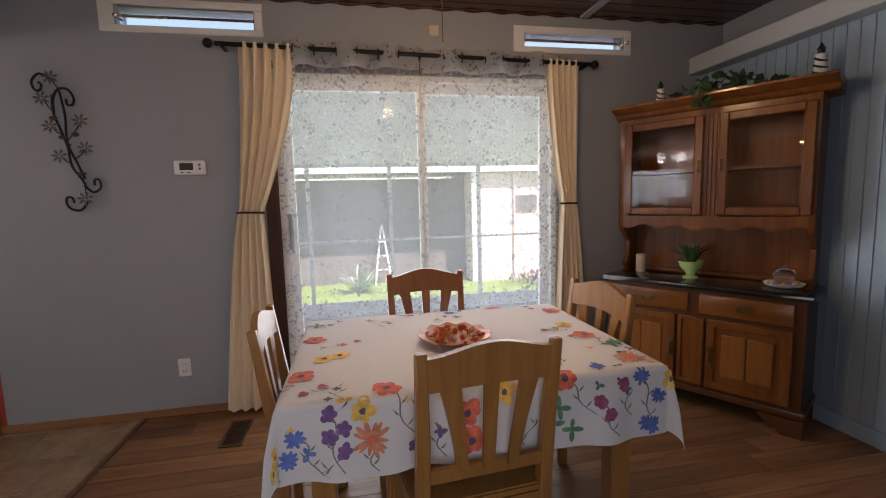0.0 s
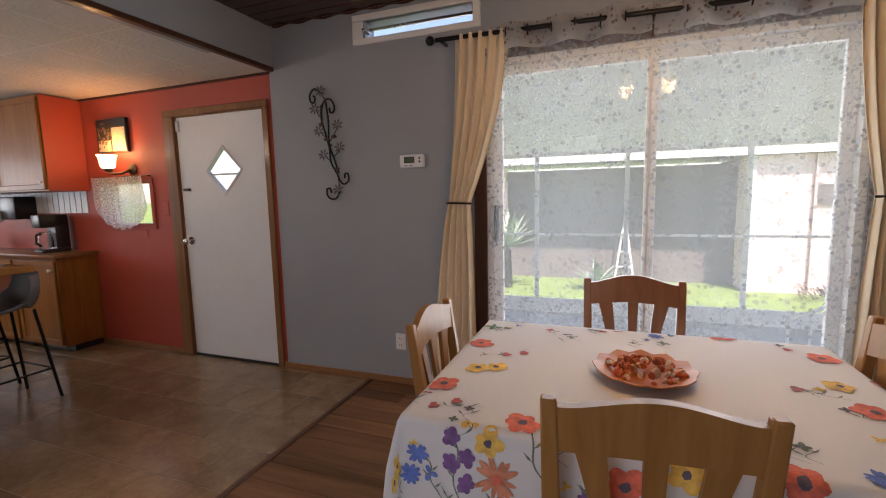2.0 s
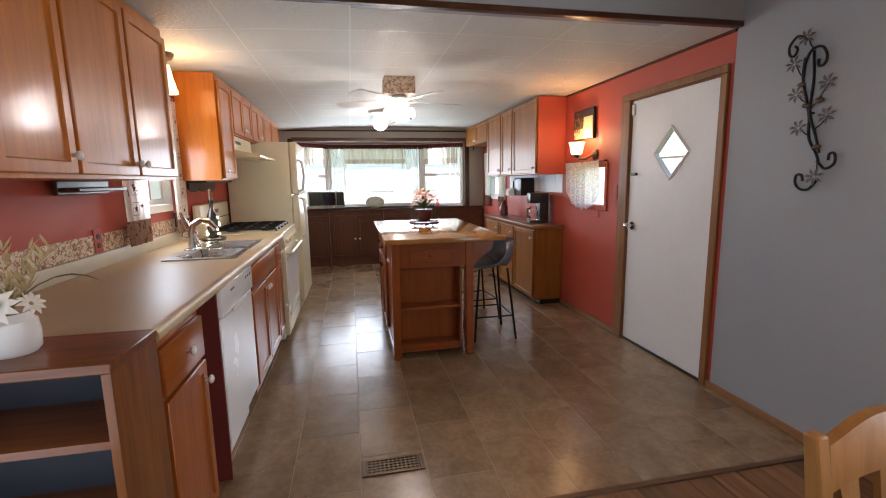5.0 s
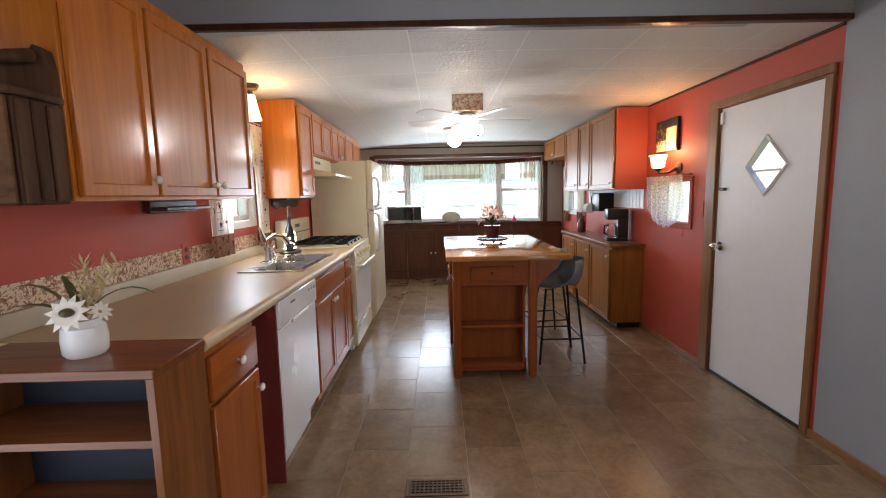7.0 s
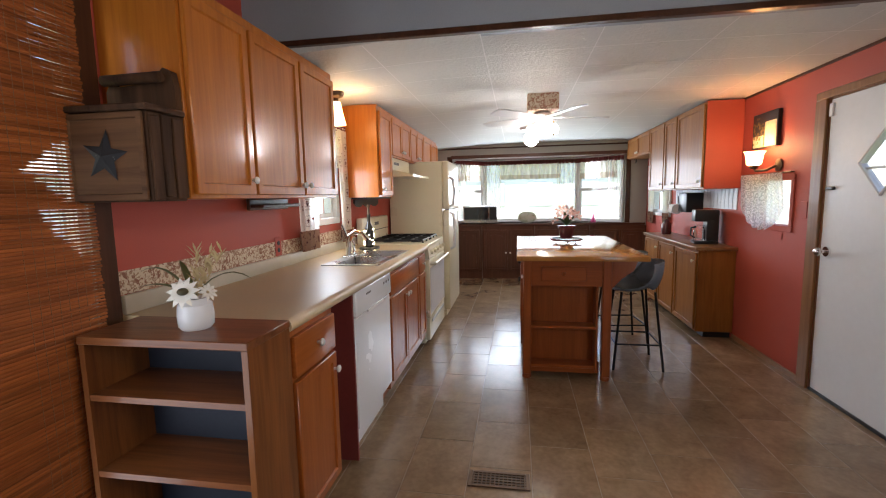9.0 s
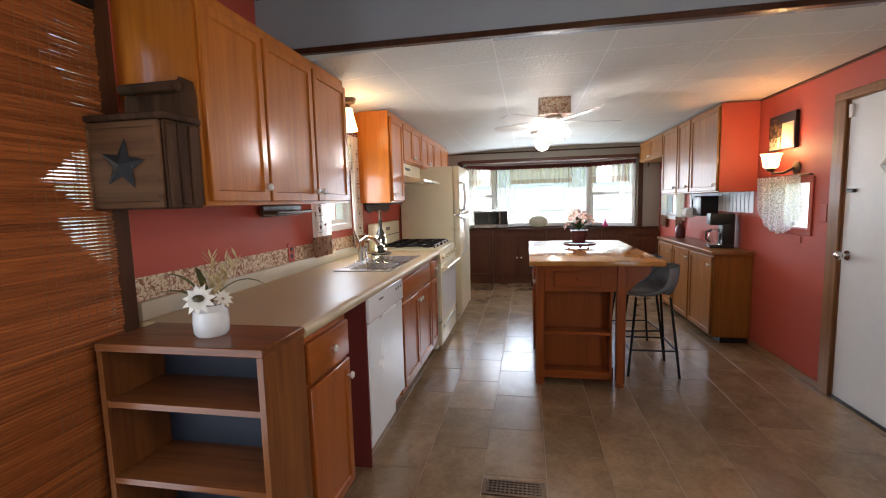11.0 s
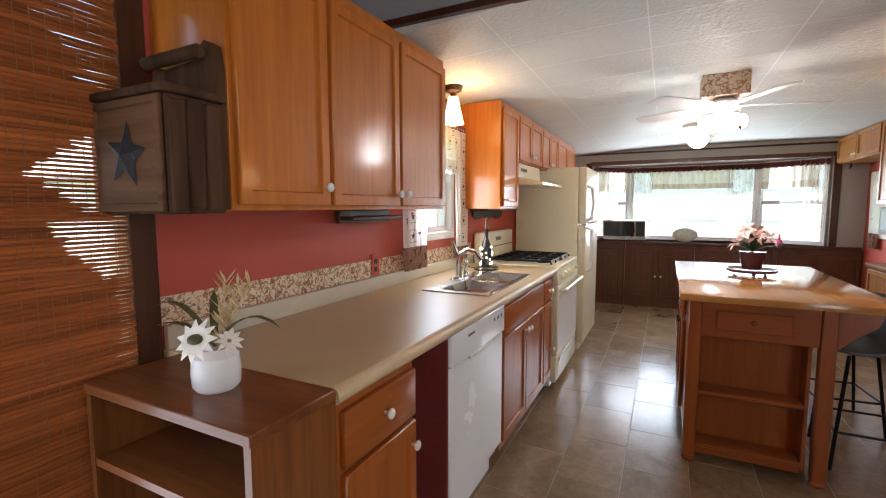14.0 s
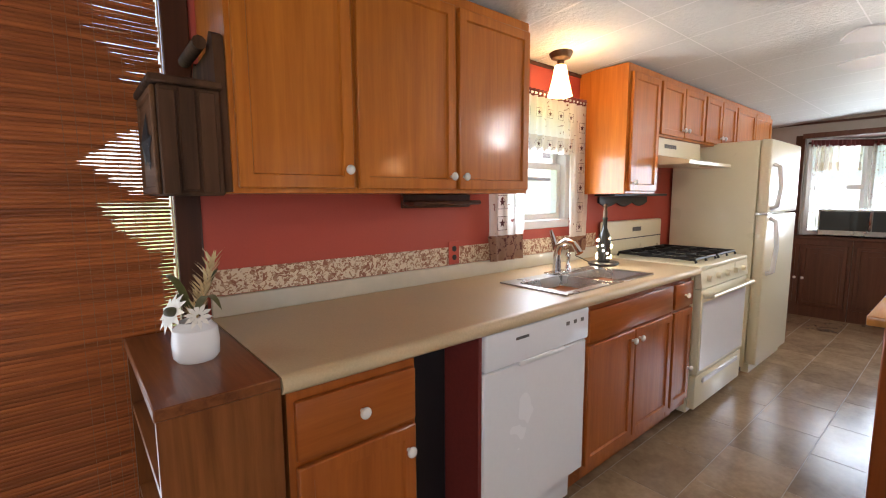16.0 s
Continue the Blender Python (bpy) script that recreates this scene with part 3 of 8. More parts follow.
for k, y in enumerate((0.0, 0.61, 1.22, 1.83, 2.44)):
    z = np.interp(y, [p[0] for p in prof], [p[1] for p in prof]) - 0.003
    bm.faces.new([bm.verts.new(p) for p in ((-7.0, y - 0.003, z), (BEAMX - 0.03, y - 0.003, z), (BEAMX - 0.03, y + 0.003, z), (-7.0, y + 0.003, z))])
kc = setting("ceiling_kitchen", bm, M["ceiling"], "textured off-white kitchen ceiling tiles", "ceiling", smooth=0)
kc.data.materials.append(M["white_trim"])
for f in kc.data.polygons:  # painted strips over the panel joints
    if min((kc.data.vertices[a].co - kc.data.vertices[b].co).length for a, b in f.edge_keys) < 0.01:
        f.material_index = 1
bm = bmesh.new()
for i in range(34):
    y = YS - 0.1 + i * 0.106
    box(bm, BEAMX - 0.1, 3.0, y + 0.003, y + 0.103, DCEIL, DCEIL + 0.02, bevel=0.004)
box(bm, BEAMX - 0.1, 3.0, YS - 0.15, YN + 0.15, DCEIL + 0.012, DCEIL + 0.12)
setting("ceiling_dining", bm, M["ceil_wood"], "dark varnished plank ceiling", "ceiling")
setting("ceiling_strip", B(1.62, 1.67, YS, YN, DCEIL - 0.012, DCEIL - 0.001), M["grey_wall"], "pale strip across the plank ceiling", "trim")
setting("beam", B(BEAMX - 0.1, BEAMX, YS, YN, 2.155, 2.6), M["grey_wall"], "slate grey header beam between the rooms", "beam")
setting("trim_beam", B(BEAMX - 0.03, BEAMX + 0.012, YS + 0.05, YN, 2.142, 2.172, bevel=0.004), M["dark_trim"], "dark stained wood strip under the beam", "trim")
bm = bmesh.new()
for i in range(170):  # rippled edge of the ceiling paper along the wall
    x = BEAMX + 0.02 + i * 0.0275
    bm.faces.new([bm.verts.new(p) for p in ((x, YN - 0.002, DCEIL), (x, YN - 0.002, DCEIL - 0.012 - 0.006 * math.sin(i * 0.9)), (x + 0.0275, YN - 0.002, DCEIL - 0.012 - 0.006 * math.sin((i + 1) * 0.9)), (x + 0.0275, YN - 0.002, DCEIL))])
setting("trim_ceiling", bm, M["dark_trim"], "uneven dark edge along the plank ceiling", "trim")
for nm, a in (("trim_kitchen_north", (-6.85, -1.9, YN - 0.012, YN, 2.13, 2.146)), ("trim_kitchen_south", (-3.14, -2.25, YS, YS + 0.012, 2.07, 2.088)), ("trim_kitchen_west", (XW, XW + 0.012, YS, YN, 2.095, 2.118))):
    setting(nm, B(*a), M["dark_trim"], "thin dark wood strip under the ceiling", "trim")
floor = setting("floor", B(-7.0, -1.19, YS - 0.05, YN + 0.05, -0.06, -0.0012), M["grout"], "brown stone-look tile floor with pale joints", "floor")
floor2 = setting("floor_dining", B(-1.19, 2.75, YS - 0.05, YN + 0.05, -0.06, -0.004), M["black"], "brown laminate plank floor", "floor")
setting("trim_threshold", B(-1.205, -1.175, YS, YN, 0.0, 0.006, bevel=0.002), M["plank_trim"], "narrow brown strip between tile and planks", "trim")
setting("foundation", B(-7.9, 2.9, YS - 0.12, YN + 0.12, -0.5, -0.06), M["dark_side"], "skirting under the house", "foundation")
for nm, a in (("baseboard_north", (-1.93, -0.42, YN - 0.012, YN, 0, 0.045)), ("baseboard_north_b", (1.53, XE, YN - 0.012, YN, 0, 0.045)), ("baseboard_kitchen", (-3.93, -2.96, YN - 0.012, YN, 0, 0.045)), ("baseboard_east", (XE - 0.016, XE - 0.007, YS, YN, 0, 0.09))):
    setting(nm, B(*a, bevel=0.003), M["blue_bead"] if "east" in nm else M["base_oak"], "thin honey-brown baseboard" if "east" not in nm else "pale blue baseboard", "baseboard")

# out of view; overhang sized to keep direct sun off the south windows
setting("roof", B(-8.3, 3.3, YS - 0.95, YN + 0.14, 2.62, 2.75), M["dark_side"], "unseen roof slab added to block the sun", "roof")

# transom windows
for i, (xa, xb, za, zb) in enumerate(((-1.215, -0.37, 2.225, 2.405), (1.155, 1.99, 2.20, 2.362))):
    w = tagged(new("window_%d" % (i + 1)), "narrow white awning window under the ceiling", "window", kind="structure")
    ia, ib, ja, jb = xa + 0.075, xb - 0.045, za + 0.035, zb - 0.04
    bm = bmesh.new()
    for a in ((xa, xb, za, ja), (xa, xb, jb, zb), (xa, ia, ja, jb), (ib, xb, ja, jb)):
        box(bm, a[0], a[1], YN - 0.012, YN + 0.02, a[2], a[3], bevel=0.003)
    part("window_frame", bm, M["white_trim"], w)
    bm = bmesh.new()
    zs = ja + 0.62 * (jb - ja)
    box(bm, ia, ib, YN + 0.06, YN + 0.075, zs, zs + 0.016)
    box(bm, ia, ia + 0.012, YN + 0.03, YN + 0.075, ja, jb)
    box(bm, ib - 0.012, ib, YN + 0.03, YN + 0.075, ja, jb)
    part("sash", bm, M["steel"], w)
    bm = bmesh.new()
    tube(bm, [(ib - 0.03 if i else ia + 0.03, YN + 0.02, ja + 0.03), (ib + 0.01 if i else ia + 0.01, YN - 0.02, ja + 0.04)], 0.006)
    ball(bm, (ib + 0.012 if i else ia + 0.01, YN - 0.022, ja + 0.045), 0.011, 0.008, 0.011)
    part("crank_handle", bm, M["chrome"], w)
    p = part("pane", B(ia, ib, YN + 0.09, YN + 0.094, ja - 0.01, jb + 0.01), M["pane"], w)
    p.visible_shadow = False

# sliding glass door
sl = tagged(new("sliding_door"), "white-framed sliding glass door behind sheer curtains", "door", kind="structure")
bm = bmesh.new()
for a in ((-0.34, -0.305, 0.03, 2.03), (1.415, 1.45, 0.03, 2.03), (-0.305, 1.415, 1.995, 2.03), (-0.305, 1.415, 0.03, 0.06)):
    box(bm, a[0], a[1], YN + 0.0, YN + 0.11, a[2], a[3])
part("door_frame", bm, M["white_trim"], sl)
for xa, xb, y in ((-0.305, 0.57, YN + 0.03), (0.52, 1.415, YN + 0.075)):
    bm = bmesh.new()
    for a in ((xa, xa + 0.055, 0.06, 1.995), (xb - 0.055, xb, 0.06, 1.995), (xa + 0.055, xb - 0.055, 1.935, 1.995), (xa + 0.055, xb - 0.055, 0.06, 0.15)):
        box(bm, a[0], a[1], y - 0.015, y + 0.015, a[2], a[3], bevel=0.003)
    s = part("sash", bm, M["white_trim"], sl)
    p = part("pane", B(xa + 0.05, xb - 0.05, y - 0.003, y + 0.003, 0.145, 1.94), M["pane"], s)
    p.visible_shadow = False
part("door_handle", B(-0.295, -0.275, YN - 0.03, YN + 0.012, 0.98, 1.20, bevel=0.006), M["black"], sl, "black pull handle")
for xa, xb in ((-0.42, -0.342), (1.452, 1.53)):
    part("casing", B(xa, xb, YN - 0.016, YN - 0.001, 0, 2.09, bevel=0.004), M["dark_trim"], sl, "brown stained wood casing")
part("casing", B(-0.42, 1.53, YN - 0.018, YN - 0.002, 2.033, 2.10, bevel=0.004), M["dark_trim"], sl, "brown stained wood casing")

# entry door
dr = tagged(new("door_1"), "closed white entry door with a diamond window", "door", kind="structure")
cx, cz, hw, hh = DIA
bm = bmesh.new()
x0, x1, z0, z1 = -2.835, -1.985, 0.02, 1.905
outer = [(x0, z0), (x1, z0), (x1, z1), (x0, z1)]
inner = [(cx, cz - hh), (cx + hw, cz), (cx, cz + hh), (cx - hw, cz)]
for y in (YN + 0.004, YN + 0.044):
    quads = (((x0, z0), (x1, z0), inner[1], inner[0]), ((x1, z0), (x1, z1), inner[2], inner[1]), ((x1, z1), (x0, z1), inner[3], inner[2]), ((x0, z1), (x0, z0), inner[0], inner[3]))
    for q in quads:
        bm.faces.new([bm.verts.new((u, y, v)) for u, v in q])
for ring in (outer, inner):
    for (ua, va), (ub, vb) in zip(ring, ring[1:] + ring[:1]):
        bm.faces.new([bm.verts.new(p) for p in ((ua, YN + 0.004, va), (ub, YN + 0.004, vb), (ub, YN + 0.044, vb), (ua, YN + 0.044, va))])
bmesh.ops.remove_doubles(bm, verts=bm.verts, dist=0.0005)
slab = part("slab", bm, M["door_white"], dr)
bm = bmesh.new()
for (ua, va), (ub, vb) in zip(inner, inner[1:] + inner[:1]):
    tube(bm, [(ua, YN + 0.001, va), (ub, YN + 0.001, vb)], 0.009, 6)
part("window_frame", bm, M["white_trim"], slab)
part("window_bar", B(cx - hw + 0.03, cx + hw - 0.03, YN + 0.018, YN + 0.028, cz - 0.037, cz - 0.022), M["white_trim"], slab)
bm = bmesh.new()
extrude_outline(bm, [(u, v) for u, v in inner], lambda u, v, w: (u, YN + 0.022 + w, v), 0.003)
p = part("pane", bm, M["pane"], slab)
p.visible_shadow = False
bm = bmesh.new()
for a in ((-2.955, -2.845, 0, 1.915), (-1.978, -1.925, 0, 1.915), (-2.955, -1.925, 1.915, 1.965)):
    box(bm, a[0], a[1], YN - 0.02, YN - 0.001, a[2], a[3], bevel=0.005)
part("casing", bm, M["casing"], dr, "honey-brown wood door casing")
bm = bmesh.new()
for a in ((-2.845, -2.836, 0, 1.915), (-1.984, -1.978, 0, 1.915), (-2.845, -1.978, 1.907, 1.915)):
    box(bm, a[0], a[1], YN - 0.001, YN + 0.1, a[2], a[3])
part("jamb", bm, M["casing"], dr)
part("sweep", B(-2.84, -1.98, YN - 0.006, YN + 0.05, 0.002, 0.02), M["black"], dr)
bm = cyl(bmesh.new(), (-2.765, YN - 0.004, 0.95), 0.032, 0.032, 0.012, "y")
cyl(bm, (-2.765, YN - 0.025, 0.95), 0.011, 0.011, 0.05, "y")
ball(bm, (-2.765, YN - 0.058, 0.95), 0.028, 0.022, 0.028)
part("doorknob", bm, M["chrome"], dr, "brushed metal doorknob")
bm = B(-2.80, -2.735, YN - 0.02, YN + 0.003, 1.34, 1.362, bevel=0.005)
part("deadbolt", bm, M["black"], dr, "black deadbolt latch")
part("contact_sensor", B(-2.832, -2.80, YN - 0.012, YN + 0.003, 1.80, 1.88, bevel=0.003), M["white_trim"], dr)
part("switch_plate", B(-3.06, -2.99, YN - 0.006, YN - 0.0005, 1.15, 1.265, bevel=0.002), M["red_wall"], dr, "red painted switch plate")

# small lace-covered window by the sconce
w = tagged(new("window_3"), "small window behind white lace", "window", kind="structure")
bm = bmesh.new()
for a in ((-3.78, -3.14, 1.04, 1.08), (-3.78, -3.14, 1.42, 1.46), (-3.78, -3.74, 1.08, 1.42), (-3.18, -3.14, 1.08, 1.42)):
    box(bm, a[0], a[1], YN - 0.012, YN - 0.001, a[2], a[3], bevel=0.003)
part("window_frame", bm, M["red_wall"], w)
p = part("pane", B(-3.74, -3.18, YN + 0.03, YN + 0.034, 1.08, 1.42), M["pane"], w)
p.visible_shadow = False
p2 = part("switch_plate", B(-3.36, -3.26, YN - 0.006, YN - 0.0005, 0.98, 1.03, bevel=0.002), M["red_wall"], w)


def sash_window(name, label, xa, xb, za, zb, y, out):
    """White double-hung window in a wall along x; out: +1 if outside is at larger y."""
    w = tagged(new(name), label, "window", kind="structure")
    bm = bmesh.new()
    for a in ((xa - 0.05, xb + 0.05, za - 0.05, za), (xa - 0.05, xb + 0.05, zb, zb + 0.05), (xa - 0.05, xa, za, zb), (xb, xb + 0.05, za, zb)):
        box(bm, a[0], a[1], y - out * 0.014, y + out * 0.10, a[2], a[3], bevel=0.003)
    part("window_frame", bm, M["white_trim"], w)
    zm = (za + zb) / 2
    for k, (ra, rb, yo) in enumerate(((za, zm + 0.015, 0.035), (zm - 0.015, zb, 0.065))):
        bm = bmesh.new()
        for a in ((xa, xb, ra, ra + 0.035), (xa, xb, rb - 0.035, rb), (xa, xa + 0.035, ra + 0.035, rb - 0.035), (xb - 0.035, xb, ra + 0.035, rb - 0.035)):
            box(bm, a[0], a[1], y + out * (yo - 0.012), y + out * (yo + 0.012), a[2], a[3], bevel=0.002)
        s = part("sash", bm, M["white_trim"], w)
        p = part("pane", B(xa + 0.03, xb - 0.03, y + out * (yo - 0.002), y + out * (yo + 0.002), ra + 0.03, rb - 0.03), M["pane"], s)
        p.visible_shadow = False
    return w


sash_window("window_4", "white double-hung window over the sink", -2.99, -2.45, 1.20, 1.84, YS, -1)
sash_window("window_5", "white kitchen window beside the upper cabinets", -6.57, -5.78, 1.08, 1.67, YN, 1)

# bay window
BX, BA, BB = -7.38, 0.22, 1.80
bay = tagged(new("window_6"), "bay window with white frames and wood trim", "window", kind="structure")
bm = bmesh.new()
for z0, z1 in ((0.86, 0.90), (1.95, 2.0)):
    extrude_outline(bm, [(XW + 0.03, -0.27), (BX - 0.08, BA - 0.1), (BX - 0.08, BB + 0.1), (XW + 0.03, 2.45)], lambda u, v, w, z0=z0: (u, v, z0 + w), z1 - z0)
part("sill", bm, M["dark_wood"], bay, "dark wood bay sill and head")


def bay_unit(pa, pb, panes):
    """One flat of the bay from pa to pb, divided into sashes."""
    d = Vector((pb[0] - pa[0], pb[1] - pa[1], 0))
    n = d.length
    rot = Matrix.Translation((pa[0], pa[1], 0)) @ Matrix.Rotation(math.atan2(d.y, d.x), 4, "Z")
    bm, gl = bmesh.new(), bmesh.new()
    for a in ((0, n, 0.90, 0.95), (0, n, 1.90, 1.95), (0, 0.05, 0.95, 1.90), (n - 0.05, n, 0.95, 1.90)):
        box(bm, a[0], a[1], -0.03, 0.03, a[2], a[3], bevel=0.003)
    if panes > 1:
        box(bm, 0.05, n - 0.05, -0.02, 0.02, 1.40, 1.45, bevel=0.003)
    box(gl, 0.04, n - 0.04, -0.002, 0.002, 0.94, 1.91)
    bm.transform(rot)
    gl.transform(rot)
    s = part("sash", bm, M["white_trim"], bay)
    p = part("pane", gl, M["pane"], s)
    p.visible_shadow = False


bay_unit((XW - 0.06, -0.24), (BX, BA), 2)
bay_unit((BX, BA), (BX, BB), 1)
bay_unit((BX, BB), (XW - 0.06, 2.42), 2)
bm = bmesh.new()
for a in ((-0.33, -0.25, 0.9, 1.985), (2.43, 2.50, 0.86, 1.985), (-0.25, 2.43, 1.95, 1.985)):
    box(bm, XW, XW + 0.02, a[0], a[1], a[2], a[3], bevel=0.004)
part("casing", bm, M["dark_trim"], bay, "dark stained wood casing")

# patio window with the bamboo blind
w = tagged(new("window_7"), "dark-cased glazed door behind the bamboo blind", "window", kind="structure")
bm = bmesh.new()
for a in ((-0.962, -0.884, 0, 2.12), (0.455, 0.535, 0, 2.12), (-0.884, 0.455, 2.055, 2.12)):
    box(bm, a[0], a[1], YS + 0.001, YS + 0.022, a[2], a[3], bevel=0.005)
part("casing", bm, M["dark_trim"], w, "dark stained wood casing")
bm = bmesh.new()
for a in ((-0.90, -0.886, 0.03, 2.05), (0.39, 0.45, 0.03, 2.05), (-0.886, 0.39, 1.98, 2.05), (-0.886, 0.39, 0.03, 0.12)):
    box(bm, a[0], a[1], YS - 0.09, YS - 0.04, a[2], a[3])
part("sash", bm, M["white_trim"], w)
p = part("pane", B(-0.886, 0.39, YS - 0.067, YS - 0.063, 0.12, 1.98), M["pane"], w)
p.visible_shadow = False

# ---- kitchen ----


def front_panel(x0, x1, z0, z1, y=0.0, rail=0.055, thick=0.02, raised=False):
    """Framed door: stiles and rails with a set-back panel; its face looks to -y."""
    bm = B(x0, x1, y - thick, y, z0, z1, bevel=0.004)
    bm.normal_update()
    face = max((f for f in bm.faces if f.normal.y < -0.99), key=lambda f: f.calc_area())
    bmesh.ops.inset_region(bm, faces=[face], thickness=rail - 0.006, depth=0)
    bmesh.ops.inset_region(bm, faces=[face], thickness=0.006, depth=-0.009)
    if raised:
        bmesh.ops.inset_region(bm, faces=[face], thickness=0.018, depth=0)
        bmesh.ops.inset_region(bm, faces=[face], thickness=0.010, depth=0.007)
    return bm


def round_knob(x, z, y=-0.02):
    bm = cyl(bmesh.new(), (x, y - 0.008, z), 0.006, 0.006, 0.018, "y", 10)
    ball(bm, (x, y - 0.021, z), 0.016, 0.010, 0.016, 14, 8)
    return bm


def cabinet(name, label, at, turn, w, h, d, fronts, body="oak", face="oak", group="", knob="knob", toe=0.0, side=None, raised=False):
    """A cabinet unit; local x along its front, y into it. fronts: (x0, x1, z0, z1, kind, knob_x, knob_z)."""
    t = thing(name, label, "cabinet", group, at, turn)
    bm = bmesh.new()
    box(bm, 0, w, 0.0, d, toe, h, bevel=0.002)
    if toe:
        box(bm, 0.002, w - 0.002, 0.075, d - 0.01, 0, toe)
    part("body", bm, M[body], t)
    if side:
        part("end_panel", B(-0.004, -0.0005, 0.02, d, toe, h), M[side], t, "red painted end panel")
    for x0, x1, z0, z1, kind, kx, kz in fronts:
        if kind == "drawer":
            f = part("drawer_front", B(x0, x1, -0.02, -0.0005, z0, z1, bevel=0.006, seg=2), M[face + "_h"] if face + "_h" in M else M[face], t)
        else:
            f = part("door", front_panel(x0, x1, z0, z1, -0.0005, raised=raised), M[face], t)
        if kx is not None:
            part("knob", round_knob(kx, kz), M[knob], f, "white porcelain knob")
    return t


# south base run: local x runs towards the window bay
cabinet("base_cabinet", "russet oak base cabinet with one drawer and one door", (-0.985, 0.0, 0), 180, 0.375, 0.885, 0.63,
        [(0.015, 0.365, 0.705, 0.858, "drawer", 0.19, 0.785), (0.015, 0.365, 0.13, 0.69, "door", 0.335, 0.62)], toe=0.10, group="south base cabinets", face="oak_red", body="oak_red")
cabinet("base_cabinet", "russet oak sink cabinet with two doors below a false drawer", (-2.268, -0.02, 0), 180, 0.84, 0.885, 0.61,
        [(0.015, 0.825, 0.715, 0.855, "drawer", None, 0), (0.012, 0.415, 0.15, 0.70, "door", 0.385, 0.65), (0.425, 0.828, 0.15, 0.70, "door", 0.455, 0.65)], toe=0.10, group="south base cabinets", face="oak_red", body="oak_red")
cabinet("base_cabinet", "narrow russet oak base cabinet beside the stove", (-3.112, -0.02, 0), 180, 0.255, 0.885, 0.61,
        [(0.012, 0.245, 0.715, 0.855, "drawer", 0.13, 0.785), (0.012, 0.245, 0.15, 0.70, "door", 0.222, 0.34)], toe=0.10, group="south base cabinets", face="oak_red", body="oak_red")
# open bay between cabinet and dishwasher
t = thing("cabinet_gap", "empty dark opening between cabinet and dishwasher", "cabinet")
# this panel's red is darkened to look shaded within the gap
part("side_panel", B(-1.645, -1.63, YS + 0.02, -0.01, 0, 0.885), M["shaded_side"], t, "red painted side, darkened as in shade")
# dark back and black block stand in for the deep shade inside the opening
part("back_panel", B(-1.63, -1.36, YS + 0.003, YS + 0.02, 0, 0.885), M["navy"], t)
part("box", B(-1.626, -1.365, -0.62, -0.17, 0.0, 0.875, bevel=0.01), M["black"], t, "black block put in for the opening's shade")

t = thing("countertop", "beige laminate countertop with rounded front edge", "countertop")
bm = bmesh.new()
sx0, sx1, sy0, sy1 = -2.925, -2.18, -0.40, -0.055
bm = wall_with_holes("y", 0.887, 0.043, -3.375, -0.972, -0.005, -YS, [(sx0, sx1, -sy1, -sy0)])
bm.transform(Matrix(((1, 0, 0, 0), (0, 0, -1, 0), (0, 1, 0, 0), (0, 0, 0, 1))))
part("slab", bm, M["counter"], t)
bm = bmesh.new()
prof2 = [(0.005, 0.885), (0.018, 0.887), (0.026, 0.895), (0.029, 0.908), (0.026, 0.920), (0.018, 0.928), (0.005, 0.9302)]
extrude_outline(bm, prof2, lambda u, v, w: (-3.375 + w, u, v), 2.404)
part("front_edge", bm, M["counter"], t)
part("backsplash", B(-3.375, -0.975, YS + 0.001, YS + 0.022, 0.93, 1.002, bevel=0.005, seg=2), M["counter_pale"], t, "pale cream laminate upstand")
t = thing("wallpaper_border", "floral wallpaper border above the counter", "border")
part("strip", B(-3.375, -0.96, YS + 0.0005, YS + 0.003, 1.003, 1.092), M["border"], t)

# dishwasher
t = thing("dishwasher", "white built-in dishwasher under the counter", "dishwasher")
part("door", B(-2.262, -1.648, -0.60, -0.005, 0.16, 0.742, bevel=0.006), M["white_appl"], t)
bm = B(-2.262, -1.648, -0.60, 0.006, 0.747, 0.882, bevel=0.010, seg=3)
cp = part("control_panel", bm, M["white_appl"], t)
part("pull", B(-2.09, -1.82, -0.004, 0.010, 0.733, 0.752, bevel=0.006, seg=2), M["white_trim"], cp)
part("badge", B(-1.87, -1.80, 0.0055, 0.0075, 0.835, 0.845), M["art_leaf"], cp, "grey mark")
for k in range(3):
    part("button", B(-2.22 + k * 0.05, -2.20 + k * 0.05, 0.0055, 0.0075, 0.83, 0.845), M["art_leaf"], cp, "grey button")
part("kick_plate", B(-2.255, -1.655, -0.5, -0.07, 0.0, 0.155), M["white_appl"], t)

# sink
t = thing("sink", "double-bowl stainless steel kitchen sink", "sink")
bm = bmesh.new()
xm = (sx0 + sx1) / 2
bowls = ((sx0 + 0.03, xm - 0.015, sy0 + 0.07, sy1 - 0.025), (xm + 0.015, sx1 - 0.03, sy0 + 0.07, sy1 - 0.025))
rx0, rx1, ry0, ry1 = sx0 - 0.015, sx1 + 0.015, sy0 - 0.012, sy1 + 0.012
for a in ((rx0, rx1, ry0, bowls[0][2]), (rx0, rx1, bowls[0][3], ry1), (rx0, bowls[0][0], bowls[0][2], bowls[0][3]), (bowls[0][1], bowls[1][0], bowls[0][2], bowls[0][3]), (bowls[1][1], rx1, bowls[0][2], bowls[0][3])):
    box(bm, a[0], a[1], a[2], a[3], 0.931, 0.937)
part("rim", bm, M["steel"], t)
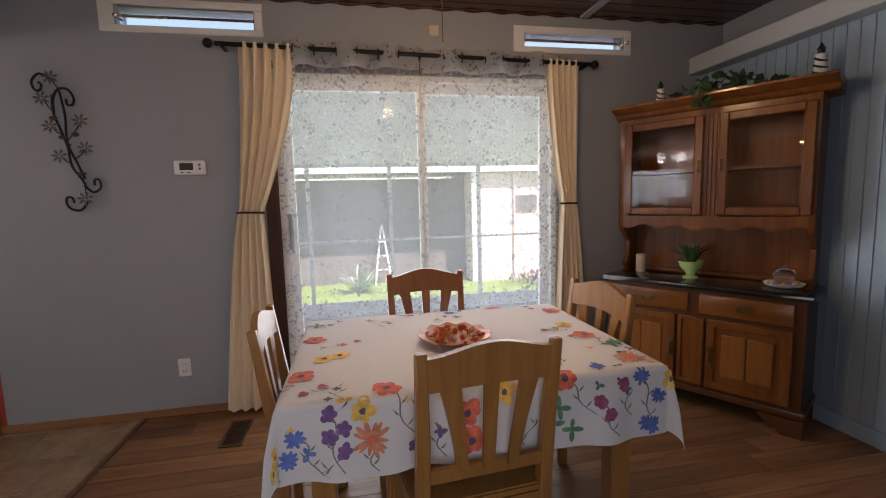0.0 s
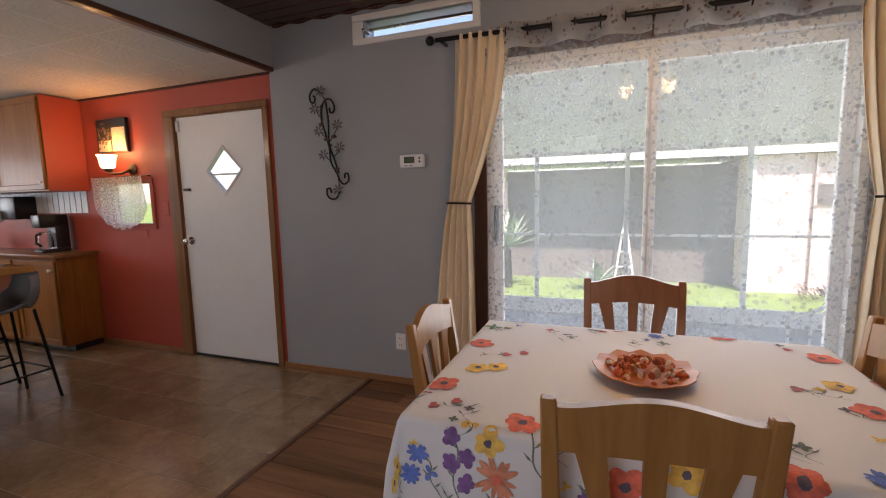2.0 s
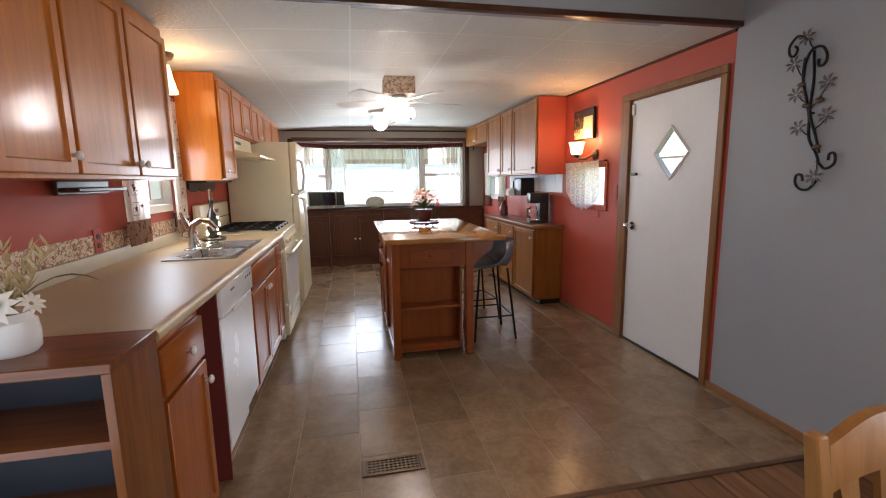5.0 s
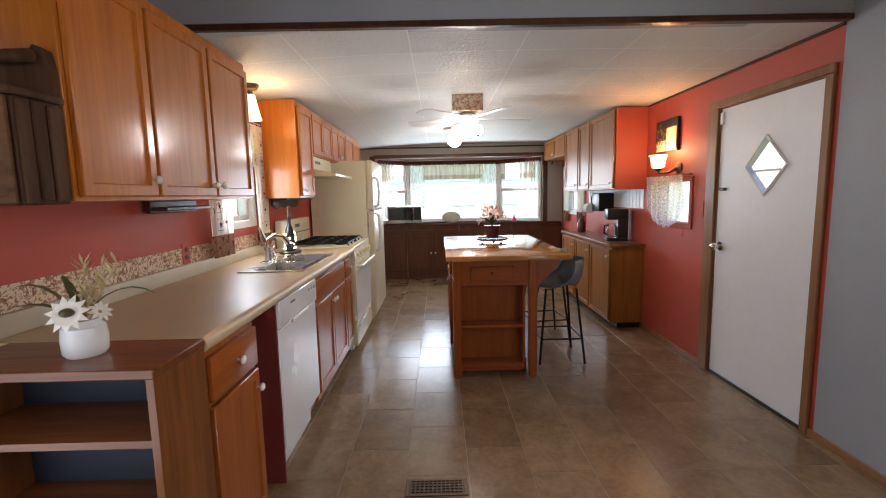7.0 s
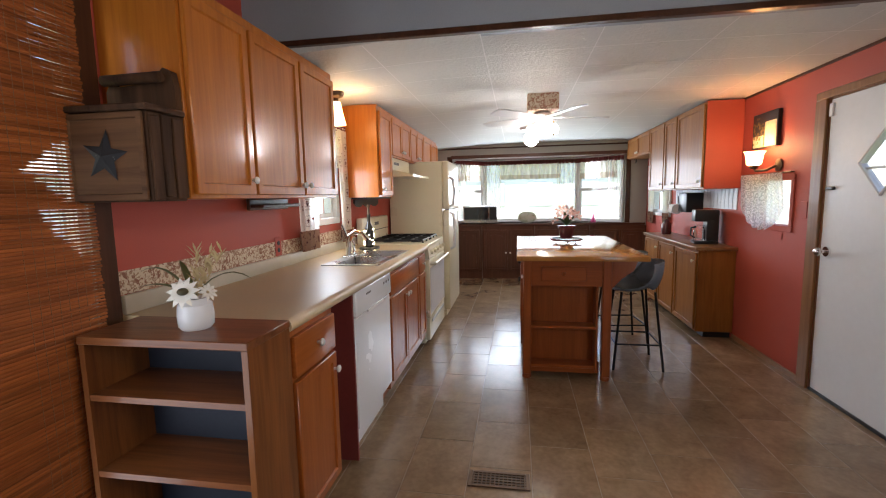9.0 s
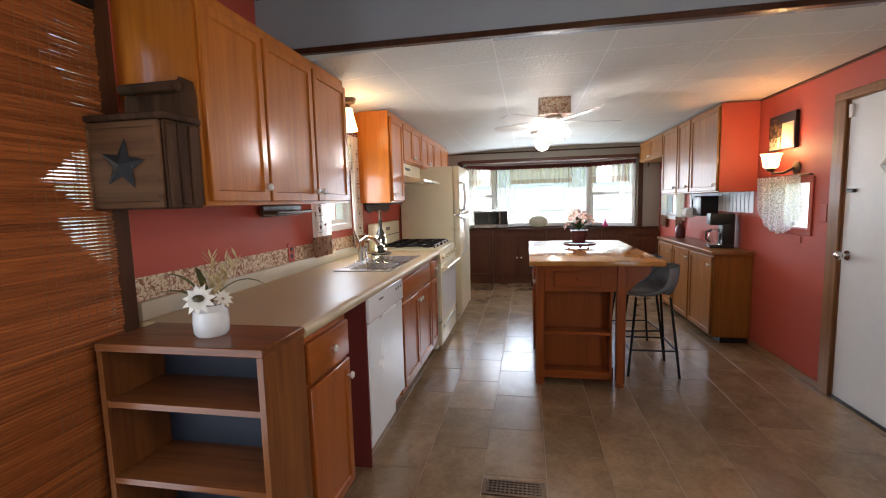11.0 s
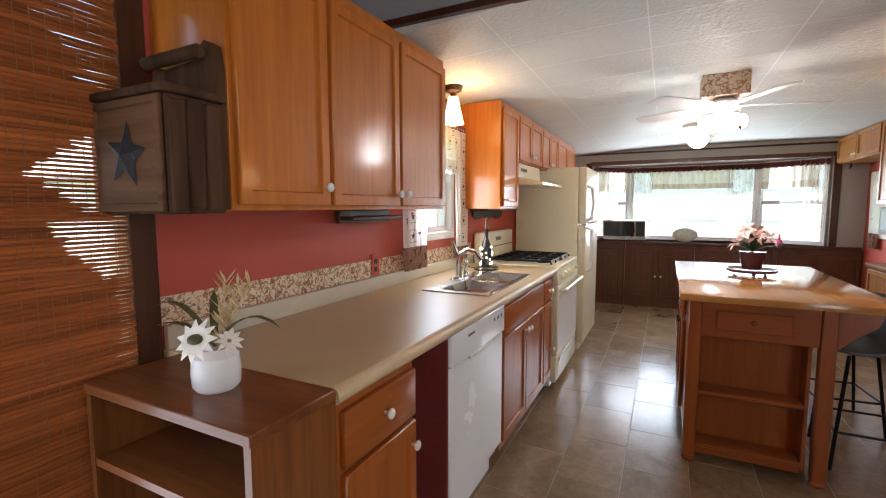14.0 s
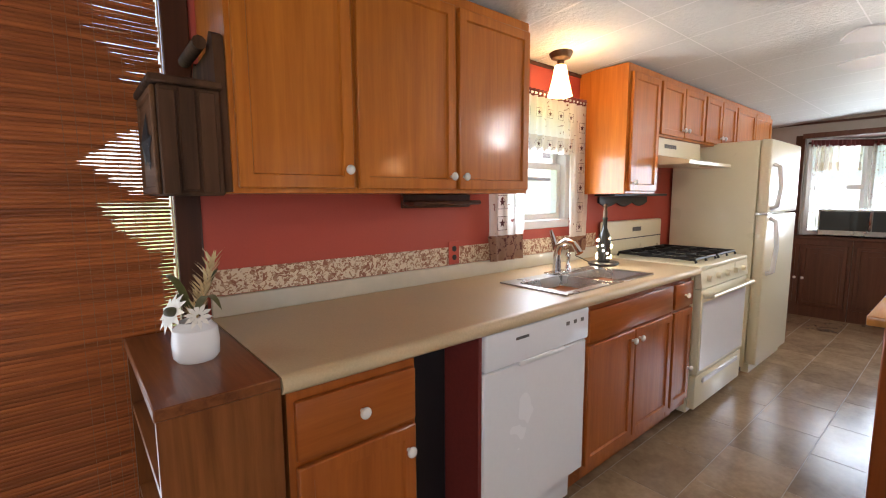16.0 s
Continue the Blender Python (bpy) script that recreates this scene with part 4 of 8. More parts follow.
for xa, xb, ya, yb in bowls:
    bm = bmesh.new()
    top = [(xa, ya, 0.935), (xb, ya, 0.935), (xb, yb, 0.935), (xa, yb, 0.935)]
    low = [(xa + 0.02, ya + 0.02, 0.78), (xb - 0.02, ya + 0.02, 0.78), (xb - 0.02, yb - 0.02, 0.78), (xa + 0.02, yb - 0.02, 0.78)]
    tv, lv = [bm.verts.new(p) for p in top], [bm.verts.new(p) for p in low]
    for i in range(4):
        bm.faces.new((tv[i], tv[(i + 1) % 4], lv[(i + 1) % 4], lv[i]))
    bm.faces.new(lv)
    cyl(bm, ((xa + xb) / 2, (ya + yb) / 2, 0.783), 0.04, 0.04, 0.006)
    part("bowl", bm, M["steel"], t)
t = thing("faucet", "chrome single-lever kitchen faucet", "faucet")
bm = B(-2.66, -2.50, -0.415, -0.365, 0.937, 0.945, bevel=0.003)
part("base_plate", bm, M["chrome"], t)
bm = tube(bmesh.new(), [(-2.58, -0.39, 0.94), (-2.58, -0.39, 1.03), (-2.578, -0.375, 1.085), (-2.574, -0.33, 1.11), (-2.57, -0.28, 1.10), (-2.567, -0.245, 1.055)], [0.022, 0.02, 0.02, 0.018, 0.017, 0.019], 12)
part("spout", bm, M["chrome"], t)
bm = tube(bmesh.new(), [(-2.585, -0.40, 1.06), (-2.59, -0.43, 1.13), (-2.59, -0.44, 1.16)], [0.018, 0.013, 0.008], 10)
part("lever", bm, M["chrome"], t)
bm = lathe(bmesh.new(), (-2.68, -0.39, 0.937), [(0.016, 0), (0.016, 0.02), (0.011, 0.03), (0.012, 0.075), (0.015, 0.085), (0.01, 0.10)], 14)
part("sprayer", bm, M["chrome"], t)

# bottle with fairy lights on a slate disc
t = thing("bottle_lamp", "clear bottle filled with fairy lights on dark disc", "lamp", at=(-3.06, -0.40, 0.932))
part("disc", lathe(bmesh.new(), (0, 0, 0), [(0.085, 0), (0.09, 0.006), (0.088, 0.014), (0.08, 0.016)], 28, 1.2, 0.9), M["black"], t, "dark slate disc")
part("bottle", lathe(bmesh.new(), (0, 0, 0.017), [(0.03, 0), (0.038, 0.006), (0.038, 0.13), (0.03, 0.165), (0.014, 0.20), (0.013, 0.25), (0.016, 0.255), (0.015, 0.265)], 20), M["bottle"], t)
part("stopper", lathe(bmesh.new(), (0, 0, 0.282), [(0.012, 0), (0.013, 0.03), (0.009, 0.05), (0.014, 0.065), (0.006, 0.08)], 12), M["bronze"], t)
rnd = random.Random(4)
bm = bmesh.new()
for k in range(26):
    a = rnd.uniform(0, 6.28)
    ball(bm, (0.041 * math.cos(a), 0.041 * math.sin(a), 0.03 + 0.14 * rnd.random()), 0.0055, 0.0055, 0.0055, 8, 6)
part("light_string", bm, M["led"], t, "tiny warm fairy lights")

# upper cabinets on the south wall
G = "south upper cabinets"
cabinet("upper_cabinet", "honey oak wall cabinet with three doors", (-0.985, -0.33, 1.352), 180, 1.265, 0.745, 0.318,
        [(0.012, 0.372, 0.015, 0.70, "door", 0.345, 0.075), (0.388, 0.815, 0.015, 0.70, "door", 0.79, 0.065), (0.832, 1.252, 0.015, 0.70, "door", 0.855, 0.065)], group=G)
cabinet("upper_cabinet", "narrow honey oak wall cabinet beside the sink window", (-3.135, -0.33, 1.352), 180, 0.385, 0.745, 0.318,
        [(0.03, 0.372, 0.015, 0.70, "door", 0.06, 0.065)], group=G)
for xa, wd in ((-3.523, 0.71), (-4.236, 0.65), (-4.889, 0.96)):
    z0 = 1.715
    cabinet("upper_cabinet", "short honey oak wall cabinet with two doors", (xa, -0.33, z0), 180, wd, 0.38, 0.318,
            [(0.012, wd / 2 - 0.006, 0.012, 0.34, "door", wd / 2 - 0.03, 0.06), (wd / 2 + 0.006, wd - 0.012, 0.012, 0.34, "door", wd / 2 + 0.03, 0.06)], group=G)

# range hood
t = thing("range_hood", "bisque range hood over the stove", "range hood")
bm = bmesh.new()
extrude_outline(bm, [(-0.645, 1.56), (-0.645, 1.712), (-0.34, 1.712), (-0.335, 1.60), (-0.13, 1.555), (-0.13, 1.535), (-0.30, 1.535)], lambda u, v, w: (-4.235 + w, u, v), 0.71)
part("shell", bm, M["bisque"], t)
bm = bmesh.new()
for k in range(6):
    box(bm, -3.82 + k * 0.03, -3.80 + k * 0.03, -0.342, -0.334, 1.65, 1.675)
part("vent_slots", bm, M["art_leaf"], t)

# black scalloped wall shelf
t = thing("wall_shelf", "small black scalloped shelf on the wall", "shelf")
part("board", B(-4.10, -3.34, YS + 0.002, -0.50, 1.338, 1.356, bevel=0.003), M["black"], t)
ol = [(-4.06, 1.336), (-3.38, 1.336)] + [(-3.38 - 0.68 * k / 30, 1.295 - 0.03 * abs(math.sin(k / 30 * math.pi * 3))) for k in range(31)]
bm = extrude_outline(bmesh.new(), ol, lambda u, v, w: (u, YS + 0.003 + w, v), 0.015)
part("apron", bm, M["black"], t)
t = thing("enamel_cup", "white enamel cup on the small black shelf", "cup", at=(-3.62, -0.56, 1.357))
part("cup", lathe(bmesh.new(), (0, 0, 0), [(0.035, 0), (0.045, 0.03), (0.055, 0.06), (0.05, 0.058), (0.04, 0.03), (0.03, 0.006)], 18), M["ceramic"], t)

# stove
t = thing("gas_stove", "bisque freestanding gas stove with black grates", "stove")
sx = (-4.20, -3.395)
part("body", B(sx[0], sx[1], YS + 0.02, -0.02, 0.03, 0.905, bevel=0.004), M["bisque"], t)
part("cooktop", B(sx[0] - 0.004, sx[1] + 0.004, YS + 0.02, 0.02, 0.905, 0.932, bevel=0.008, seg=2), M["bisque"], t)
bm = bmesh.new()
extrude_outline(bm, [(0.018, 0.905), (-0.01, 0.905), (-0.01, 0.80), (0.03, 0.80)], lambda u, v, w: (sx[0] + w, u, v), sx[1] - sx[0])
cp = part("control_panel", bm, M["bisque"], t)
for k in range(5):
    xx = sx[1] - 0.10 - k * 0.15
    part("burner_knob", cyl(bmesh.new(), (xx, 0.035, 0.853), 0.02, 0.017, 0.026, "y", 14), M["bisque"], cp)
od = part("oven_door", B(sx[0] + 0.008, sx[1] - 0.008, -0.018, 0.028, 0.275, 0.792, bevel=0.008, seg=2), M["bisque"], t)
part("oven_window", B(sx[0] + 0.03, sx[1] - 0.03, 0.0285, 0.0305, 0.30, 0.715), M["white_appl"], od, "pale glass oven front")
bm = tube(bmesh.new(), [(sx[0] + 0.03, 0.03, 0.755), (sx[0] + 0.04, 0.075, 0.758), (sx[1] - 0.04, 0.075, 0.758), (sx[1] - 0.03, 0.03, 0.755)], 0.013, 10)
part("oven_handle", bm, M["bisque"], od)
dw = part("drawer", B(sx[0] + 0.008, sx[1] - 0.008, -0.018, 0.022, 0.06, 0.262, bevel=0.008, seg=2), M["bisque"], t)
part("drawer_pull", B(sx[0] + 0.1, sx[1] - 0.1, 0.022, 0.034, 0.205, 0.24, bevel=0.006), M["white_appl"], dw)
bg = part("backguard", B(sx[0], sx[1], YS + 0.015, -0.575, 0.93, 1.165, bevel=0.012, seg=2), M["bisque"], t)
part("backguard_line", B(sx[0] + 0.01, sx[1] - 0.01, -0.576, -0.573, 1.035, 1.042), M["black"], bg)
part("clock_panel", B(-3.86, -3.74, -0.576, -0.572, 1.085, 1.115), M["art_leaf"], bg)
for xa in (-4.15, -3.79):
    for ya in (-0.52, -0.25):
        bm = lathe(bmesh.new(), (xa + 0.155, ya + 0.11, 0.932), [(0.05, 0), (0.05, 0.008), (0.032, 0.012), (0.03, 0.02), (0.01, 0.022)], 18)
        part("burner", bm, M["iron"], t)
    bm = bmesh.new()
    for x in (xa, xa + 0.155, xa + 0.31):
        tube(bm, [(x, -0.54, 0.936), (x, -0.53, 0.958), (x, -0.05, 0.958), (x, -0.04, 0.936)], 0.0085, 6)
    for y in (-0.53, -0.41, -0.29, -0.16, -0.05):
        tube(bm, [(xa, y, 0.958), (xa + 0.31, y, 0.958)], 0.0085, 6)
    part("grate", bm, M["iron"], t, "black cast iron grate")

# fridge
t = thing("refrigerator", "bisque top-freezer refrigerator with long handles", "refrigerator")
fx = (-5.28, -4.475)
part("body", B(fx[0], fx[1], YS + 0.02, -0.03, 0.03, 1.735, bevel=0.008, seg=2), M["bisque"], t)
part("feet", B(fx[0] + 0.02, fx[1] - 0.02, -0.5, -0.06, 0.0, 0.032), M["black"], t)
for z0, z1, hz0, hz1 in ((1.21, 1.738, 1.24, 1.56), (0.07, 1.198, 0.76, 1.17)):
    d = part("door", B(fx[0], fx[1], -0.026, 0.045, z0, z1, bevel=0.014, seg=3), M["bisque"], t)
    hx = fx[1] - 0.07
    za, zb = (hz0, hz1)
    bm = tube(bmesh.new(), [(hx, 0.045, za), (hx, 0.085, za + 0.02), (hx, 0.10, (za + zb) / 2), (hx, 0.085, zb - 0.02), (hx, 0.045, zb)], [0.016, 0.017, 0.015, 0.017, 0.016], 10)
    part("handle", bm, M["white_appl"], d)
part("hinge", B(fx[1] - 0.05, fx[1] + 0.003, 0.0, 0.05, 1.198, 1.212), M["steel"], t)
part("base_grille", B(fx[0] + 0.01, fx[1] - 0.01, -0.05, 0.0, 0.0, 0.065), M["bisque"], t)

# bookshelf at the end of the counter
t = thing("bookcase", "low walnut bookcase with open shelves", "bookcase")
bx0, bx1, by0, by1 = -0.968, -0.725, -0.56, 0.02
part("top", B(bx0, bx1 + 0.004, by0 - 0.004, by1 + 0.004, 0.905, 0.932, bevel=0.003), M["shelf_wood"], t)
for ya, yb in ((by0, by0 + 0.02), (by1 - 0.02, by1)):
    part("side", B(bx0, bx1, ya, yb, 0, 0.905), M["shelf_side"], t)
for z in (0.72, 0.462, 0.20, 0.03):
    part("shelf", B(bx0 + 0.006, bx1 - 0.002, by0 + 0.02, by1 - 0.02, z, z + 0.02), M["shelf_wood"], t)
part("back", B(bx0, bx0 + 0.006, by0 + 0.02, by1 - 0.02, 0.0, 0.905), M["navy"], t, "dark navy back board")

# plant pot on the bookcase
t = thing("flower_pot", "white marbled pot with daisy, plume and leaves", "plant", at=(-0.85, -0.24, 0.932))
part("pot", lathe(bmesh.new(), (0, 0, 0), [(0.052, 0), (0.062, 0.012), (0.064, 0.05), (0.06, 0.085), (0.046, 0.098), (0.044, 0.105), (0.038, 0.103)], 26), M["ceramic"], t).scale = (0.86, 0.86, 0.95)


def blade(bm, base, tip, width, sag=0.03, n=6):
    """A long curved leaf."""
    b, e = Vector(base), Vector(tip)
    d = e - b
    side = Vector((-d.y, d.x, 0))
    side = side.normalized() if side.length > 1e-5 else Vector((1, 0, 0))
    prev = None
    for i in range(n + 1):
        s = i / n
        p = b + d * s + Vector((0, 0, sag * 4 * s * (1 - s)))
        wd = width * (math.sin(math.pi * min(1, 0.12 + s * 0.88)) ** 0.8)
        row = [bm.verts.new(p + side * wd * 0.5), bm.verts.new(p + Vector((0, 0, -wd * 0.15))), bm.verts.new(p - side * wd * 0.5)]
        if prev:
            bm.faces.new((prev[0], prev[1], row[1], row[0]))
            bm.faces.new((prev[1], prev[2], row[2], row[1]))
        prev = row
    return bm


def daisy(bm, at, r, n, normal):
    nrm = Vector(normal).normalized()
    u = nrm.orthogonal().normalized()
    v = nrm.cross(u)
    c = Vector(at)
    for i in range(n):
        a = 2 * math.pi * i / n
        d = math.cos(a) * u + math.sin(a) * v
        s = nrm.cross(d)
        pts = [c + d * r * 0.15 - s * r * 0.06, c + d * r * 0.6 - s * r * 0.17 + nrm * r * 0.12, c + d * r + nrm * r * 0.02, c + d * r * 0.6 + s * r * 0.17 + nrm * r * 0.12, c + d * r * 0.15 + s * r * 0.06]
        bm.faces.new([bm.verts.new(p) for p in pts])
    return bm


for tip, sag in (((0.02, -0.20, 0.13), 0.03), ((-0.02, 0.20, 0.16), 0.05), ((-0.09, -0.12, 0.21), 0.02), ((0.05, -0.15, 0.19), 0.05)):
    part("leaf", blade(bmesh.new(), (0, 0, 0.10), tip, 0.022, sag), M["leaf_olive"], t)
bm = bmesh.new()
rnd = random.Random(7)
for k in range(90):
    s, a = rnd.random(), rnd.uniform(0, 6.28)
    st = rnd.choice(((-0.02, 0.015), (-0.015, 0.04), (-0.03, -0.02)))
    b = Vector((st[0] * 2 * s, st[1] * 2 * s + 0.01, 0.10 + 0.15 * s))
    blade(bm, b, b + Vector((0.03 * math.cos(a), 0.03 * math.sin(a), 0.035)), 0.008, 0.0, 2)
part("plume", bm, M["straw"], t, "straw-coloured dried plume")
part("flower", daisy(bmesh.new(), (0.045, 0.0, 0.125), 0.054, 11, (0.9, 0.25, 0.45)), M["petal_white"], t, "white daisy")
part("flower_centre", ball(bmesh.new(), (0.05, 0.001, 0.13), 0.017, 0.017, 0.012, 12, 8), M["leaf_dry"], t)
part("flower", daisy(bmesh.new(), (0.0, 0.05, 0.12), 0.034, 10, (0.3, 0.8, 0.5)), M["petal_white"], t, "white daisy")

# rustic star box hung on the end of the wall cabinet
t = thing("wall_box", "rustic barn-wood box with a dark metal star", "box")
wx = -0.984
bf = wx + 0.18
bm = bmesh.new()
ol = [(-0.60, 1.36), (-0.335, 1.355), (-0.335, 1.72), (-0.345, 1.775), (-0.375, 1.79), (-0.40, 1.765), (-0.42, 1.745), (-0.55, 1.735), (-0.58, 1.75), (-0.60, 1.72)]
extrude_outline(bm, ol, lambda u, v, w: (wx + w, u, v), 0.028)
part("back_board", bm, M["rustic"], t)
bm = tube(bmesh.new(), [(wx + 0.05, -0.585, 1.752), (wx + 0.055, -0.36, 1.752)], 0.018, 10)
part("top_rail", bm, M["rustic"], t)
part("case", B(wx + 0.02, bf - 0.012, -0.62, -0.322, 1.345, 1.625, bevel=0.006), M["rustic"], t)
part("lid", B(wx + 0.015, bf + 0.006, -0.632, -0.312, 1.625, 1.645, bevel=0.004), M["rustic"], t)
dpart = B(bf - 0.0115, bf, -0.618, -0.334, 1.35, 1.622, bevel=0.003)
dpart.normal_update()
dface = max((f for f in dpart.faces if f.normal.x > 0.99), key=lambda f: f.calc_area())
bmesh.ops.inset_region(dpart, faces=[dface], thickness=0.022, depth=0)
bmesh.ops.inset_region(dpart, faces=[dface], thickness=0.004, depth=-0.007)
fd = part("door", dpart, M["rustic_light"], t)
star = [((0.085 if k % 2 == 0 else 0.036) * math.sin(k * math.pi / 5 + 0.15), (0.085 if k % 2 == 0 else 0.036) * math.cos(k * math.pi / 5 + 0.15)) for k in range(10)]
bm = bmesh.new()
c = bm.verts.new((bf + 0.010, -0.478, 1.487))
vs = [bm.verts.new((bf - 0.004, -0.478 + u, 1.487 + v)) for u, v in star]
for i in range(10):
    bm.faces.new((vs[i], vs[(i + 1) % 10], c))
part("star", bm, M["star_navy"], fd, "dark speckled metal star")
for ya, xa2, dz in ((-0.3215, wx + 0.035, 0.0), (-0.3225, wx + 0.082, 0.006), (-0.3215, wx + 0.128, -0.004)):
    part("side_plank", B(xa2, xa2 + 0.041, ya, ya + 0.009, 1.352 + dz, 1.615 + dz, bevel=0.004), M["rustic"], t)

# paper towel bar, outlet
t = thing("towel_bar", "dark wooden paper towel bar under the cabinet", "towel bar")
part("bar", B(-2.15, -1.745, -0.60, -0.52, 1.302, 1.322, bevel=0.005), M["dark_trim"], t)
part("plate", B(-2.15, -1.745, -0.62, -0.60, 1.29, 1.351, bevel=0.004), M["dark_trim"], t)
t = thing("wall_outlet", "red painted double wall outlet", "outlet")
part("plate", B(-2.115, -2.045, YS + 0.0035, YS + 0.008, 1.005, 1.12, bevel=0.002), M["red_wall"], t)
bm = bmesh.new()
for z in (1.04, 1.083):
    cyl(bm, (-2.08, YS + 0.009, z), 0.014, 0.014, 0.003, "y", 14)
part("sockets", bm, M["black"], t)
t = thing("wall_outlet", "brown wall outlet beside the bottle lamp", "outlet")
part("plate", B(-3.14, -3.07, YS + 0.0035, YS + 0.008, 1.03, 1.13, bevel=0.002), M["dark_trim"], t)
bm = tube(bmesh.new(), [(-3.10, YS + 0.015, 1.06), (-3.10, YS + 0.035, 1.03), (-3.10, YS + 0.03, 0.96), (-3.08, -0.52, 0.936), (-3.07, -0.44, 0.938)], 0.003, 6)
part("cord", bm, M["black"], t)

# ceiling lamp over the sink
t = thing("sink_lamp", "bronze ceiling lamp with frosted bell shade, lit", "lamp", at=(-2.71, -0.49, 0))
part("canopy", lathe(bmesh.new(), (0, 0, 2.06), [(0.02, 0), (0.05, 0.012), (0.062, 0.035), (0.062, 0.045)], 22), M["bronze"], t)
part("neck", cyl(bmesh.new(), (0, 0, 2.045), 0.016, 0.02, 0.04), M["bronze"], t)
sh = part("shade", lathe(bmesh.new(), (0, 0, 1.875), [(0.066, 0), (0.058, 0.03), (0.046, 0.08), (0.036, 0.13), (0.03, 0.16), (0.022, 0.16)], 22), M["lampglass"], t, "lit frosted glass shade")


def curtain(bm, xs_top, xs_bot, z0, z1, y, waves, depth, n=60, rows=10, along="x", squeeze=None):
    """Hanging pleated cloth between z1 and z0. squeeze: function of height share giving (left, right)."""
    grid = []
    for r in range(rows + 1):
        s = r / rows
        a, b = squeeze(s) if squeeze else (xs_top[0] + (xs_bot[0] - xs_top[0]) * s, xs_top[1] + (xs_bot[1] - xs_top[1]) * s)
        row = []
        for i in range(n + 1):
            u = i / n
            x = a + (b - a) * u
            off = depth * math.sin(2 * math.pi * waves * u + 0.6 * math.sin(5 * u + 2 * s)) + 0.25 * depth * math.sin(37 * u + 3 * s)
            z = z1 + (z0 - z1) * s
            row.append(bm.verts.new((x, y + off, z) if along == "x" else (y + off, x, z)))
        grid.append(row)
    for ra, rb in zip(grid, grid[1:]):
        for i in range(n):
            bm.faces.new((ra[i], ra[i + 1], rb[i + 1], rb[i]))
    return bm


def stars_on(t, xs, zs, y, r=0.02):
    """Printed stars in square frames, one print each."""
    for x in xs:
        for z in zs:
            bm = bmesh.new()
            pts = [((r if k % 2 == 0 else r * 0.42) * math.sin(k * math.pi / 5), (r if k % 2 == 0 else r * 0.42) * math.cos(k * math.pi / 5)) for k in range(10)]
            bm.faces.new([bm.verts.new((x + u, y, z + v)) for u, v in pts])
            for a in ((-1.5, -1.4, -1.5, 1.5), (1.4, 1.5, -1.5, 1.5), (-1.4, 1.4, 1.4, 1.5), (-1.4, 1.4, -1.5, -1.4)):
                bm.faces.new([bm.verts.new((x + r * p, y, z + r * q)) for p, q in ((a[0], a[2]), (a[1], a[2]), (a[1], a[3]), (a[0], a[3]))])
            part("star_print", bm, M["ink"], t)


t = thing("sink_curtains", "cream cafe curtains with dark stars and band", "curtain")
rod = part("curtain_rod", cyl(bmesh.new(), (-2.70, -0.60, 1.905), 0.007, 0.007, 0.92, "x", 8), M["white_trim"], t)
part("gathered_heading", curtain(bmesh.new(), (-3.16, -2.25), (-3.16, -2.25), 1.885, 1.925, -0.597, 26, 0.009, 160, 2), M["burgundy"], t, "burgundy gathered heading")
part("valance", curtain(bmesh.new(), (-3.0, -2.30), (-3.02, -2.28), 1.68, 1.888, -0.593, 12, 0.010, 90, 5), M["star_cloth"], t)
part("valance_band", curtain(bmesh.new(), (-3.02, -2.28), (-3.02, -2.28), 1.585, 1.68, -0.593, 12, 0.010, 90, 3), M["star_cloth_b"], t)
part("side_panel", curtain(bmesh.new(), (-3.16, -2.97), (-3.15, -2.985), 1.09, 1.885, -0.59, 4, 0.012, 40, 10), M["star_cloth"], t)
part("side_panel_hem", curtain(bmesh.new(), (-3.15, -2.985), (-3.15, -2.985), 0.995, 1.09, -0.59, 4, 0.012, 40, 2), M["rust_cloth"], t)
part("side_panel", curtain(bmesh.new(), (-2.54, -2.26), (-2.54, -2.27), 1.135, 1.885, -0.59, 4, 0.008, 40, 10), M["star_cloth"], t)
part("side_panel_hem", curtain(bmesh.new(), (-2.54, -2.27), (-2.54, -2.28), 1.0, 1.135, -0.59, 4, 0.008, 40, 2), M["rust_cloth"], t)
stars_on(t, (-2.36,), (1.20, 1.31), -0.578, 0.024)
stars_on(t, (-3.06,), (1.15, 1.27, 1.39, 1.51, 1.63, 1.75), -0.574, 0.02)
stars_on(t, (-2.95, -2.85, -2.75, -2.65, -2.55, -2.45), (1.80, 1.63), -0.579, 0.016)

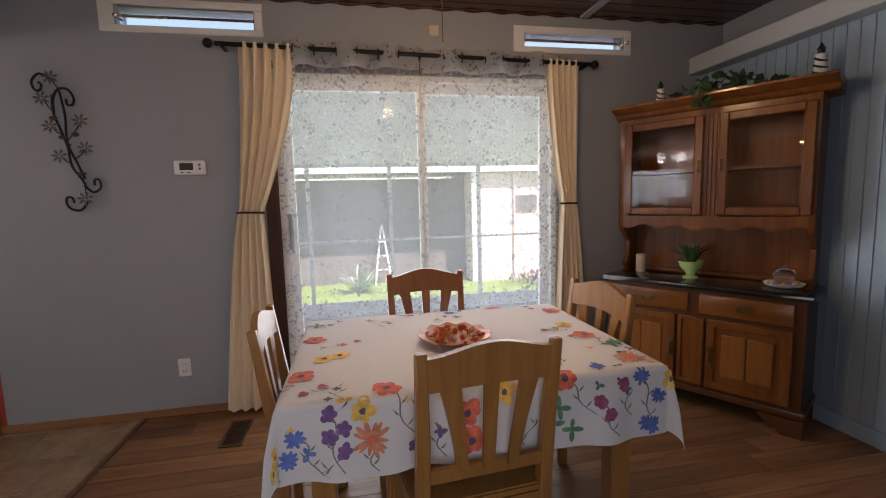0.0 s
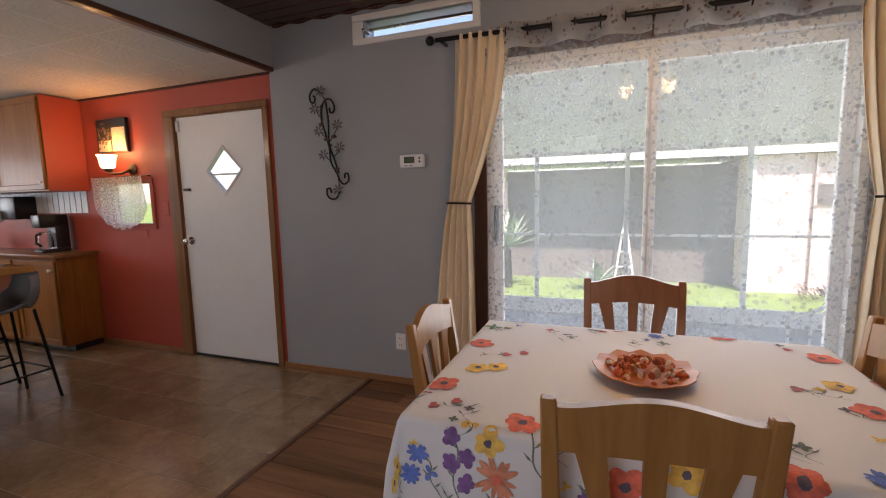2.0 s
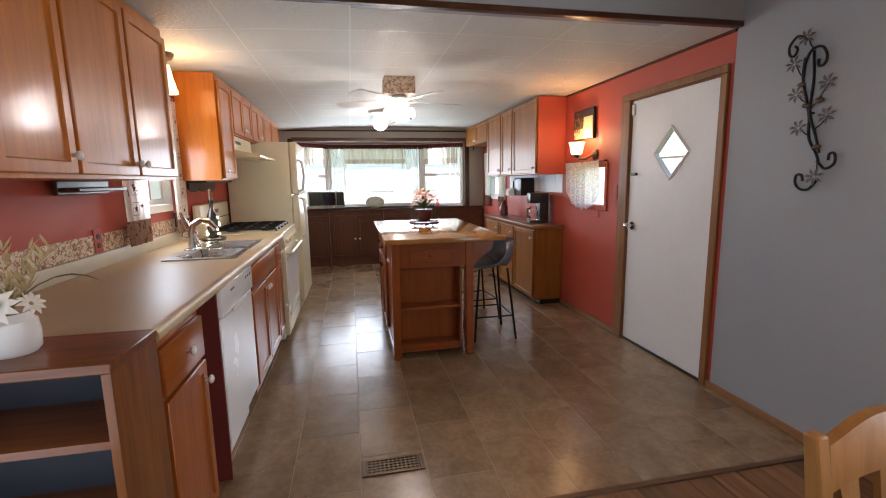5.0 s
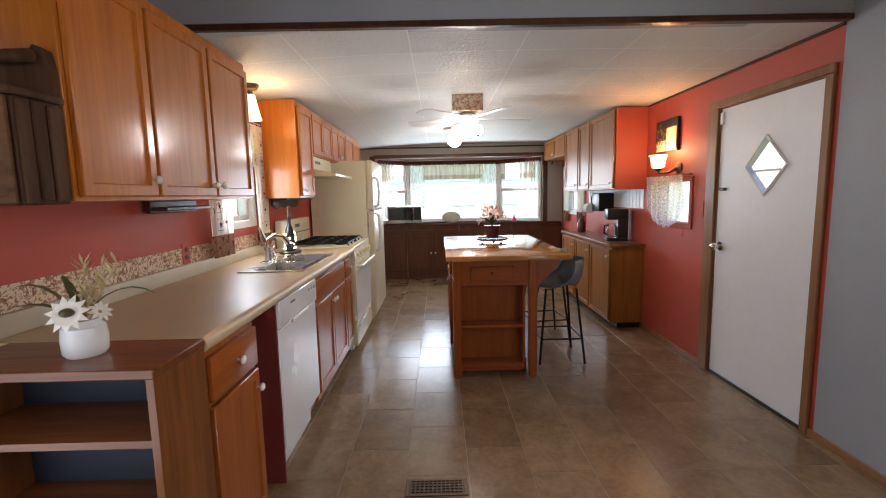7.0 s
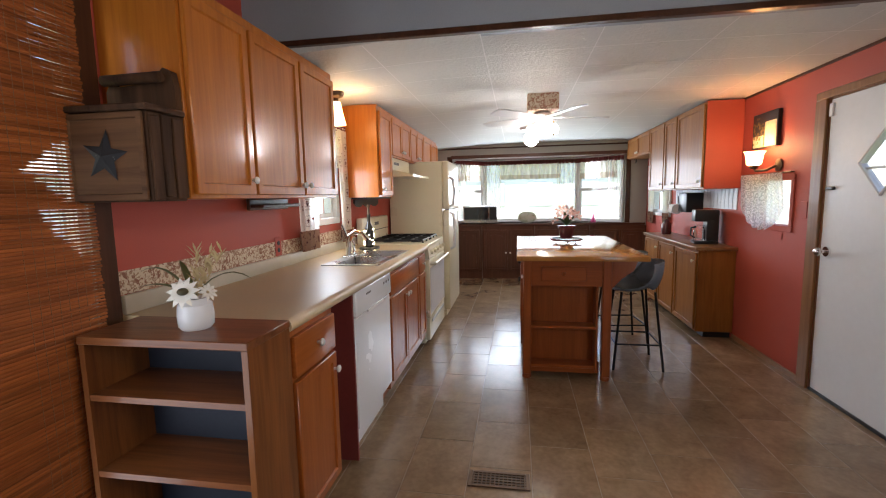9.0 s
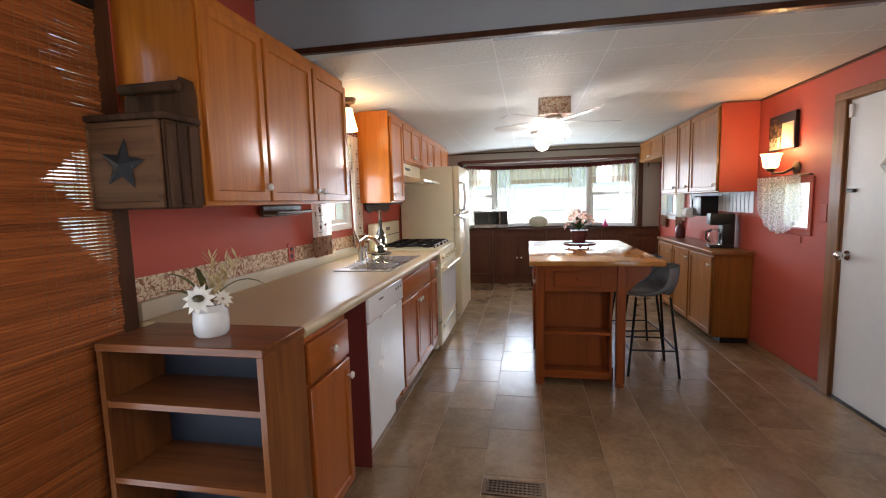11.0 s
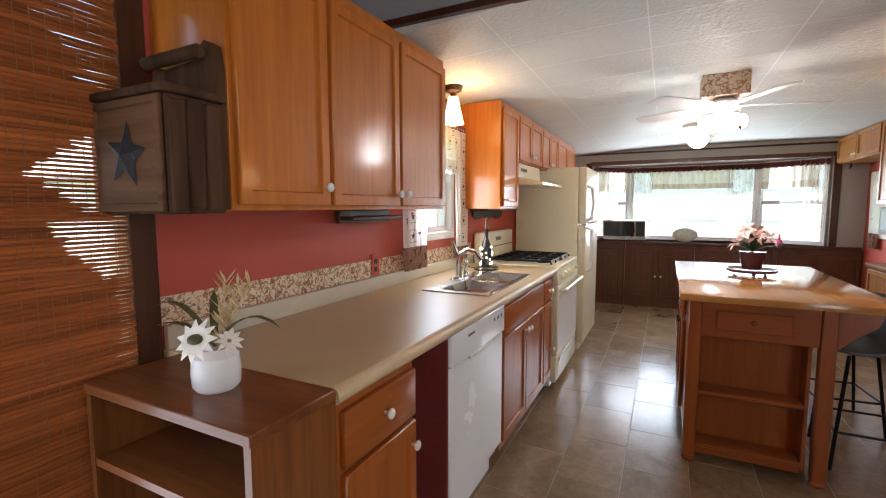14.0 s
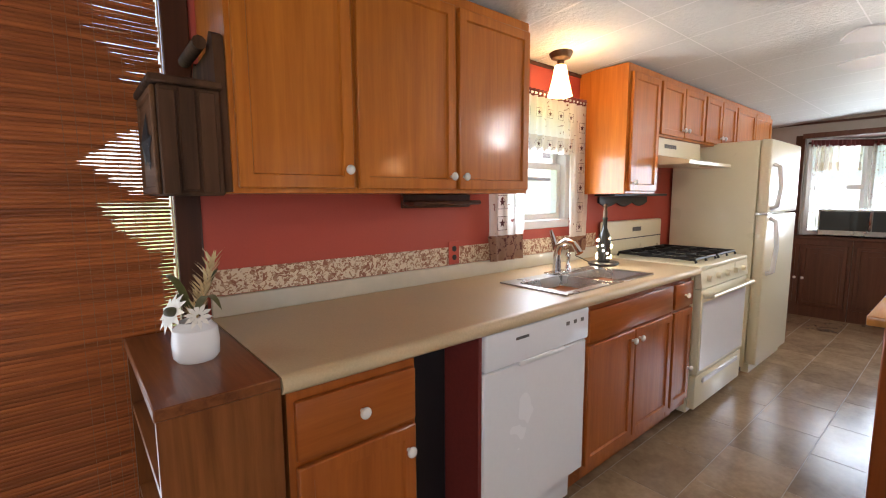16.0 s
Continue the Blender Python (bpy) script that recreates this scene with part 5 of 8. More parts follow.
# floor register, tile floor below
for at, turn, lab in (((-1.565, 0.71, 0), 0, "brown metal floor register in the tile floor"), ((-0.60, 2.42, 0), 0, "dark metal floor register by the wall"), ((-6.2, 1.05, 0), 0, "small floor register by the far cabinets")):
    t = thing("floor_register", lab, "floor register", at=at, turn=turn)
    bm = bmesh.new()
    for a in ((-0.06, 0.06, -0.145, -0.125), (-0.06, 0.06, 0.125, 0.145), (-0.06, -0.045, -0.125, 0.125), (0.045, 0.06, -0.125, 0.125)):
        box(bm, a[0], a[1], a[2], a[3], 0.0, 0.008, bevel=0.002)
    part("rim", bm, M["bronze"], t)
    bm = bmesh.new()
    for k in range(13):
        y = -0.12 + k * 0.02
        box(bm, -0.045, 0.045, y - 0.003, y + 0.003, 0.0015, 0.007)
    for k in range(4):
        x = -0.03 + 0.02 * k
        box(bm, x - 0.002, x + 0.002, -0.125, 0.125, 0.0015, 0.0065)
    part("grille", bm, M["bronze"], t)
    part("duct", B(-0.045, 0.045, -0.125, 0.125, 0.0002, 0.0012), M["black"], t)

# ---- island ----
t = thing("kitchen_island", "reddish wood kitchen island with glossy top", "kitchen island")
ix0, ix1, iy0, iy1 = -4.16, -2.80, 0.835, 1.45
part("top", B(-4.36, -2.76, 0.79, 1.69, 0.878, 0.915, bevel=0.006, seg=2), M["island_top"], t, "glossy honey-coloured block top")
for x in (ix0, ix1 - 0.06):
    for y in (iy0, iy1 - 0.06):
        p = part("post", B(x, x + 0.06, y, y + 0.06, 0.03, 0.878, bevel=0.005), M["island"], t)
        part("foot", lathe(bmesh.new(), (x + 0.03, y + 0.03, 0), [(0.03, 0), (0.034, 0.006), (0.034, 0.02), (0.026, 0.03)], 14), M["island"], p)
part("back_panel", B(ix0 + 0.06, -3.20, iy0 + 0.01, iy0 + 0.03, 0.06, 0.878), M["island"], t)
part("side_panel", B(-3.20, ix1 - 0.06, iy0 + 0.01, iy0 + 0.025, 0.06, 0.878), M["island"], t)
part("side_panel", B(ix0 + 0.06, ix1 - 0.03, iy1 - 0.10, iy1 - 0.085, 0.06, 0.878), M["island"], t)
part("inner_panel", B(-2.955, -2.94, iy0 + 0.03, iy1 - 0.101, 0.06, 0.878), M["island"], t)
for z in (0.085, 0.375):
    part("shelf", B(-2.94, ix1 - 0.012, iy0 + 0.03, iy1 - 0.105, z, z + 0.022, bevel=0.003), M["island_y"], t)
part("bottom_rail", B(ix1 - 0.045, ix1 - 0.02, iy0 + 0.06, iy1 - 0.105, 0.05, 0.085), M["island_y"], t)
part("top_rail", B(ix1 - 0.045, ix1 - 0.015, iy0 + 0.06, iy1 - 0.06, 0.69, 0.878, bevel=0.003), M["island_y"], t)
# block added beneath the island to stop light leaking through and keep the gap dark
part("plinth", B(ix0 + 0.08, -2.96, iy0 + 0.05, iy1 - 0.05, 0.0, 0.09), M["island"], t)
df = part("drawer_front", B(ix1 - 0.016, ix1 - 0.001, iy0 + 0.13, iy1 - 0.17, 0.73, 0.835, bevel=0.005), M["island_y"], t)
part("knob", ball(bmesh.new(), (ix1 + 0.008, (iy0 + iy1) / 2 - 0.02, 0.785), 0.012, 0.014, 0.014, 12, 8), M["island"], df)
part("inner_drawer_box", B(-2.93, ix1 - 0.045, iy0 + 0.1, iy1 - 0.15, 0.70, 0.85), M["island_y"], t)
for k, xx in enumerate((ix0 + 0.08, ix0 + 0.50)):
    bm = front_panel(0, 0.38, 0.10, 0.66, 0)
    bm.transform(Matrix.Translation((xx, iy0 + 0.009, 0)))
    d = part("door", bm, M["island"], t)
    bm = ball(bmesh.new(), (xx + (0.35 if k == 0 else 0.03), iy0 - 0.02, 0.58), 0.013, 0.013, 0.013, 12, 8)
    part("knob", bm, M["iron"], d)
    bm = B(xx, xx + 0.38, iy0 - 0.01, iy0 + 0.008, 0.69, 0.84, bevel=0.005)
    f = part("drawer_front", bm, M["island"], t)
    part("knob", ball(bmesh.new(), (xx + 0.19, iy0 - 0.022, 0.765), 0.013, 0.013, 0.013, 12, 8), M["iron"], f)
for x in (-2.90, -3.95):
    ol = [(iy1, 0.878), (iy1 + 0.19, 0.878), (iy1 + 0.16, 0.80), (iy1 + 0.08, 0.74), (iy1, 0.65)]
    part("corbel", extrude_outline(bmesh.new(), ol, lambda u, v, w, x=x: (x + w, u, v), 0.03), M["island"], t)

# flowers on the island
t = thing("island_plant", "pink silk lilies in maroon pot on stand", "plant", at=(-3.70, 1.23, 0.9155))
part("tray", lathe(bmesh.new(), (0, 0, 0.018), [(0.13, 0), (0.145, 0.008), (0.145, 0.022), (0.135, 0.018), (0.12, 0.01)], 28), M["maroon"], t)
for a in range(3):
    part("tray_foot", ball(bmesh.new(), (0.1 * math.cos(a * 2.1), 0.1 * math.sin(a * 2.1), 0.01), 0.014, 0.014, 0.010, 10, 6), M["maroon"], t)
part("pot", lathe(bmesh.new(), (0, 0, 0.036), [(0.05, 0), (0.062, 0.04), (0.072, 0.10), (0.078, 0.105), (0.078, 0.118), (0.066, 0.115)], 24), M["maroon"], t)
rnd = random.Random(11)
for k in range(9):
    a = k * 0.72
    r, h = 0.05 + 0.07 * rnd.random(), 0.21 + 0.09 * rnd.random()
    part("lily", daisy(bmesh.new(), (r * math.cos(a), r * math.sin(a), h), 0.075, 6, (math.cos(a), math.sin(a), 0.8)), M["petal_pink"], t, "pale pink lily")
for k in range(12):
    a = k * 0.55
    part("leaf", blade(bmesh.new(), (0, 0, 0.15), (0.17 * math.cos(a), 0.17 * math.sin(a), 0.17 + 0.13 * rnd.random()), 0.028, 0.03), M["leaf"], t)

# stools
t = thing("bar_stool", "blue-grey leatherette bar stool with black metal legs", "stool", "stools at the island", (-3.22, 1.70, 0), 0)
bm = bmesh.new()
rows = []
for r in range(15):
    s = r / 14
    # one moulded shell: the seat pan, a round turn, then the low back with wrapped sides
    if s < 0.5:
        q = s / 0.5
        y, z, w, wing = -0.21 + 0.33 * q, 0.625 - 0.028 * math.sin(math.pi * min(1, q * 1.05)) - 0.012 * (1 - q) ** 3, 0.175 + 0.045 * math.sin(math.pi * q * 0.8), 0.035 + 0.05 * q * q
    else:
        q = (s - 0.5) / 0.5
        a = q * radians(78)
        y, z, w, wing = 0.12 + 0.09 * math.sin(a), 0.60 + 0.12 * (1 - math.cos(a)) + 0.135 * q ** 1.4, 0.218 - 0.075 * q ** 3, 0.085 * (1 - 0.85 * q)
    row = []
    for i in range(15):
        u = -1 + i / 7
        curl = abs(u) ** 2.4
        row.append(bm.verts.new((w * math.sin(u * 1.35) / math.sin(1.35), y - (0.105 * curl if s >= 0.5 else 0.02 * curl * s), z + wing * curl - (0.03 * curl * max(0.0, s - 0.85) / 0.15))))
    rows.append(row)
for a, b in zip(rows, rows[1:]):
    for i in range(14):
        bm.faces.new((a[i], a[i + 1], b[i + 1], b[i]))
bmesh.ops.solidify(bm, geom=bm.faces[:], thickness=0.018)
part("seat", bm, M["seat_grey"], t, smooth=80)
for lx, ly in ((-0.13, -0.12), (0.13, -0.12), (-0.13, 0.12), (0.13, 0.12)):
    part("leg", tube(bmesh.new(), [(lx, ly, 0.60), (lx * 1.45, ly * 1.5, 0.0)], 0.0095, 8), M["iron"], t)
for pts in (((-0.17, -0.163, 0.2), (0.17, -0.163, 0.2)), ((-0.17, 0.163, 0.2), (0.17, 0.163, 0.2)), ((-0.17, -0.163, 0.2), (-0.17, 0.163, 0.2)), ((0.17, -0.163, 0.2), (0.17, 0.163, 0.2))):
    part("footrest", tube(bmesh.new(), pts, 0.007, 8), M["iron"], t)
copy_thing(t, pose(-3.74, 1.72, 0, 0, 0, 6))

# ---- north side of the kitchen ----
G = "north base cabinets"
for xa, wd in ((-3.935 - 1.68, 0.56), (-3.935 - 1.115, 0.53), (-3.935 - 0.58, 0.58)):
    cabinet("base_cabinet", "shallow oak base cabinet with one door", (xa, 2.425, 0.055), 0, wd, 0.755, 0.315,
            [(0.015, wd - 0.015, 0.02, 0.735, "door", wd - 0.045, 0.66)], group=G, body="oak_pale", face="oak_pale")
    part("plinth", B(xa + 0.02, xa + wd - 0.02, 2.50, 2.73, 0, 0.055), M["black"], bpy.data.objects[[o.name for o in scene.objects if o.name.startswith("base_cabinet") and o.parent is None][-1]]).matrix_parent_inverse = pose(xa, 2.425, 0.055).inverted()
t = thing("side_countertop", "brown wood-look countertop on shallow cabinets", "countertop")
part("slab", B(-5.64, -3.91, 2.395, YN - 0.001, 0.812, 0.845, bevel=0.005, seg=2), M["casing_x"], t)
G = "north upper cabinets"
for xa, wd, side in ((-4.62, 0.685, False), (-5.02, 0.39, False), (-5.59, 0.56, False)):
    c = cabinet("upper_cabinet", "oak wall cabinet beside the window" if not side else "oak wall cabinet", (xa, 2.44, 1.372), 0, wd, 0.765, 0.30,
                [(0.012, wd - 0.012, 0.012, 0.745, "door", wd - 0.04, 0.07)], group=G, body="oak_pale", face="oak_pale")
    if xa == -4.62:
        ep = part("end_panel", B(wd + 0.001, wd + 0.005, 0.0, 0.30, 0, 0.765), M["red_bright"], c, "red painted end panel")
cabinet("upper_cabinet", "short oak wall cabinet over the window", (-6.75, 2.44, 1.85), 0, 1.15, 0.29, 0.30,
        [(0.012, 0.57, 0.012, 0.275, "door", 0.54, 0.05), (0.58, 1.138, 0.012, 0.275, "door", 0.61, 0.05)], group=G, body="oak_pale", face="oak_pale")
t = thing("wall_panel", "pale beadboard panel under the wall cabinets", "panel")
part("sheet", B(-5.55, -3.98, YN - 0.006, YN - 0.0005, 1.18, 1.37), M["bead_pale"], t)
for k in range(19):
    x = -5.50 + k * 0.08
    part("bead", B(x - 0.003, x + 0.003, YN - 0.009, YN - 0.006, 1.18, 1.37), M["bead_pale"], t)
t = thing("window_curtains", "cream printed curtains at the side window", "curtain")
part("curtain_rod", cyl(bmesh.new(), (-6.18, 2.71, 1.74), 0.007, 0.007, 1.1, "x", 8), M["iron"], t)
part("panel", curtain(bmesh.new(), (-6.65, -6.35), (-6.62, -6.38), 1.08, 1.74, 2.705, 5, 0.012, 40, 8), M["star_cloth"], t)
part("panel", curtain(bmesh.new(), (-5.98, -5.70), (-5.95, -5.72), 1.08, 1.74, 2.705, 5, 0.012, 40, 8), M["star_cloth"], t)
part("hem", curtain(bmesh.new(), (-6.62, -6.38), (-6.62, -6.38), 0.92, 1.08, 2.705, 5, 0.012, 40, 2), M["rust_cloth"], t)
part("hem", curtain(bmesh.new(), (-5.95, -5.72), (-5.95, -5.72), 0.92, 1.08, 2.705, 5, 0.012, 40, 2), M["rust_cloth"], t)
t = thing("wall_hook", "black iron wall hook by the window", "hook")
part("hook", tube(bmesh.new(), [(-6.845, 2.55, 1.86), (-6.80, 2.55, 1.88), (-6.74, 2.55, 1.85), (-6.74, 2.55, 1.81), (-6.77, 2.55, 1.80)], 0.009, 8), M["iron"], t)

# coffee maker
t = thing("coffee_maker", "black drip coffee maker with glass jug", "coffee maker", at=(-4.27, 2.595, 0.846), turn=80)
t.scale = (0.86, 0.78, 0.98)
part("base", B(-0.12, 0.12, -0.12, 0.12, 0, 0.03, bevel=0.008), M["black"], t)
part("tower", B(0.0, 0.12, -0.11, 0.12, 0.03, 0.33, bevel=0.012, seg=2), M["black"], t)
part("head", B(-0.12, 0.12, -0.11, 0.12, 0.22, 0.335, bevel=0.014, seg=2), M["black"], t)
jug = part("jug", lathe(bmesh.new(), (-0.055, -0.01, 0.032), [(0.055, 0), (0.062, 0.02), (0.062, 0.09), (0.045, 0.13), (0.05, 0.15), (0.044, 0.148), (0.055, 0.09), (0.055, 0.02), (0.05, 0.006)], 22), M["clear"], t)
part("jug_handle", tube(bmesh.new(), [(-0.10, -0.05, 0.165), (-0.15, -0.09, 0.16), (-0.155, -0.095, 0.09), (-0.11, -0.06, 0.06)], 0.010, 8), M["black"], jug)
# towel holder
t = thing("paper_towel_holder", "black wall-mounted holder with paper towel roll", "towel holder", at=(-4.93, 2.66, 1.13))
part("bracket", B(-0.02, 0.22, -0.09, 0.084, 0.0, 0.21, bevel=0.012, seg=2), M["black"], t)
part("roll", cyl(bmesh.new(), (-0.09, -0.10, 0.03), 0.055, 0.055, 0.13, "x", 22), M["paper"], t, "white paper roll")
part("arm", tube(bmesh.new(), [(-0.02, -0.04, 0.19), (-0.165, -0.04, 0.17), (-0.165, -0.04, 0.06)], 0.010, 8), M["black"], t)
t = thing("lantern_jar", "dark glass canister on the side counter", "canister", at=(-5.35, 2.58, 0.846))
part("jar", lathe(bmesh.new(), (0, 0, 0), [(0.05, 0), (0.055, 0.01), (0.055, 0.12), (0.03, 0.15), (0.03, 0.165), (0.01, 0.18)], 18), M["maroon"], t)

# sconce, picture, lace
t = thing("wall_sconce", "bronze wall sconce with glowing amber shade", "lamp")
part("back_plate", lathe(bmesh.new(), (0, 0, 0), [(0.045, 0), (0.05, 0.01), (0.03, 0.02), (0.012, 0.024)], 20), M["bronze"], t)
o = t.children[0]
o.matrix_basis = pose(-3.36, YN - 0.001, 1.535, 90, 0, 0)
part("arm", tube(bmesh.new(), [(-3.36, YN - 0.02, 1.535), (-3.40, YN - 0.07, 1.50), (-3.47, YN - 0.11, 1.50), (-3.49, YN - 0.115, 1.525)], 0.010, 8), M["bronze"], t)
part("cup", lathe(bmesh.new(), (-3.49, YN - 0.115, 1.515), [(0.018, 0), (0.03, 0.01), (0.032, 0.025)], 16), M["bronze"], t)
sh = part("shade", lathe(bmesh.new(), (-3.49, YN - 0.115, 1.54), [(0.034, 0), (0.05, 0.012), (0.056, 0.05), (0.062, 0.09), (0.074, 0.11), (0.066, 0.108), (0.054, 0.085), (0.048, 0.05), (0.03, 0.01)], 24), M["lampglass_amber"], t, "glowing amber glass shade")
t = thing("wall_picture", "small dark and gold canvas picture above the sconce", "picture")
part("canvas", B(-3.72, -3.36, YN - 0.03, YN - 0.001, 1.68, 1.955, bevel=0.003), M["black"], t)
bm = bmesh.new()
box(bm, -3.53, -3.375, YN - 0.0325, YN - 0.0302, 1.69, 1.88)
box(bm, -3.70, -3.55, YN - 0.0325, YN - 0.0302, 1.69, 1.78)
part("pale_field", bm, M["picture_pale"], t, "pale gold painted field")
rnd = random.Random(3)
bm = bmesh.new()
for k in range(60):
    u, v = -3.63 + rnd.gauss(0, 0.045), 1.81 + rnd.gauss(0, 0.06)
    if -3.71 < u < -3.45 and 1.69 < v < 1.945:
        r = rnd.uniform(0.006, 0.016)
        bm.faces.new([bm.verts.new((u + r * math.cos(a), YN - 0.0335 - 0.0001 * k / 60, v + r * math.sin(a))) for a in (0.3, 1.4, 2.6, 3.7, 4.9, 5.7)])
part("painted_leaves", bm, M["picture_leaf"], t)
t = thing("lace_cloth", "white lace doily hung over the small window", "curtain")
bm = bmesh.new()
nx, nz = 44, 22
gridv = {}
for i in range(nx + 1):
    for j in range(nz + 1):
        u, s = i / nx, j / nz
        x = -3.80 + 0.62 * u
        low = 0.17 + 0.25 * math.sin(math.pi * min(1, max(0, u * 0.95 + 0.02))) ** 0.42 + 0.022 * abs(math.sin(u * 22))
        gridv[i, j] = bm.verts.new((x, YN - 0.045 - 0.010 * math.sin(u * 40 + s) - 0.02 * (1 - s), 1.475 - low * s))
for i in range(nx):
    for j in range(nz):
        bm.faces.new((gridv[i, j], gridv[i + 1, j], gridv[i + 1, j + 1], gridv[i, j + 1]))
part("cloth", bm, M["lace"], t)
part("rod", cyl(bmesh.new(), (-3.48, YN - 0.03, 1.476), 0.006, 0.006, 0.66, "x", 8), M["bronze"], t)
for xx in (-3.79, -3.17):
    part("rod_bracket", cyl(bmesh.new(), (xx, YN - 0.016, 1.476), 0.006, 0.006, 0.032, "y", 8), M["bronze"], t)

# ---- west end ----
G = "dark base cabinets"
for k in range(4):
    ya = -0.62 + k * 0.845
    c = thing("base_cabinet", "dark brown base cabinet with arched panel doors", "cabinet", G, (XW, ya, 0), 90)
    # local x runs along +y, local y runs into the wall side
    part("body", B(0, 0.84, -0.02, 0.0, 0.0, 0.86), M["dark_wood"], c)
    for m2 in range(2):
        xa, xb = 0.03 + 0.40 * m2, 0.41 + 0.40 * m2
        bm = front_panel(xa, xb, 0.13, 0.80, -0.021, rail=0.05)
        ol = [(xa + 0.06, 0.19), (xb - 0.06, 0.19), (xb - 0.06, 0.66)] + [((xa + xb) / 2 + (0.5 * (xb - xa) - 0.06) * math.cos(a), 0.66 + 0.06 * math.sin(a)) for a in np.linspace(0, math.pi, 9)[1:-1]] + [(xa + 0.06, 0.66)]
        extrude_outline(bm, ol, lambda u, v, w: (u, -0.033 - w, v), 0.008)
        d = part("door", bm, M["dark_wood"], c)
        part("knob", round_knob(xb - 0.025 if m2 == 0 else xa + 0.025, 0.43, -0.041), M["knob"], d, "white porcelain knob")
t = thing("window_ledge", "dark wood ledge over the base cabinets", "ledge")
part("board", B(-7.3, XW + 0.045, -0.62, YN - 0.02, 0.862, 0.90, bevel=0.006), M["dark_wood_y"], t)
t = thing("microwave", "stainless microwave oven with black door glass", "microwave", at=(-6.98, 0.19, 0.9005))
part("body", B(-0.17, 0.15, -0.27, 0.28, 0.01, 0.285, bevel=0.006), M["steel"], t)
part("door_glass", B(0.1505, 0.155, -0.255, 0.15, 0.065, 0.265), M["darkglass"], t)
part("control_panel", B(0.1505, 0.155, 0.16, 0.27, 0.065, 0.265), M["black"], t)
part("handle", tube(bmesh.new(), [(0.152, 0.145, 0.08), (0.175, 0.145, 0.10), (0.175, 0.145, 0.24), (0.152, 0.145, 0.26)], 0.008, 8), M["steel"], t)
for yy in (-0.22, 0.22):
    part("foot", cyl(bmesh.new(), (0.1, yy, 0.005), 0.015, 0.015, 0.01), M["black"], t)
t = thing("platter", "pale oval platter standing on the window ledge", "plate", at=(-6.93, 0.95, 0.9005), turn=0)
bm = lathe(bmesh.new(), (0, 0, 0), [(0.02, 0.006), (0.11, 0.0), (0.15, -0.014), (0.153, -0.012), (0.112, 0.004), (0.02, 0.010)], 30, 0.62, 1.0)
o = part("dish", bm, M["platter"], t)
o.matrix_basis = pose(0, 0, 0.096, 0, 80, 0)
part("stand", tube(bmesh.new(), [(0.06, -0.06, 0.006), (0.0, -0.06, 0.006), (-0.05, -0.05, 0.14), (-0.05, 0.05, 0.14), (0.0, 0.06, 0.006), (0.06, 0.06, 0.006)], 0.004, 6), M["iron"], t)
t = thing("pink_bottle", "small bright pink bottle on the window ledge", "bottle", at=(-6.95, 1.98, 0.9005))
part("bottle", lathe(bmesh.new(), (0, 0, 0), [(0.04, 0), (0.045, 0.02), (0.02, 0.07), (0.012, 0.10), (0.012, 0.13)], 16), M["pink"], t)

# bay curtains
t = thing("bay_curtains", "sheer printed curtains and valances in the bay", "curtain")
part("curtain_rod", tube(bmesh.new(), [(XW - 0.02, -0.22, 1.90), (BX + 0.08, BA + 0.02, 1.90), (BX + 0.08, BB - 0.02, 1.90), (XW - 0.02, 2.40, 1.90)], 0.012, 8), M["dark_trim"], t)
part("gathered_heading", curtain(bmesh.new(), (BA, BB), (BA, BB), 1.86, 1.93, BX + 0.085, 30, 0.012, 200, 2, "y"), M["burgundy"], t)
part("valance", curtain(bmesh.new(), (BA + 0.28, BB - 0.3), (BA + 0.28, BB - 0.3), 1.69, 1.87, BX + 0.09, 14, 0.016, 120, 4, "y"), M["star_cloth"], t)
part("valance_band", curtain(bmesh.new(), (BA + 0.28, BB - 0.3), (BA + 0.28, BB - 0.3), 1.62, 1.69, BX + 0.09, 14, 0.016, 120, 2, "y"), M["star_cloth_b"], t)
for ya, yb in ((BA + 0.02, BA + 0.30), (BB - 0.36, BB - 0.05)):
    part("panel", curtain(bmesh.new(), (ya, yb), (ya, yb), 0.98, 1.88, BX + 0.085, 5, 0.018, 50, 6, "y"), M["star_sheer"], t)


def slanted(bm, pa, pb):
    """Turn cloth made along y from 0 to its length so that it runs from pa to pb."""
    d = Vector((pb[0] - pa[0], pb[1] - pa[1], 0))
    bm.transform(Matrix.Translation((pa[0], pa[1], 0)) @ Matrix.Rotation(math.atan2(d.y, d.x) - math.pi / 2, 4, "Z"))
    return bm


for pa, pb, swap in (((XW - 0.0, -0.20), (BX + 0.10, BA + 0.03), False), ((BX + 0.10, BB - 0.03), (XW - 0.0, 2.40), True)):
    ln = math.hypot(pb[0] - pa[0], pb[1] - pa[1])
    part("gathered_heading", slanted(curtain(bmesh.new(), (0, ln), (0, ln), 1.86, 1.93, 0, 15, 0.012, 100, 2, "y"), pa, pb), M["burgundy"], t)
    part("valance", slanted(curtain(bmesh.new(), (0.05, ln - 0.1), (0.05, ln - 0.1), 1.69, 1.87, 0, 7, 0.014, 60, 4, "y"), pa, pb), M["star_cloth"], t)
    part("valance_band", slanted(curtain(bmesh.new(), (0.05, ln - 0.1), (0.05, ln - 0.1), 1.60, 1.69, 0, 7, 0.014, 60, 2, "y"), pa, pb), M["star_cloth_b"], t)
    a, b = (ln - 0.25, ln - 0.02) if swap else (0.02, 0.2)
    part("panel", slanted(curtain(bmesh.new(), (a, b), (a, b), 0.98, 1.88, 0, 5, 0.016, 50, 6, "y"), pa, pb), M["star_sheer"], t)

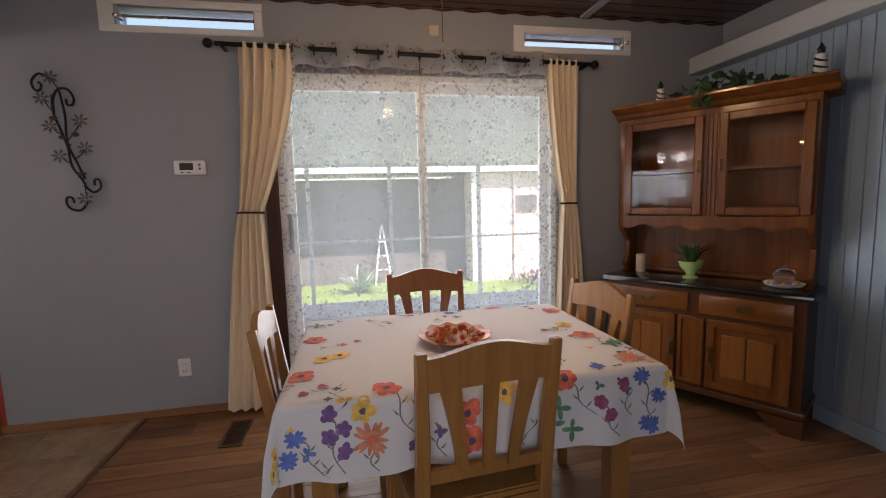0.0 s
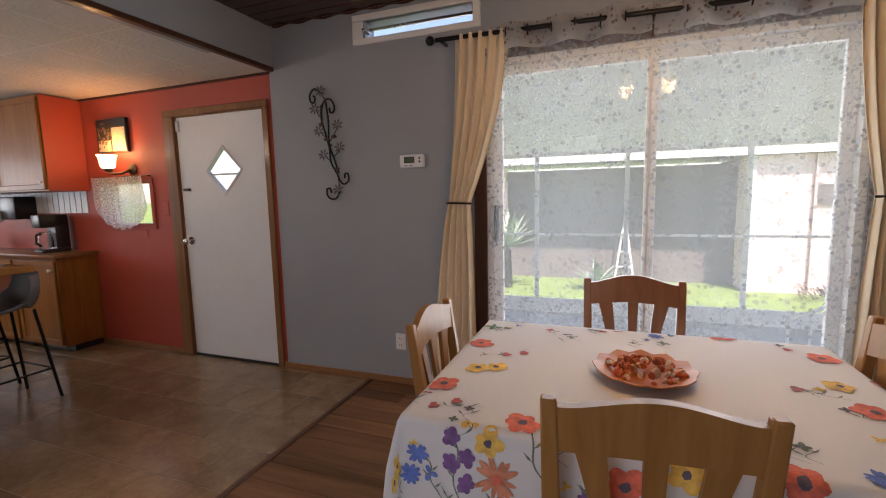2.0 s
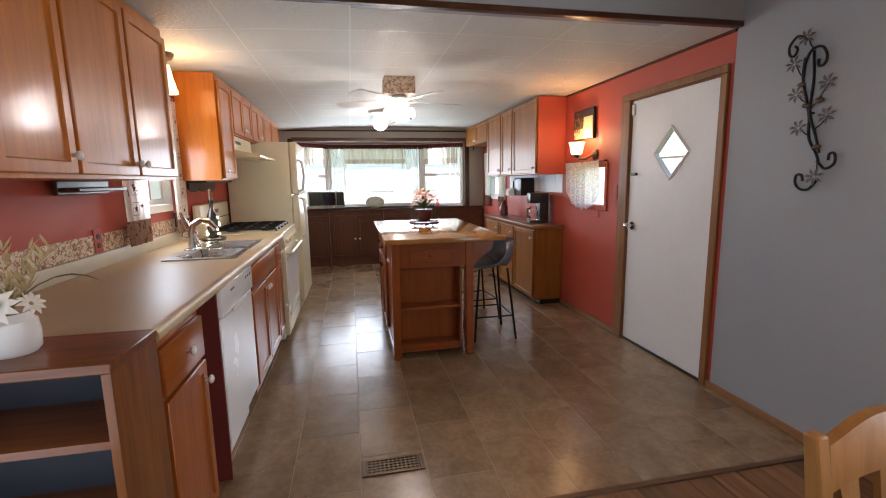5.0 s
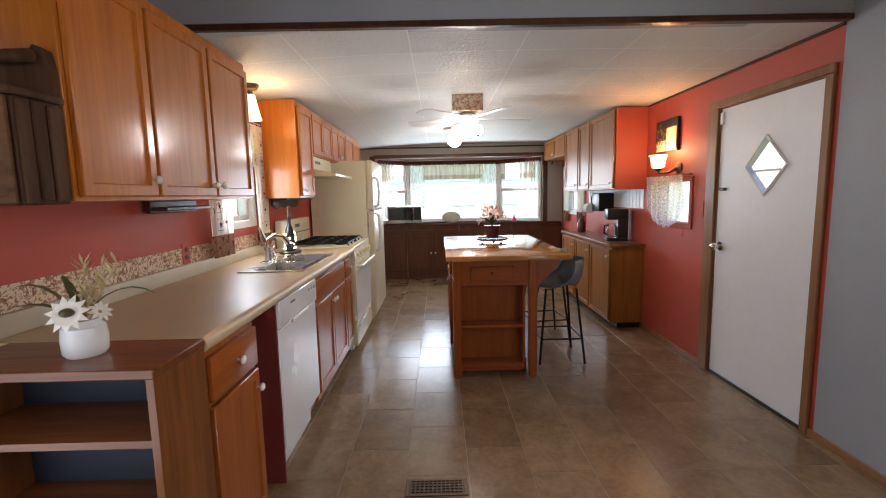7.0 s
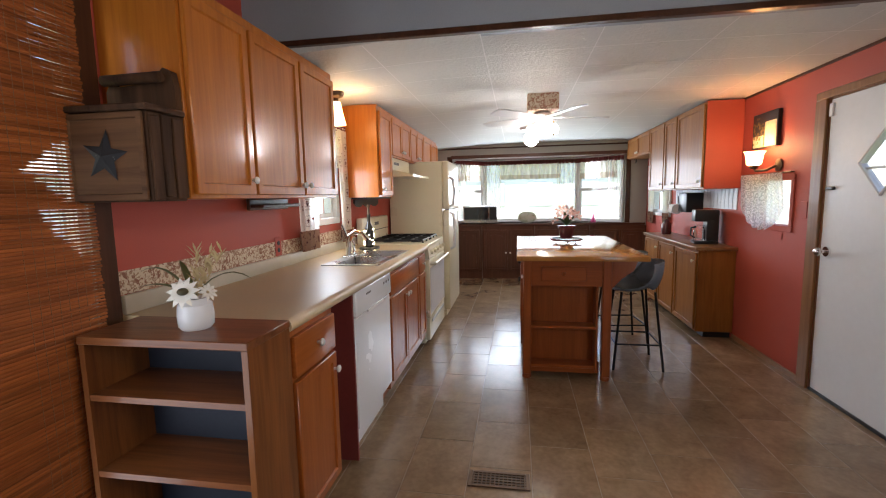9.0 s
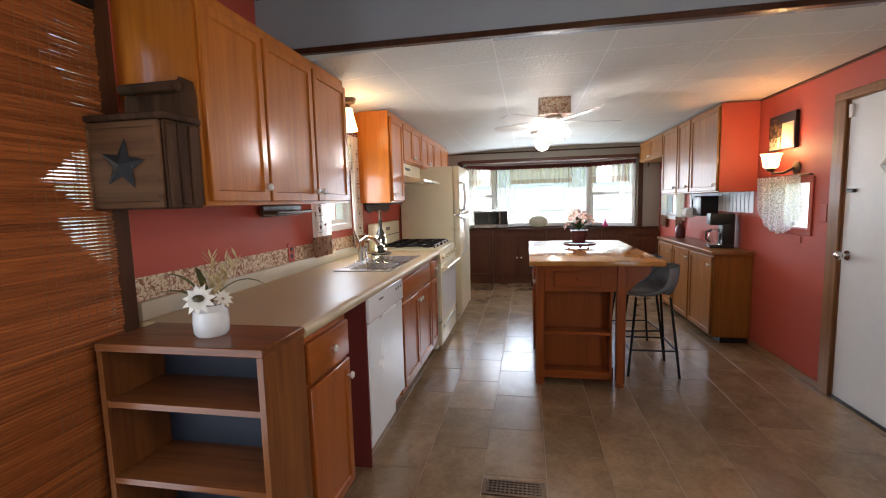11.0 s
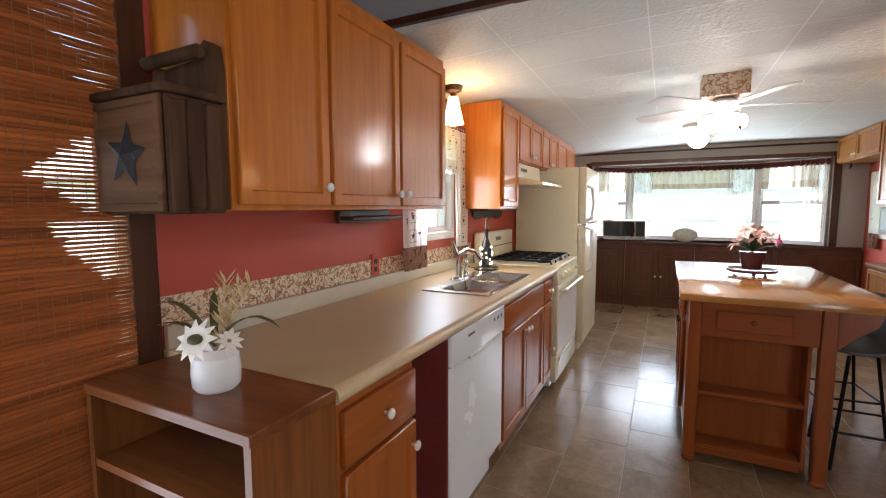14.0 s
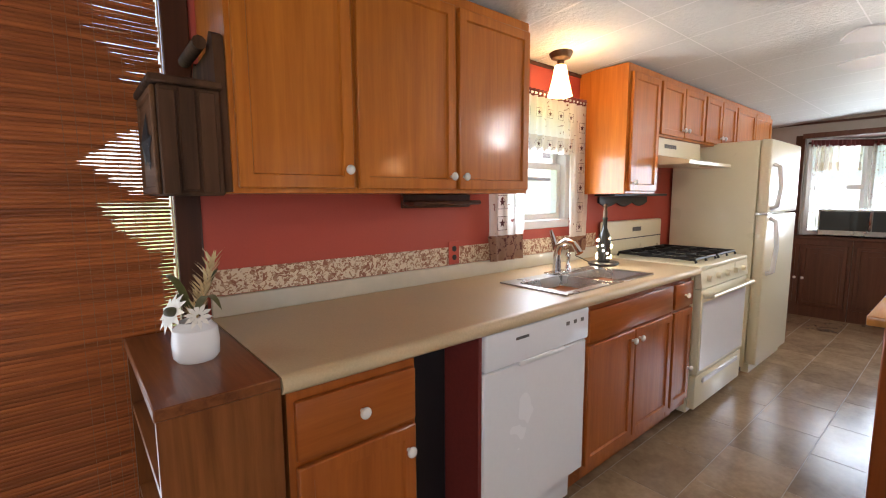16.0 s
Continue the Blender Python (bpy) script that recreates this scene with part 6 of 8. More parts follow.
# ---- ceiling fan and globe ----
t = thing("ceiling_fan", "white ceiling fan with lit bowl lamp", "ceiling fan", at=(-3.47, 1.0, 0))
part("mount_box", B(-0.10, 0.10, -0.125, 0.125, 2.03, 2.163, bevel=0.004), M["canopy"], t, "floral papered mounting box")
part("motor", lathe(bmesh.new(), (0, 0, 1.95), [(0.04, 0), (0.085, 0.015), (0.09, 0.05), (0.06, 0.075), (0.03, 0.08)], 26), M["white_appl"], t)
for k in range(5):
    a = radians(72 * k + 100)
    bm = bmesh.new()
    ol = [(0.09, -0.03), (0.16, -0.055), (0.50, -0.065), (0.54, -0.05), (0.55, 0), (0.54, 0.05), (0.50, 0.065), (0.16, 0.055), (0.09, 0.03)]
    extrude_outline(bm, ol, lambda u, v, w: (u, v, w), 0.007)
    bm.transform(Matrix.Rotation(a, 4, "Z") @ Matrix.Translation((0, 0, 1.975)) @ Matrix.Rotation(radians(10), 4, "X"))
    part("blade", bm, M["white_appl"], t)
sh = part("lamp_bowl", lathe(bmesh.new(), (0, 0, 1.845), [(0.10, 0), (0.128, 0.01), (0.132, 0.05), (0.12, 0.072), (0.05, 0.078)], 28), M["lampwhite"], t, "lit frosted glass bowl")
for a in (0.6, 3.4):
    part("pull_chain", tube(bmesh.new(), [(0.10 * math.cos(a), 0.10 * math.sin(a), 1.95), (0.14 * math.cos(a), 0.14 * math.sin(a), 1.93), (0.14 * math.cos(a), 0.14 * math.sin(a), 1.84)], 0.003, 6), M["brass"], t)
    part("pull_ball", ball(bmesh.new(), (0.14 * math.cos(a), 0.14 * math.sin(a), 1.832), 0.010, 0.010, 0.012, 10, 8), M["brass"], t)
t = thing("globe_lamp", "white glass globe ceiling lamp, lit", "lamp", at=(-5.22, 0.96, 0))
part("mount_plate", lathe(bmesh.new(), (0, 0, 2.11), [(0.06, 0), (0.13, 0.02), (0.14, 0.05)], 28), M["white_appl"], t)
sh = part("globe", ball(bmesh.new(), (0, 0, 2.025), 0.09, 0.09, 0.09, 22, 14), M["globe"], t)

# ---- dining room ----
TX0, TX1, TY0, TY1, TZ, DROP = -0.125, 1.035, 1.07, 1.935, 0.735, 0.215
t = thing("dining_table", "honey oak dining table under a tablecloth", "table")
part("tabletop", B(TX0 + 0.012, TX1 - 0.012, TY0 + 0.012, TY1 - 0.012, 0.705, 0.732, bevel=0.004), M["chair"], t)
bm = bmesh.new()
for a in ((TX0 + 0.09, TX1 - 0.09, TY0 + 0.09, TY0 + 0.11), (TX0 + 0.09, TX1 - 0.09, TY1 - 0.11, TY1 - 0.09), (TX0 + 0.09, TX0 + 0.11, TY0 + 0.11, TY1 - 0.11), (TX1 - 0.11, TX1 - 0.09, TY0 + 0.11, TY1 - 0.11)):
    box(bm, a[0], a[1], a[2], a[3], 0.62, 0.705)
part("apron", bm, M["chair"], t)
for x in (TX0 + 0.07, TX1 - 0.14):
    for y in (TY0 + 0.07, TY1 - 0.14):
        part("leg", B(x, x + 0.07, y, y + 0.07, 0, 0.705, bevel=0.006), M["chair"], t)


def cloth_at(u, v, lift=0.0):
    """The tablecloth's surface: (u, v) measured on the flat cloth."""
    px, py = min(max(u, TX0), TX1), min(max(v, TY0), TY1)
    dx, dy = u - px, v - py
    d = math.hypot(dx, dy)
    if d < 1e-6:
        edge = min(px - TX0, TX1 - px, py - TY0, TY1 - py)
        return Vector((u, v, TZ + lift - 0.004 * max(0, 1 - edge / 0.015) + 0.0012 * math.sin(u * 9) * math.sin(v * 11)))
    s = (px + py * 1.3) * 17 + 3 * math.atan2(dy, dx)
    out = 0.005 + (0.05 + 0.07 * min(1.0, abs(dx * dy) / (d * d) * 2)) * d + (0.012 * math.sin(s) + 0.006 * math.sin(2.3 * s + 1)) * min(1, d / 0.15) + lift
    return Vector((px + out * dx / d, py + out * dy / d, TZ - 0.004 - d * (1 - 0.12 * min(1.0, abs(dx * dy) / (d * d) * 2))))


t = thing("tablecloth", "white tablecloth printed with bright wild flowers", "tablecloth")
bm = bmesh.new()
us = [TX0 - DROP + (TX1 - TX0 + 2 * DROP) * i / 110 for i in range(111)]
vs = [TY0 - DROP + (TY1 - TY0 + 2 * DROP) * i / 96 for i in range(97)]
gv = [[bm.verts.new(cloth_at(u, v)) for v in vs] for u in us]
for i in range(len(us) - 1):
    for j in range(len(vs) - 1):
        bm.faces.new((gv[i][j], gv[i + 1][j], gv[i + 1][j + 1], gv[i][j + 1]))
cloth = part("cloth", bm, M["cloth"], t, smooth=80)

INK = {"poppy": (0.72, 0.10, 0.035), "yellow": (0.80, 0.42, 0.04), "berry": (0.40, 0.035, 0.035), "violet": (0.13, 0.03, 0.20), "magenta": (0.33, 0.03, 0.13),
       "daisy": (0.62, 0.19, 0.08), "blue": (0.045, 0.11, 0.42), "leaf": (0.05, 0.20, 0.09), "stem": (0.10, 0.13, 0.10), "dark": (0.05, 0.03, 0.07)}
for k, c in INK.items():
    M["ink_" + k] = plain("printed_" + k, tuple(v * 0.85 + 0.06 for v in c), 0.85, vary=0.55, grain=45, relief=0.05)


def printed_shape(bm, outline, lift):
    c = bm.verts.new(cloth_at(sum(p[0] for p in outline) / len(outline), sum(p[1] for p in outline) / len(outline), lift))
    ring = [bm.verts.new(cloth_at(u, v, lift)) for u, v in outline]
    for i in range(len(ring)):
        bm.faces.new((c, ring[i], ring[(i + 1) % len(ring)]))


def petals(u, v, r, n, fat, rnd, lift=0.0022):
    bm = bmesh.new()
    for k in range(n):
        a = 2 * math.pi * k / n + rnd.uniform(-0.2, 0.2)
        rr = r * rnd.uniform(0.8, 1.1)
        ol = []
        for q in range(10):
            b = 2 * math.pi * q / 10
            lu, lv = rr * (0.5 + 0.5 * math.cos(b)), rr * fat * math.sin(b)
            ol.append((u + lu * math.cos(a) - lv * math.sin(a), v + lu * math.sin(a) + lv * math.cos(a)))
        printed_shape(bm, ol, lift + 0.00012 * k)
    return bm


def stem(u, v, u2, v2, width=0.0022, leaves=4, rnd=None):
    bm = bmesh.new()
    n = 10
    pts = [(u + (u2 - u) * i / n + 0.012 * math.sin(i * 0.7), v + (v2 - v) * i / n) for i in range(n + 1)]
    for (a, b), (c, d) in zip(pts, pts[1:]):
        printed_shape(bm, [(a - width, b), (a + width, b), (c + width, d), (c - width, d)], 0.0018)
    for k in range(leaves):
        a, b = pts[2 + k * 2 if 2 + k * 2 < n else n - 1]
        s = 1 if k % 2 else -1
        printed_shape(bm, [(a, b), (a + s * 0.010, b + 0.012), (a + s * 0.022, b + 0.022), (a + s * 0.012, b + 0.006)], 0.0019)
    return bm


PRINTS = {
    "poppy": (0.047, 6, 0.42, [(-0.07, 1.62), (0.94, 1.41), (0.17, 1.11), (-0.08, 1.26), (0.39, 1.0), (0.40, 0.92), (0.69, 1.07), (0.97, 1.78), (0.73, 1.93)]),
    "yellow": (0.04, 5, 0.40, [(-0.02, 1.40), (0.10, 1.04), (0.93, 1.56), (1.05, 1.03), (-0.16, 0.94), (-0.2, 0.9), (0.03, 1.42), (0.5, 1.05)]),
    "berry": (0.018, 3, 0.55, [(-0.06, 1.13), (-0.01, 1.17), (0.04, 1.54), (0.09, 1.57), (0.90, 1.84), (0.82, 1.51), (0.33, 1.88)]),
    "violet": (0.025, 5, 0.42, [(0.01, 1.04), (0.01, 0.98), (0.05, 0.94), (0.05, 1.0), (0.24, 0.92), (-0.19, 1.5), (-0.2, 1.3)]),
    "magenta": (0.024, 5, 0.5, [(0.80, 0.99), (0.83, 0.95), (0.88, 1.03)]),
    "daisy": (0.055, 13, 0.13, [(0.12, 0.96), (0.96, 1.15), (1.1, 1.5)]),
    "blue": (0.030, 10, 0.2, [(0.94, 1.05), (1.0, 0.98), (0.96, 0.90), (0.98, 0.89), (0.82, 1.11), (0.51, 1.88), (-0.1, 0.92), (-0.08, 0.98), (1.12, 1.1)]),
    "leaf": (0.04, 4, 0.22, [(0.98, 1.29), (0.67, 0.98), (0.65, 0.93), (-0.08, 1.83), (0.71, 0.91), (1.0, 1.31)]),
}
rnd = random.Random(21)
for kind, (r, n, fat, places) in PRINTS.items():
    for u, v in places:
        p = part("printed_flower", petals(u, v, r, n, fat, rnd), M["ink_" + kind], cloth, "", 0)
        if kind in ("poppy", "yellow", "daisy"):
            part("flower_eye", petals(u, v, r * 0.25, 6, 0.5, rnd, 0.0038), M["ink_dark" if kind != "daisy" else "ink_poppy"], cloth, "", 0)
for k in range(64):  # small sprigs between the large flowers
    side, a = rnd.randrange(4), rnd.random()
    off = rnd.uniform(-0.14, 0.17)
    u = TX0 + (TX1 - TX0) * a if side < 2 else (TX0 + off if side == 2 else TX1 - off)
    v = TY0 + (TY1 - TY0) * a if side >= 2 else (TY0 + off if side == 0 else TY1 - off)
    kind = rnd.choice(("leaf", "berry", "violet", "dark", "stem", "blue", "yellow", "stem"))
    part("printed_sprig", petals(u, v, rnd.uniform(0.012, 0.024), rnd.choice((2, 3, 4)), 0.32, rnd, 0.0015), M["ink_" + kind], cloth, "", 0)
    if k % 2:
        part("printed_stem", stem(u, v, u + rnd.uniform(-0.05, 0.05), v - 0.06, 0.0013, 3), M["ink_stem"], cloth, "", 0)
for u, v, u2, v2 in ((0.12, 0.96, 0.13, 0.87), (0.17, 1.11, 0.24, 0.95), (0.01, 1.05, 0.04, 0.88), (0.80, 0.99, 0.85, 0.88), (0.88, 1.03, 0.90, 0.93), (0.94, 1.05, 0.99, 0.89), (-0.07, 0.98, -0.02, 0.88), (-0.16, 0.94, -0.13, 0.87),
                     (0.69, 1.07, 0.78, 0.95), (0.04, 1.54, -0.05, 1.50), (-0.06, 1.13, 0.06, 1.16), (0.94, 1.41, 0.98, 1.25), (0.82, 1.51, 0.92, 1.47), (0.60, 0.95, 0.55, 0.88), (0.30, 0.98, 0.32, 0.88), (-0.01, 0.9, 0.0, 0.87)):
    part("printed_stem", stem(u, v, u2, v2), M["ink_stem"], cloth, "", 0)

# chairs
def build_chair(name, label, material, at, turn):
    """Dining chair facing local +y; its back stands at y = 0."""
    t = thing(name, label, "chair", "chairs round the table", at, turn)
    w = 0.182
    for s in (-1, 1):
        pts = [(s * w, 0.03, 0), (s * w, 0.025, 0.42), (s * w, -0.005, 0.64), (s * (w + 0.006), -0.038, 0.885)]
        bm = bmesh.new()
        rings = []
        for (x, y, z), (hx, hy) in zip(pts, ((0.016, 0.019), (0.019, 0.022), (0.018, 0.018), (0.015, 0.014))):
            rings.append([bm.verts.new((x + a * hx, y + b * hy, z)) for a, b in ((-1, -1), (1, -1), (1, 1), (-1, 1))])
        for ra, rb in zip(rings, rings[1:]):
            for i in range(4):
                bm.faces.new((ra[i], ra[(i + 1) % 4], rb[(i + 1) % 4], rb[i]))
        bm.faces.new(rings[0][::-1])
        bm.faces.new(rings[-1])
        bmesh.ops.bevel(bm, geom=bm.edges[:], offset=0.004, segments=1, affect="EDGES")
        part("back_post", bm, material, t)
    ol = [(-w + 0.012, 0.775)] + [(-w + 0.012 + (2 * w - 0.024) * i / 14, 0.775 + 0.012 * math.sin(math.pi * i / 14)) for i in range(1, 14)] + [(w - 0.012, 0.775), (w - 0.008, 0.868)] + \
         [(w - 0.008 - (2 * w - 0.016) * i / 16, 0.868 + 0.034 * (0.5 - 0.5 * math.cos(2 * math.pi * i / 16)) ** 0.8) for i in range(1, 16)] + [(-w + 0.008, 0.868)]

    def bowed(u, v, q):
        lean = np.interp(v, [0.42, 0.64, 0.90], [0.025, -0.003, -0.036])
        return (u, lean - 0.010 + q - 0.018 * (1 - (u / w) ** 2), v)
    part("top_rail", extrude_outline(bmesh.new(), ol, bowed, 0.022), material, t)
    for xt, xb, wt, wb in ((-0.112, -0.074, 0.029, 0.0165), (0.0, 0.0, 0.021, 0.017), (0.112, 0.074, 0.029, 0.0165)):
        left, right = [], []
        for i in range(9):
            s = i / 8
            c, hw2 = xb + (xt - xb) * s ** 1.3, (wb + (wt - wb) * s ** 2)
            left.append((c - hw2, 0.53 + 0.255 * s))
            right.append((c + hw2, 0.53 + 0.255 * s))
        part("slat", extrude_outline(bmesh.new(), left + right[::-1], lambda u, v, q: (bowed(u, v, q)[0], bowed(u, v, q)[1] + 0.004, v), 0.014), material, t)
    part("lower_rail", extrude_outline(bmesh.new(), [(-w + 0.01, 0.502), (w - 0.01, 0.502), (w - 0.01, 0.542), (-w + 0.01, 0.542)], lambda u, v, q: (bowed(u, v, q)[0], bowed(u, v, q)[1] + 0.002, v), 0.02), material, t)
    bm = bmesh.new()
    ol = [(-0.205, 0.01), (0.205, 0.01), (0.225, 0.40), (0.20, 0.425), (-0.20, 0.425), (-0.225, 0.40)]
    extrude_outline(bm, ol, lambda u, v, q: (u, v, 0.415 + q), 0.026)
    bmesh.ops.bevel(bm, geom=bm.edges[:], offset=0.006, segments=2, affect="EDGES")
    part("seat", bm, material, t)
    for s in (-1, 1):
        part("front_leg", B(s * 0.19 - 0.02, s * 0.19 + 0.02, 0.375, 0.415, 0, 0.415, bevel=0.004), material, t)
        part("side_rail", B(s * 0.195 - 0.01, s * 0.195 + 0.01, 0.045, 0.375, 0.355, 0.413), material, t)
    part("front_rail", B(-0.17, 0.17, 0.385, 0.405, 0.355, 0.413), material, t)
    part("back_rail", B(-0.197, 0.197, 0.012, 0.034, 0.34, 0.413), material, t)
    return t


LAB = "golden oak dining chair with three splayed back slats"
ch = build_chair("dining_chair", LAB, M["chair"], (0.431, 1.004, 0), 5)
build_chair("dining_chair", "russet oak dining chair with three splayed back slats", M["chair_dark"], (0.45, 2.151, 0), 181)
copy_thing(ch, pose(-0.212, 1.585, 0, 0, 0, -88)).scale = (1, 1, 0.965)
copy_thing(ch, pose(1.065, 1.57, 0, 0, 0, 96))

# plate of dried flowers
t = thing("serving_plate", "amber scalloped glass plate full of potpourri", "plate", at=(0.448, 1.475, TZ + 0.001))
bm = bmesh.new()
rings = []
for r, z in ((0.03, 0.004), (0.075, 0.004), (0.10, 0.014), (0.135, 0.026), (0.135, 0.030), (0.10, 0.018), (0.075, 0.008), (0.03, 0.008)):
    ring = []
    for i in range(48):
        a = 2 * math.pi * i / 48
        k = 1 + (0.035 * math.cos(12 * a) if r > 0.12 else 0)
        ring.append(bm.verts.new((r * k * math.cos(a), r * k * math.sin(a), z + (0.004 * math.cos(12 * a) if r > 0.12 else 0))))
    rings.append(ring)
for a, b in zip(rings, rings[1:]):
    for i in range(48):
        bm.faces.new((a[i], a[(i + 1) % 48], b[(i + 1) % 48], b[i]))
bm.faces.new(rings[0][::-1])
bm.faces.new(rings[-1])
part("dish", bm, M["amber"], t)
rnd = random.Random(5)
for k in range(95):
    a, r = rnd.uniform(0, 6.28), 0.105 * math.sqrt(rnd.random())
    s = rnd.uniform(0.009, 0.017)
    bm = bmesh.new()
    bmesh.ops.create_icosphere(bm, subdivisions=1, radius=1, matrix=Matrix.LocRotScale((r * math.cos(a), r * math.sin(a), 0.014 + s * 0.6 + 0.02 * (1 - r / 0.11)), Euler((a, r * 30, a * 2)), (s, s * 0.75, s * 0.6)))
    part("petal_piece", bm, M[rnd.choice(("pot_a", "pot_b", "pot_c", "pot_a", "pot_a"))], t)

# curtains at the sliding door
t = thing("curtain_rod", "black curtain rod with round end finials", "curtain rod")
bm = tube(bmesh.new(), [(-0.62, 2.665, 2.157), (0.5, 2.665, 2.135), (1.66, 2.665, 2.112)], 0.0125, 12)
part("rod", bm, M["iron"], t)
for x, z in ((-0.655, 2.158), (1.685, 2.111)):
    part("finial", ball(bmesh.new(), (x, 2.665, z), 0.027, 0.027, 0.027), M["iron"], t)
for x, z in ((-0.58, 2.156), (0.53, 2.134), (1.62, 2.113)):
    part("bracket", B(x - 0.008, x + 0.008, 2.665, YN - 0.0005, z - 0.02, z - 0.006), M["iron"], t)


def tied(top, tie, bot, zt, ztie):
    def f(s):
        z = zt * (1 - s) + 0.02 * s
        k = (zt - z) / (zt - ztie) if z > ztie else (ztie - z) / (ztie - 0.02)
        k = min(1, max(0, k))
        if z > ztie:
            e = k ** 1.6
            return tuple(a + (b - a) * e for a, b in zip(top, tie))
        e = k ** 0.7
        return tuple(a + (b - a) * e for a, b in zip(tie, bot))
    return f


for lab, top, tie, bot, zt in (("cream curtain tied back with a dark cord", (-0.50, -0.19), (-0.565, -0.425), (-0.71, -0.39), 2.165), ("cream curtain tied back with a dark cord", (1.345, 1.575), (1.455, 1.565), (1.41, 1.665), 2.135)):
    t = thing("curtain", lab, "curtain", "cream curtains")
    part("cloth", curtain(bmesh.new(), top, bot, 0.02, zt, 2.665, 5.5, 0.024, 90, 44, "x", tied(top, tie, bot, zt, 1.215)), M["cream"], t, smooth=80)
    bm = tube(bmesh.new(), [(tie[0] - 0.006, 2.665, 1.215), (tie[0] + 0.02, 2.632, 1.217), ((tie[0] + tie[1]) / 2, 2.628, 1.216), (tie[1] - 0.02, 2.632, 1.214), (tie[1] + 0.006, 2.665, 1.212)], 0.006, 8)
    part("tieback", bm, M["iron"], t, "dark cord tieback")
for xa, xb in ((-0.33, 0.525), (0.535, 1.46)):
    t = thing("sheer_curtain", "white sheer curtain printed with grey floral vines", "curtain", "sheer curtains")
    zt = 2.18 if xa < 0 else 2.165
    part("cloth", curtain(bmesh.new(), (xa, xb), (xa, xb), 0.03, zt - 0.10, 2.680, 3.5, 0.016, 110, 24), M["sheer"], t, smooth=80)
    part("heading", curtain(bmesh.new(), (xa, xb), (xa, xb), zt - 0.13, zt + 0.008, 2.667, 3.5, 0.030, 110, 4), M["sheer_heading"], t, smooth=80)
    for k in range(3):
        xg = xa + (xb - xa) * (k + 0.75) / 3.5
        for s in (-1, 1):
            bm = bmesh.new()
            xx, zz = xg + s * 0.055, 2.152 - 0.0195 * (xg + 0.6)
            tube(bm, [(xx + 0.004 * s, 2.676 + 0.028 * math.cos(a), zz + 0.028 * math.sin(a)) for a in np.linspace(0, 2 * math.pi, 17)], 0.0045, 6)
            part("grommet", bm, M["iron"], t, "dark metal ring")

# thermostat, outlet
t = thing("thermostat", "white wall thermostat with small screen", "thermostat")
part("body", B(-0.905, -0.735, YN - 0.028, YN - 0.0005, 1.44, 1.525, bevel=0.012, seg=3), M["white_appl"], t)
part("screen", B(-0.872, -0.80, YN - 0.0292, YN - 0.0278, 1.468, 1.508), M["thermo_lcd"], t, "dark green screen")
bm = bmesh.new()
for z in (1.497, 1.475):
    cyl(bm, (-0.765, YN - 0.029, z), 0.007, 0.007, 0.004, "y", 10)
for k in range(2):
    box(bm, -0.87 + k * 0.035, -0.85 + k * 0.035, YN - 0.030, YN - 0.0278, 1.452, 1.457)
part("buttons", bm, M["art_leaf"], t)
t = thing("wall_outlet", "white double wall outlet", "outlet")
part("plate", B(-0.985, -0.915, YN - 0.007, YN - 0.0005, 0.24, 0.35, bevel=0.002), M["white_appl"], t)
bm = bmesh.new()
for z in (0.272, 0.318):
    box(bm, -0.967, -0.933, YN - 0.0085, YN - 0.0065, z - 0.014, z + 0.014, bevel=0.002)
part("sockets", bm, M["white_trim"], t)
bm = bmesh.new()
for z in (0.272, 0.318):
    for x in (-0.957, -0.943):
        box(bm, x - 0.0015, x + 0.0015, YN - 0.0092, YN - 0.0083, z - 0.006, z + 0.006)
part("slots", bm, M["black"], t)

# scrolled metal wall decoration
t = thing("wall_decoration", "scrolled dark metal vine with grey flowers", "wall decoration")
AX, AY = -1.42, YN - 0.022



def art(*pts):
    """Points of the drawing, in hundredths of its width and height, laid on the wall."""
    return [(-1.562 + 0.00279 * u, AY, 1.987 - 0.00728 * v) for u, v in pts]


def smooth_line(pts, n=5):
    p = [Vector(q) for q in pts]
    p = [p[0]] + p + [p[-1]]
    res = []
    for i in range(1, len(p) - 2):
        for k in range(n):
            s = k / n
            res.append(0.5 * (2 * p[i] + (p[i + 1] - p[i - 1]) * s + (2 * p[i - 1] - 5 * p[i] + 4 * p[i + 1] - p[i + 2]) * s * s + (3 * p[i] - p[i - 1] - 3 * p[i + 1] + p[i + 2]) * s ** 3))
    return res + [p[-2]]


for nm, pts in (("stem", ((33, 15), (32, 28), (42, 42), (50, 54), (53, 67), (69, 78), (74, 84))), ("stem", ((46, 12), (51, 30), (50, 50), (64, 66), (73, 77))),
                ("scroll", ((33, 4), (16, 0), (2, 5), (4, 11), (13, 12), (17, 8), (12, 6))), ("scroll", ((33, 28), (34, 18), (44, 11), (60, 11), (69, 17), (66, 22), (57, 22), (56, 18))),
                ("scroll", ((71, 82), (85, 87), (99, 84), (98, 78), (90, 78), (89, 82))), ("scroll", ((76, 93), (62, 100), (46, 100), (37, 96), (38, 91), (47, 91), (50, 95)))):
    part(nm, tube(bmesh.new(), smooth_line(art(*pts)), 0.0062, 8), M["iron"], t)
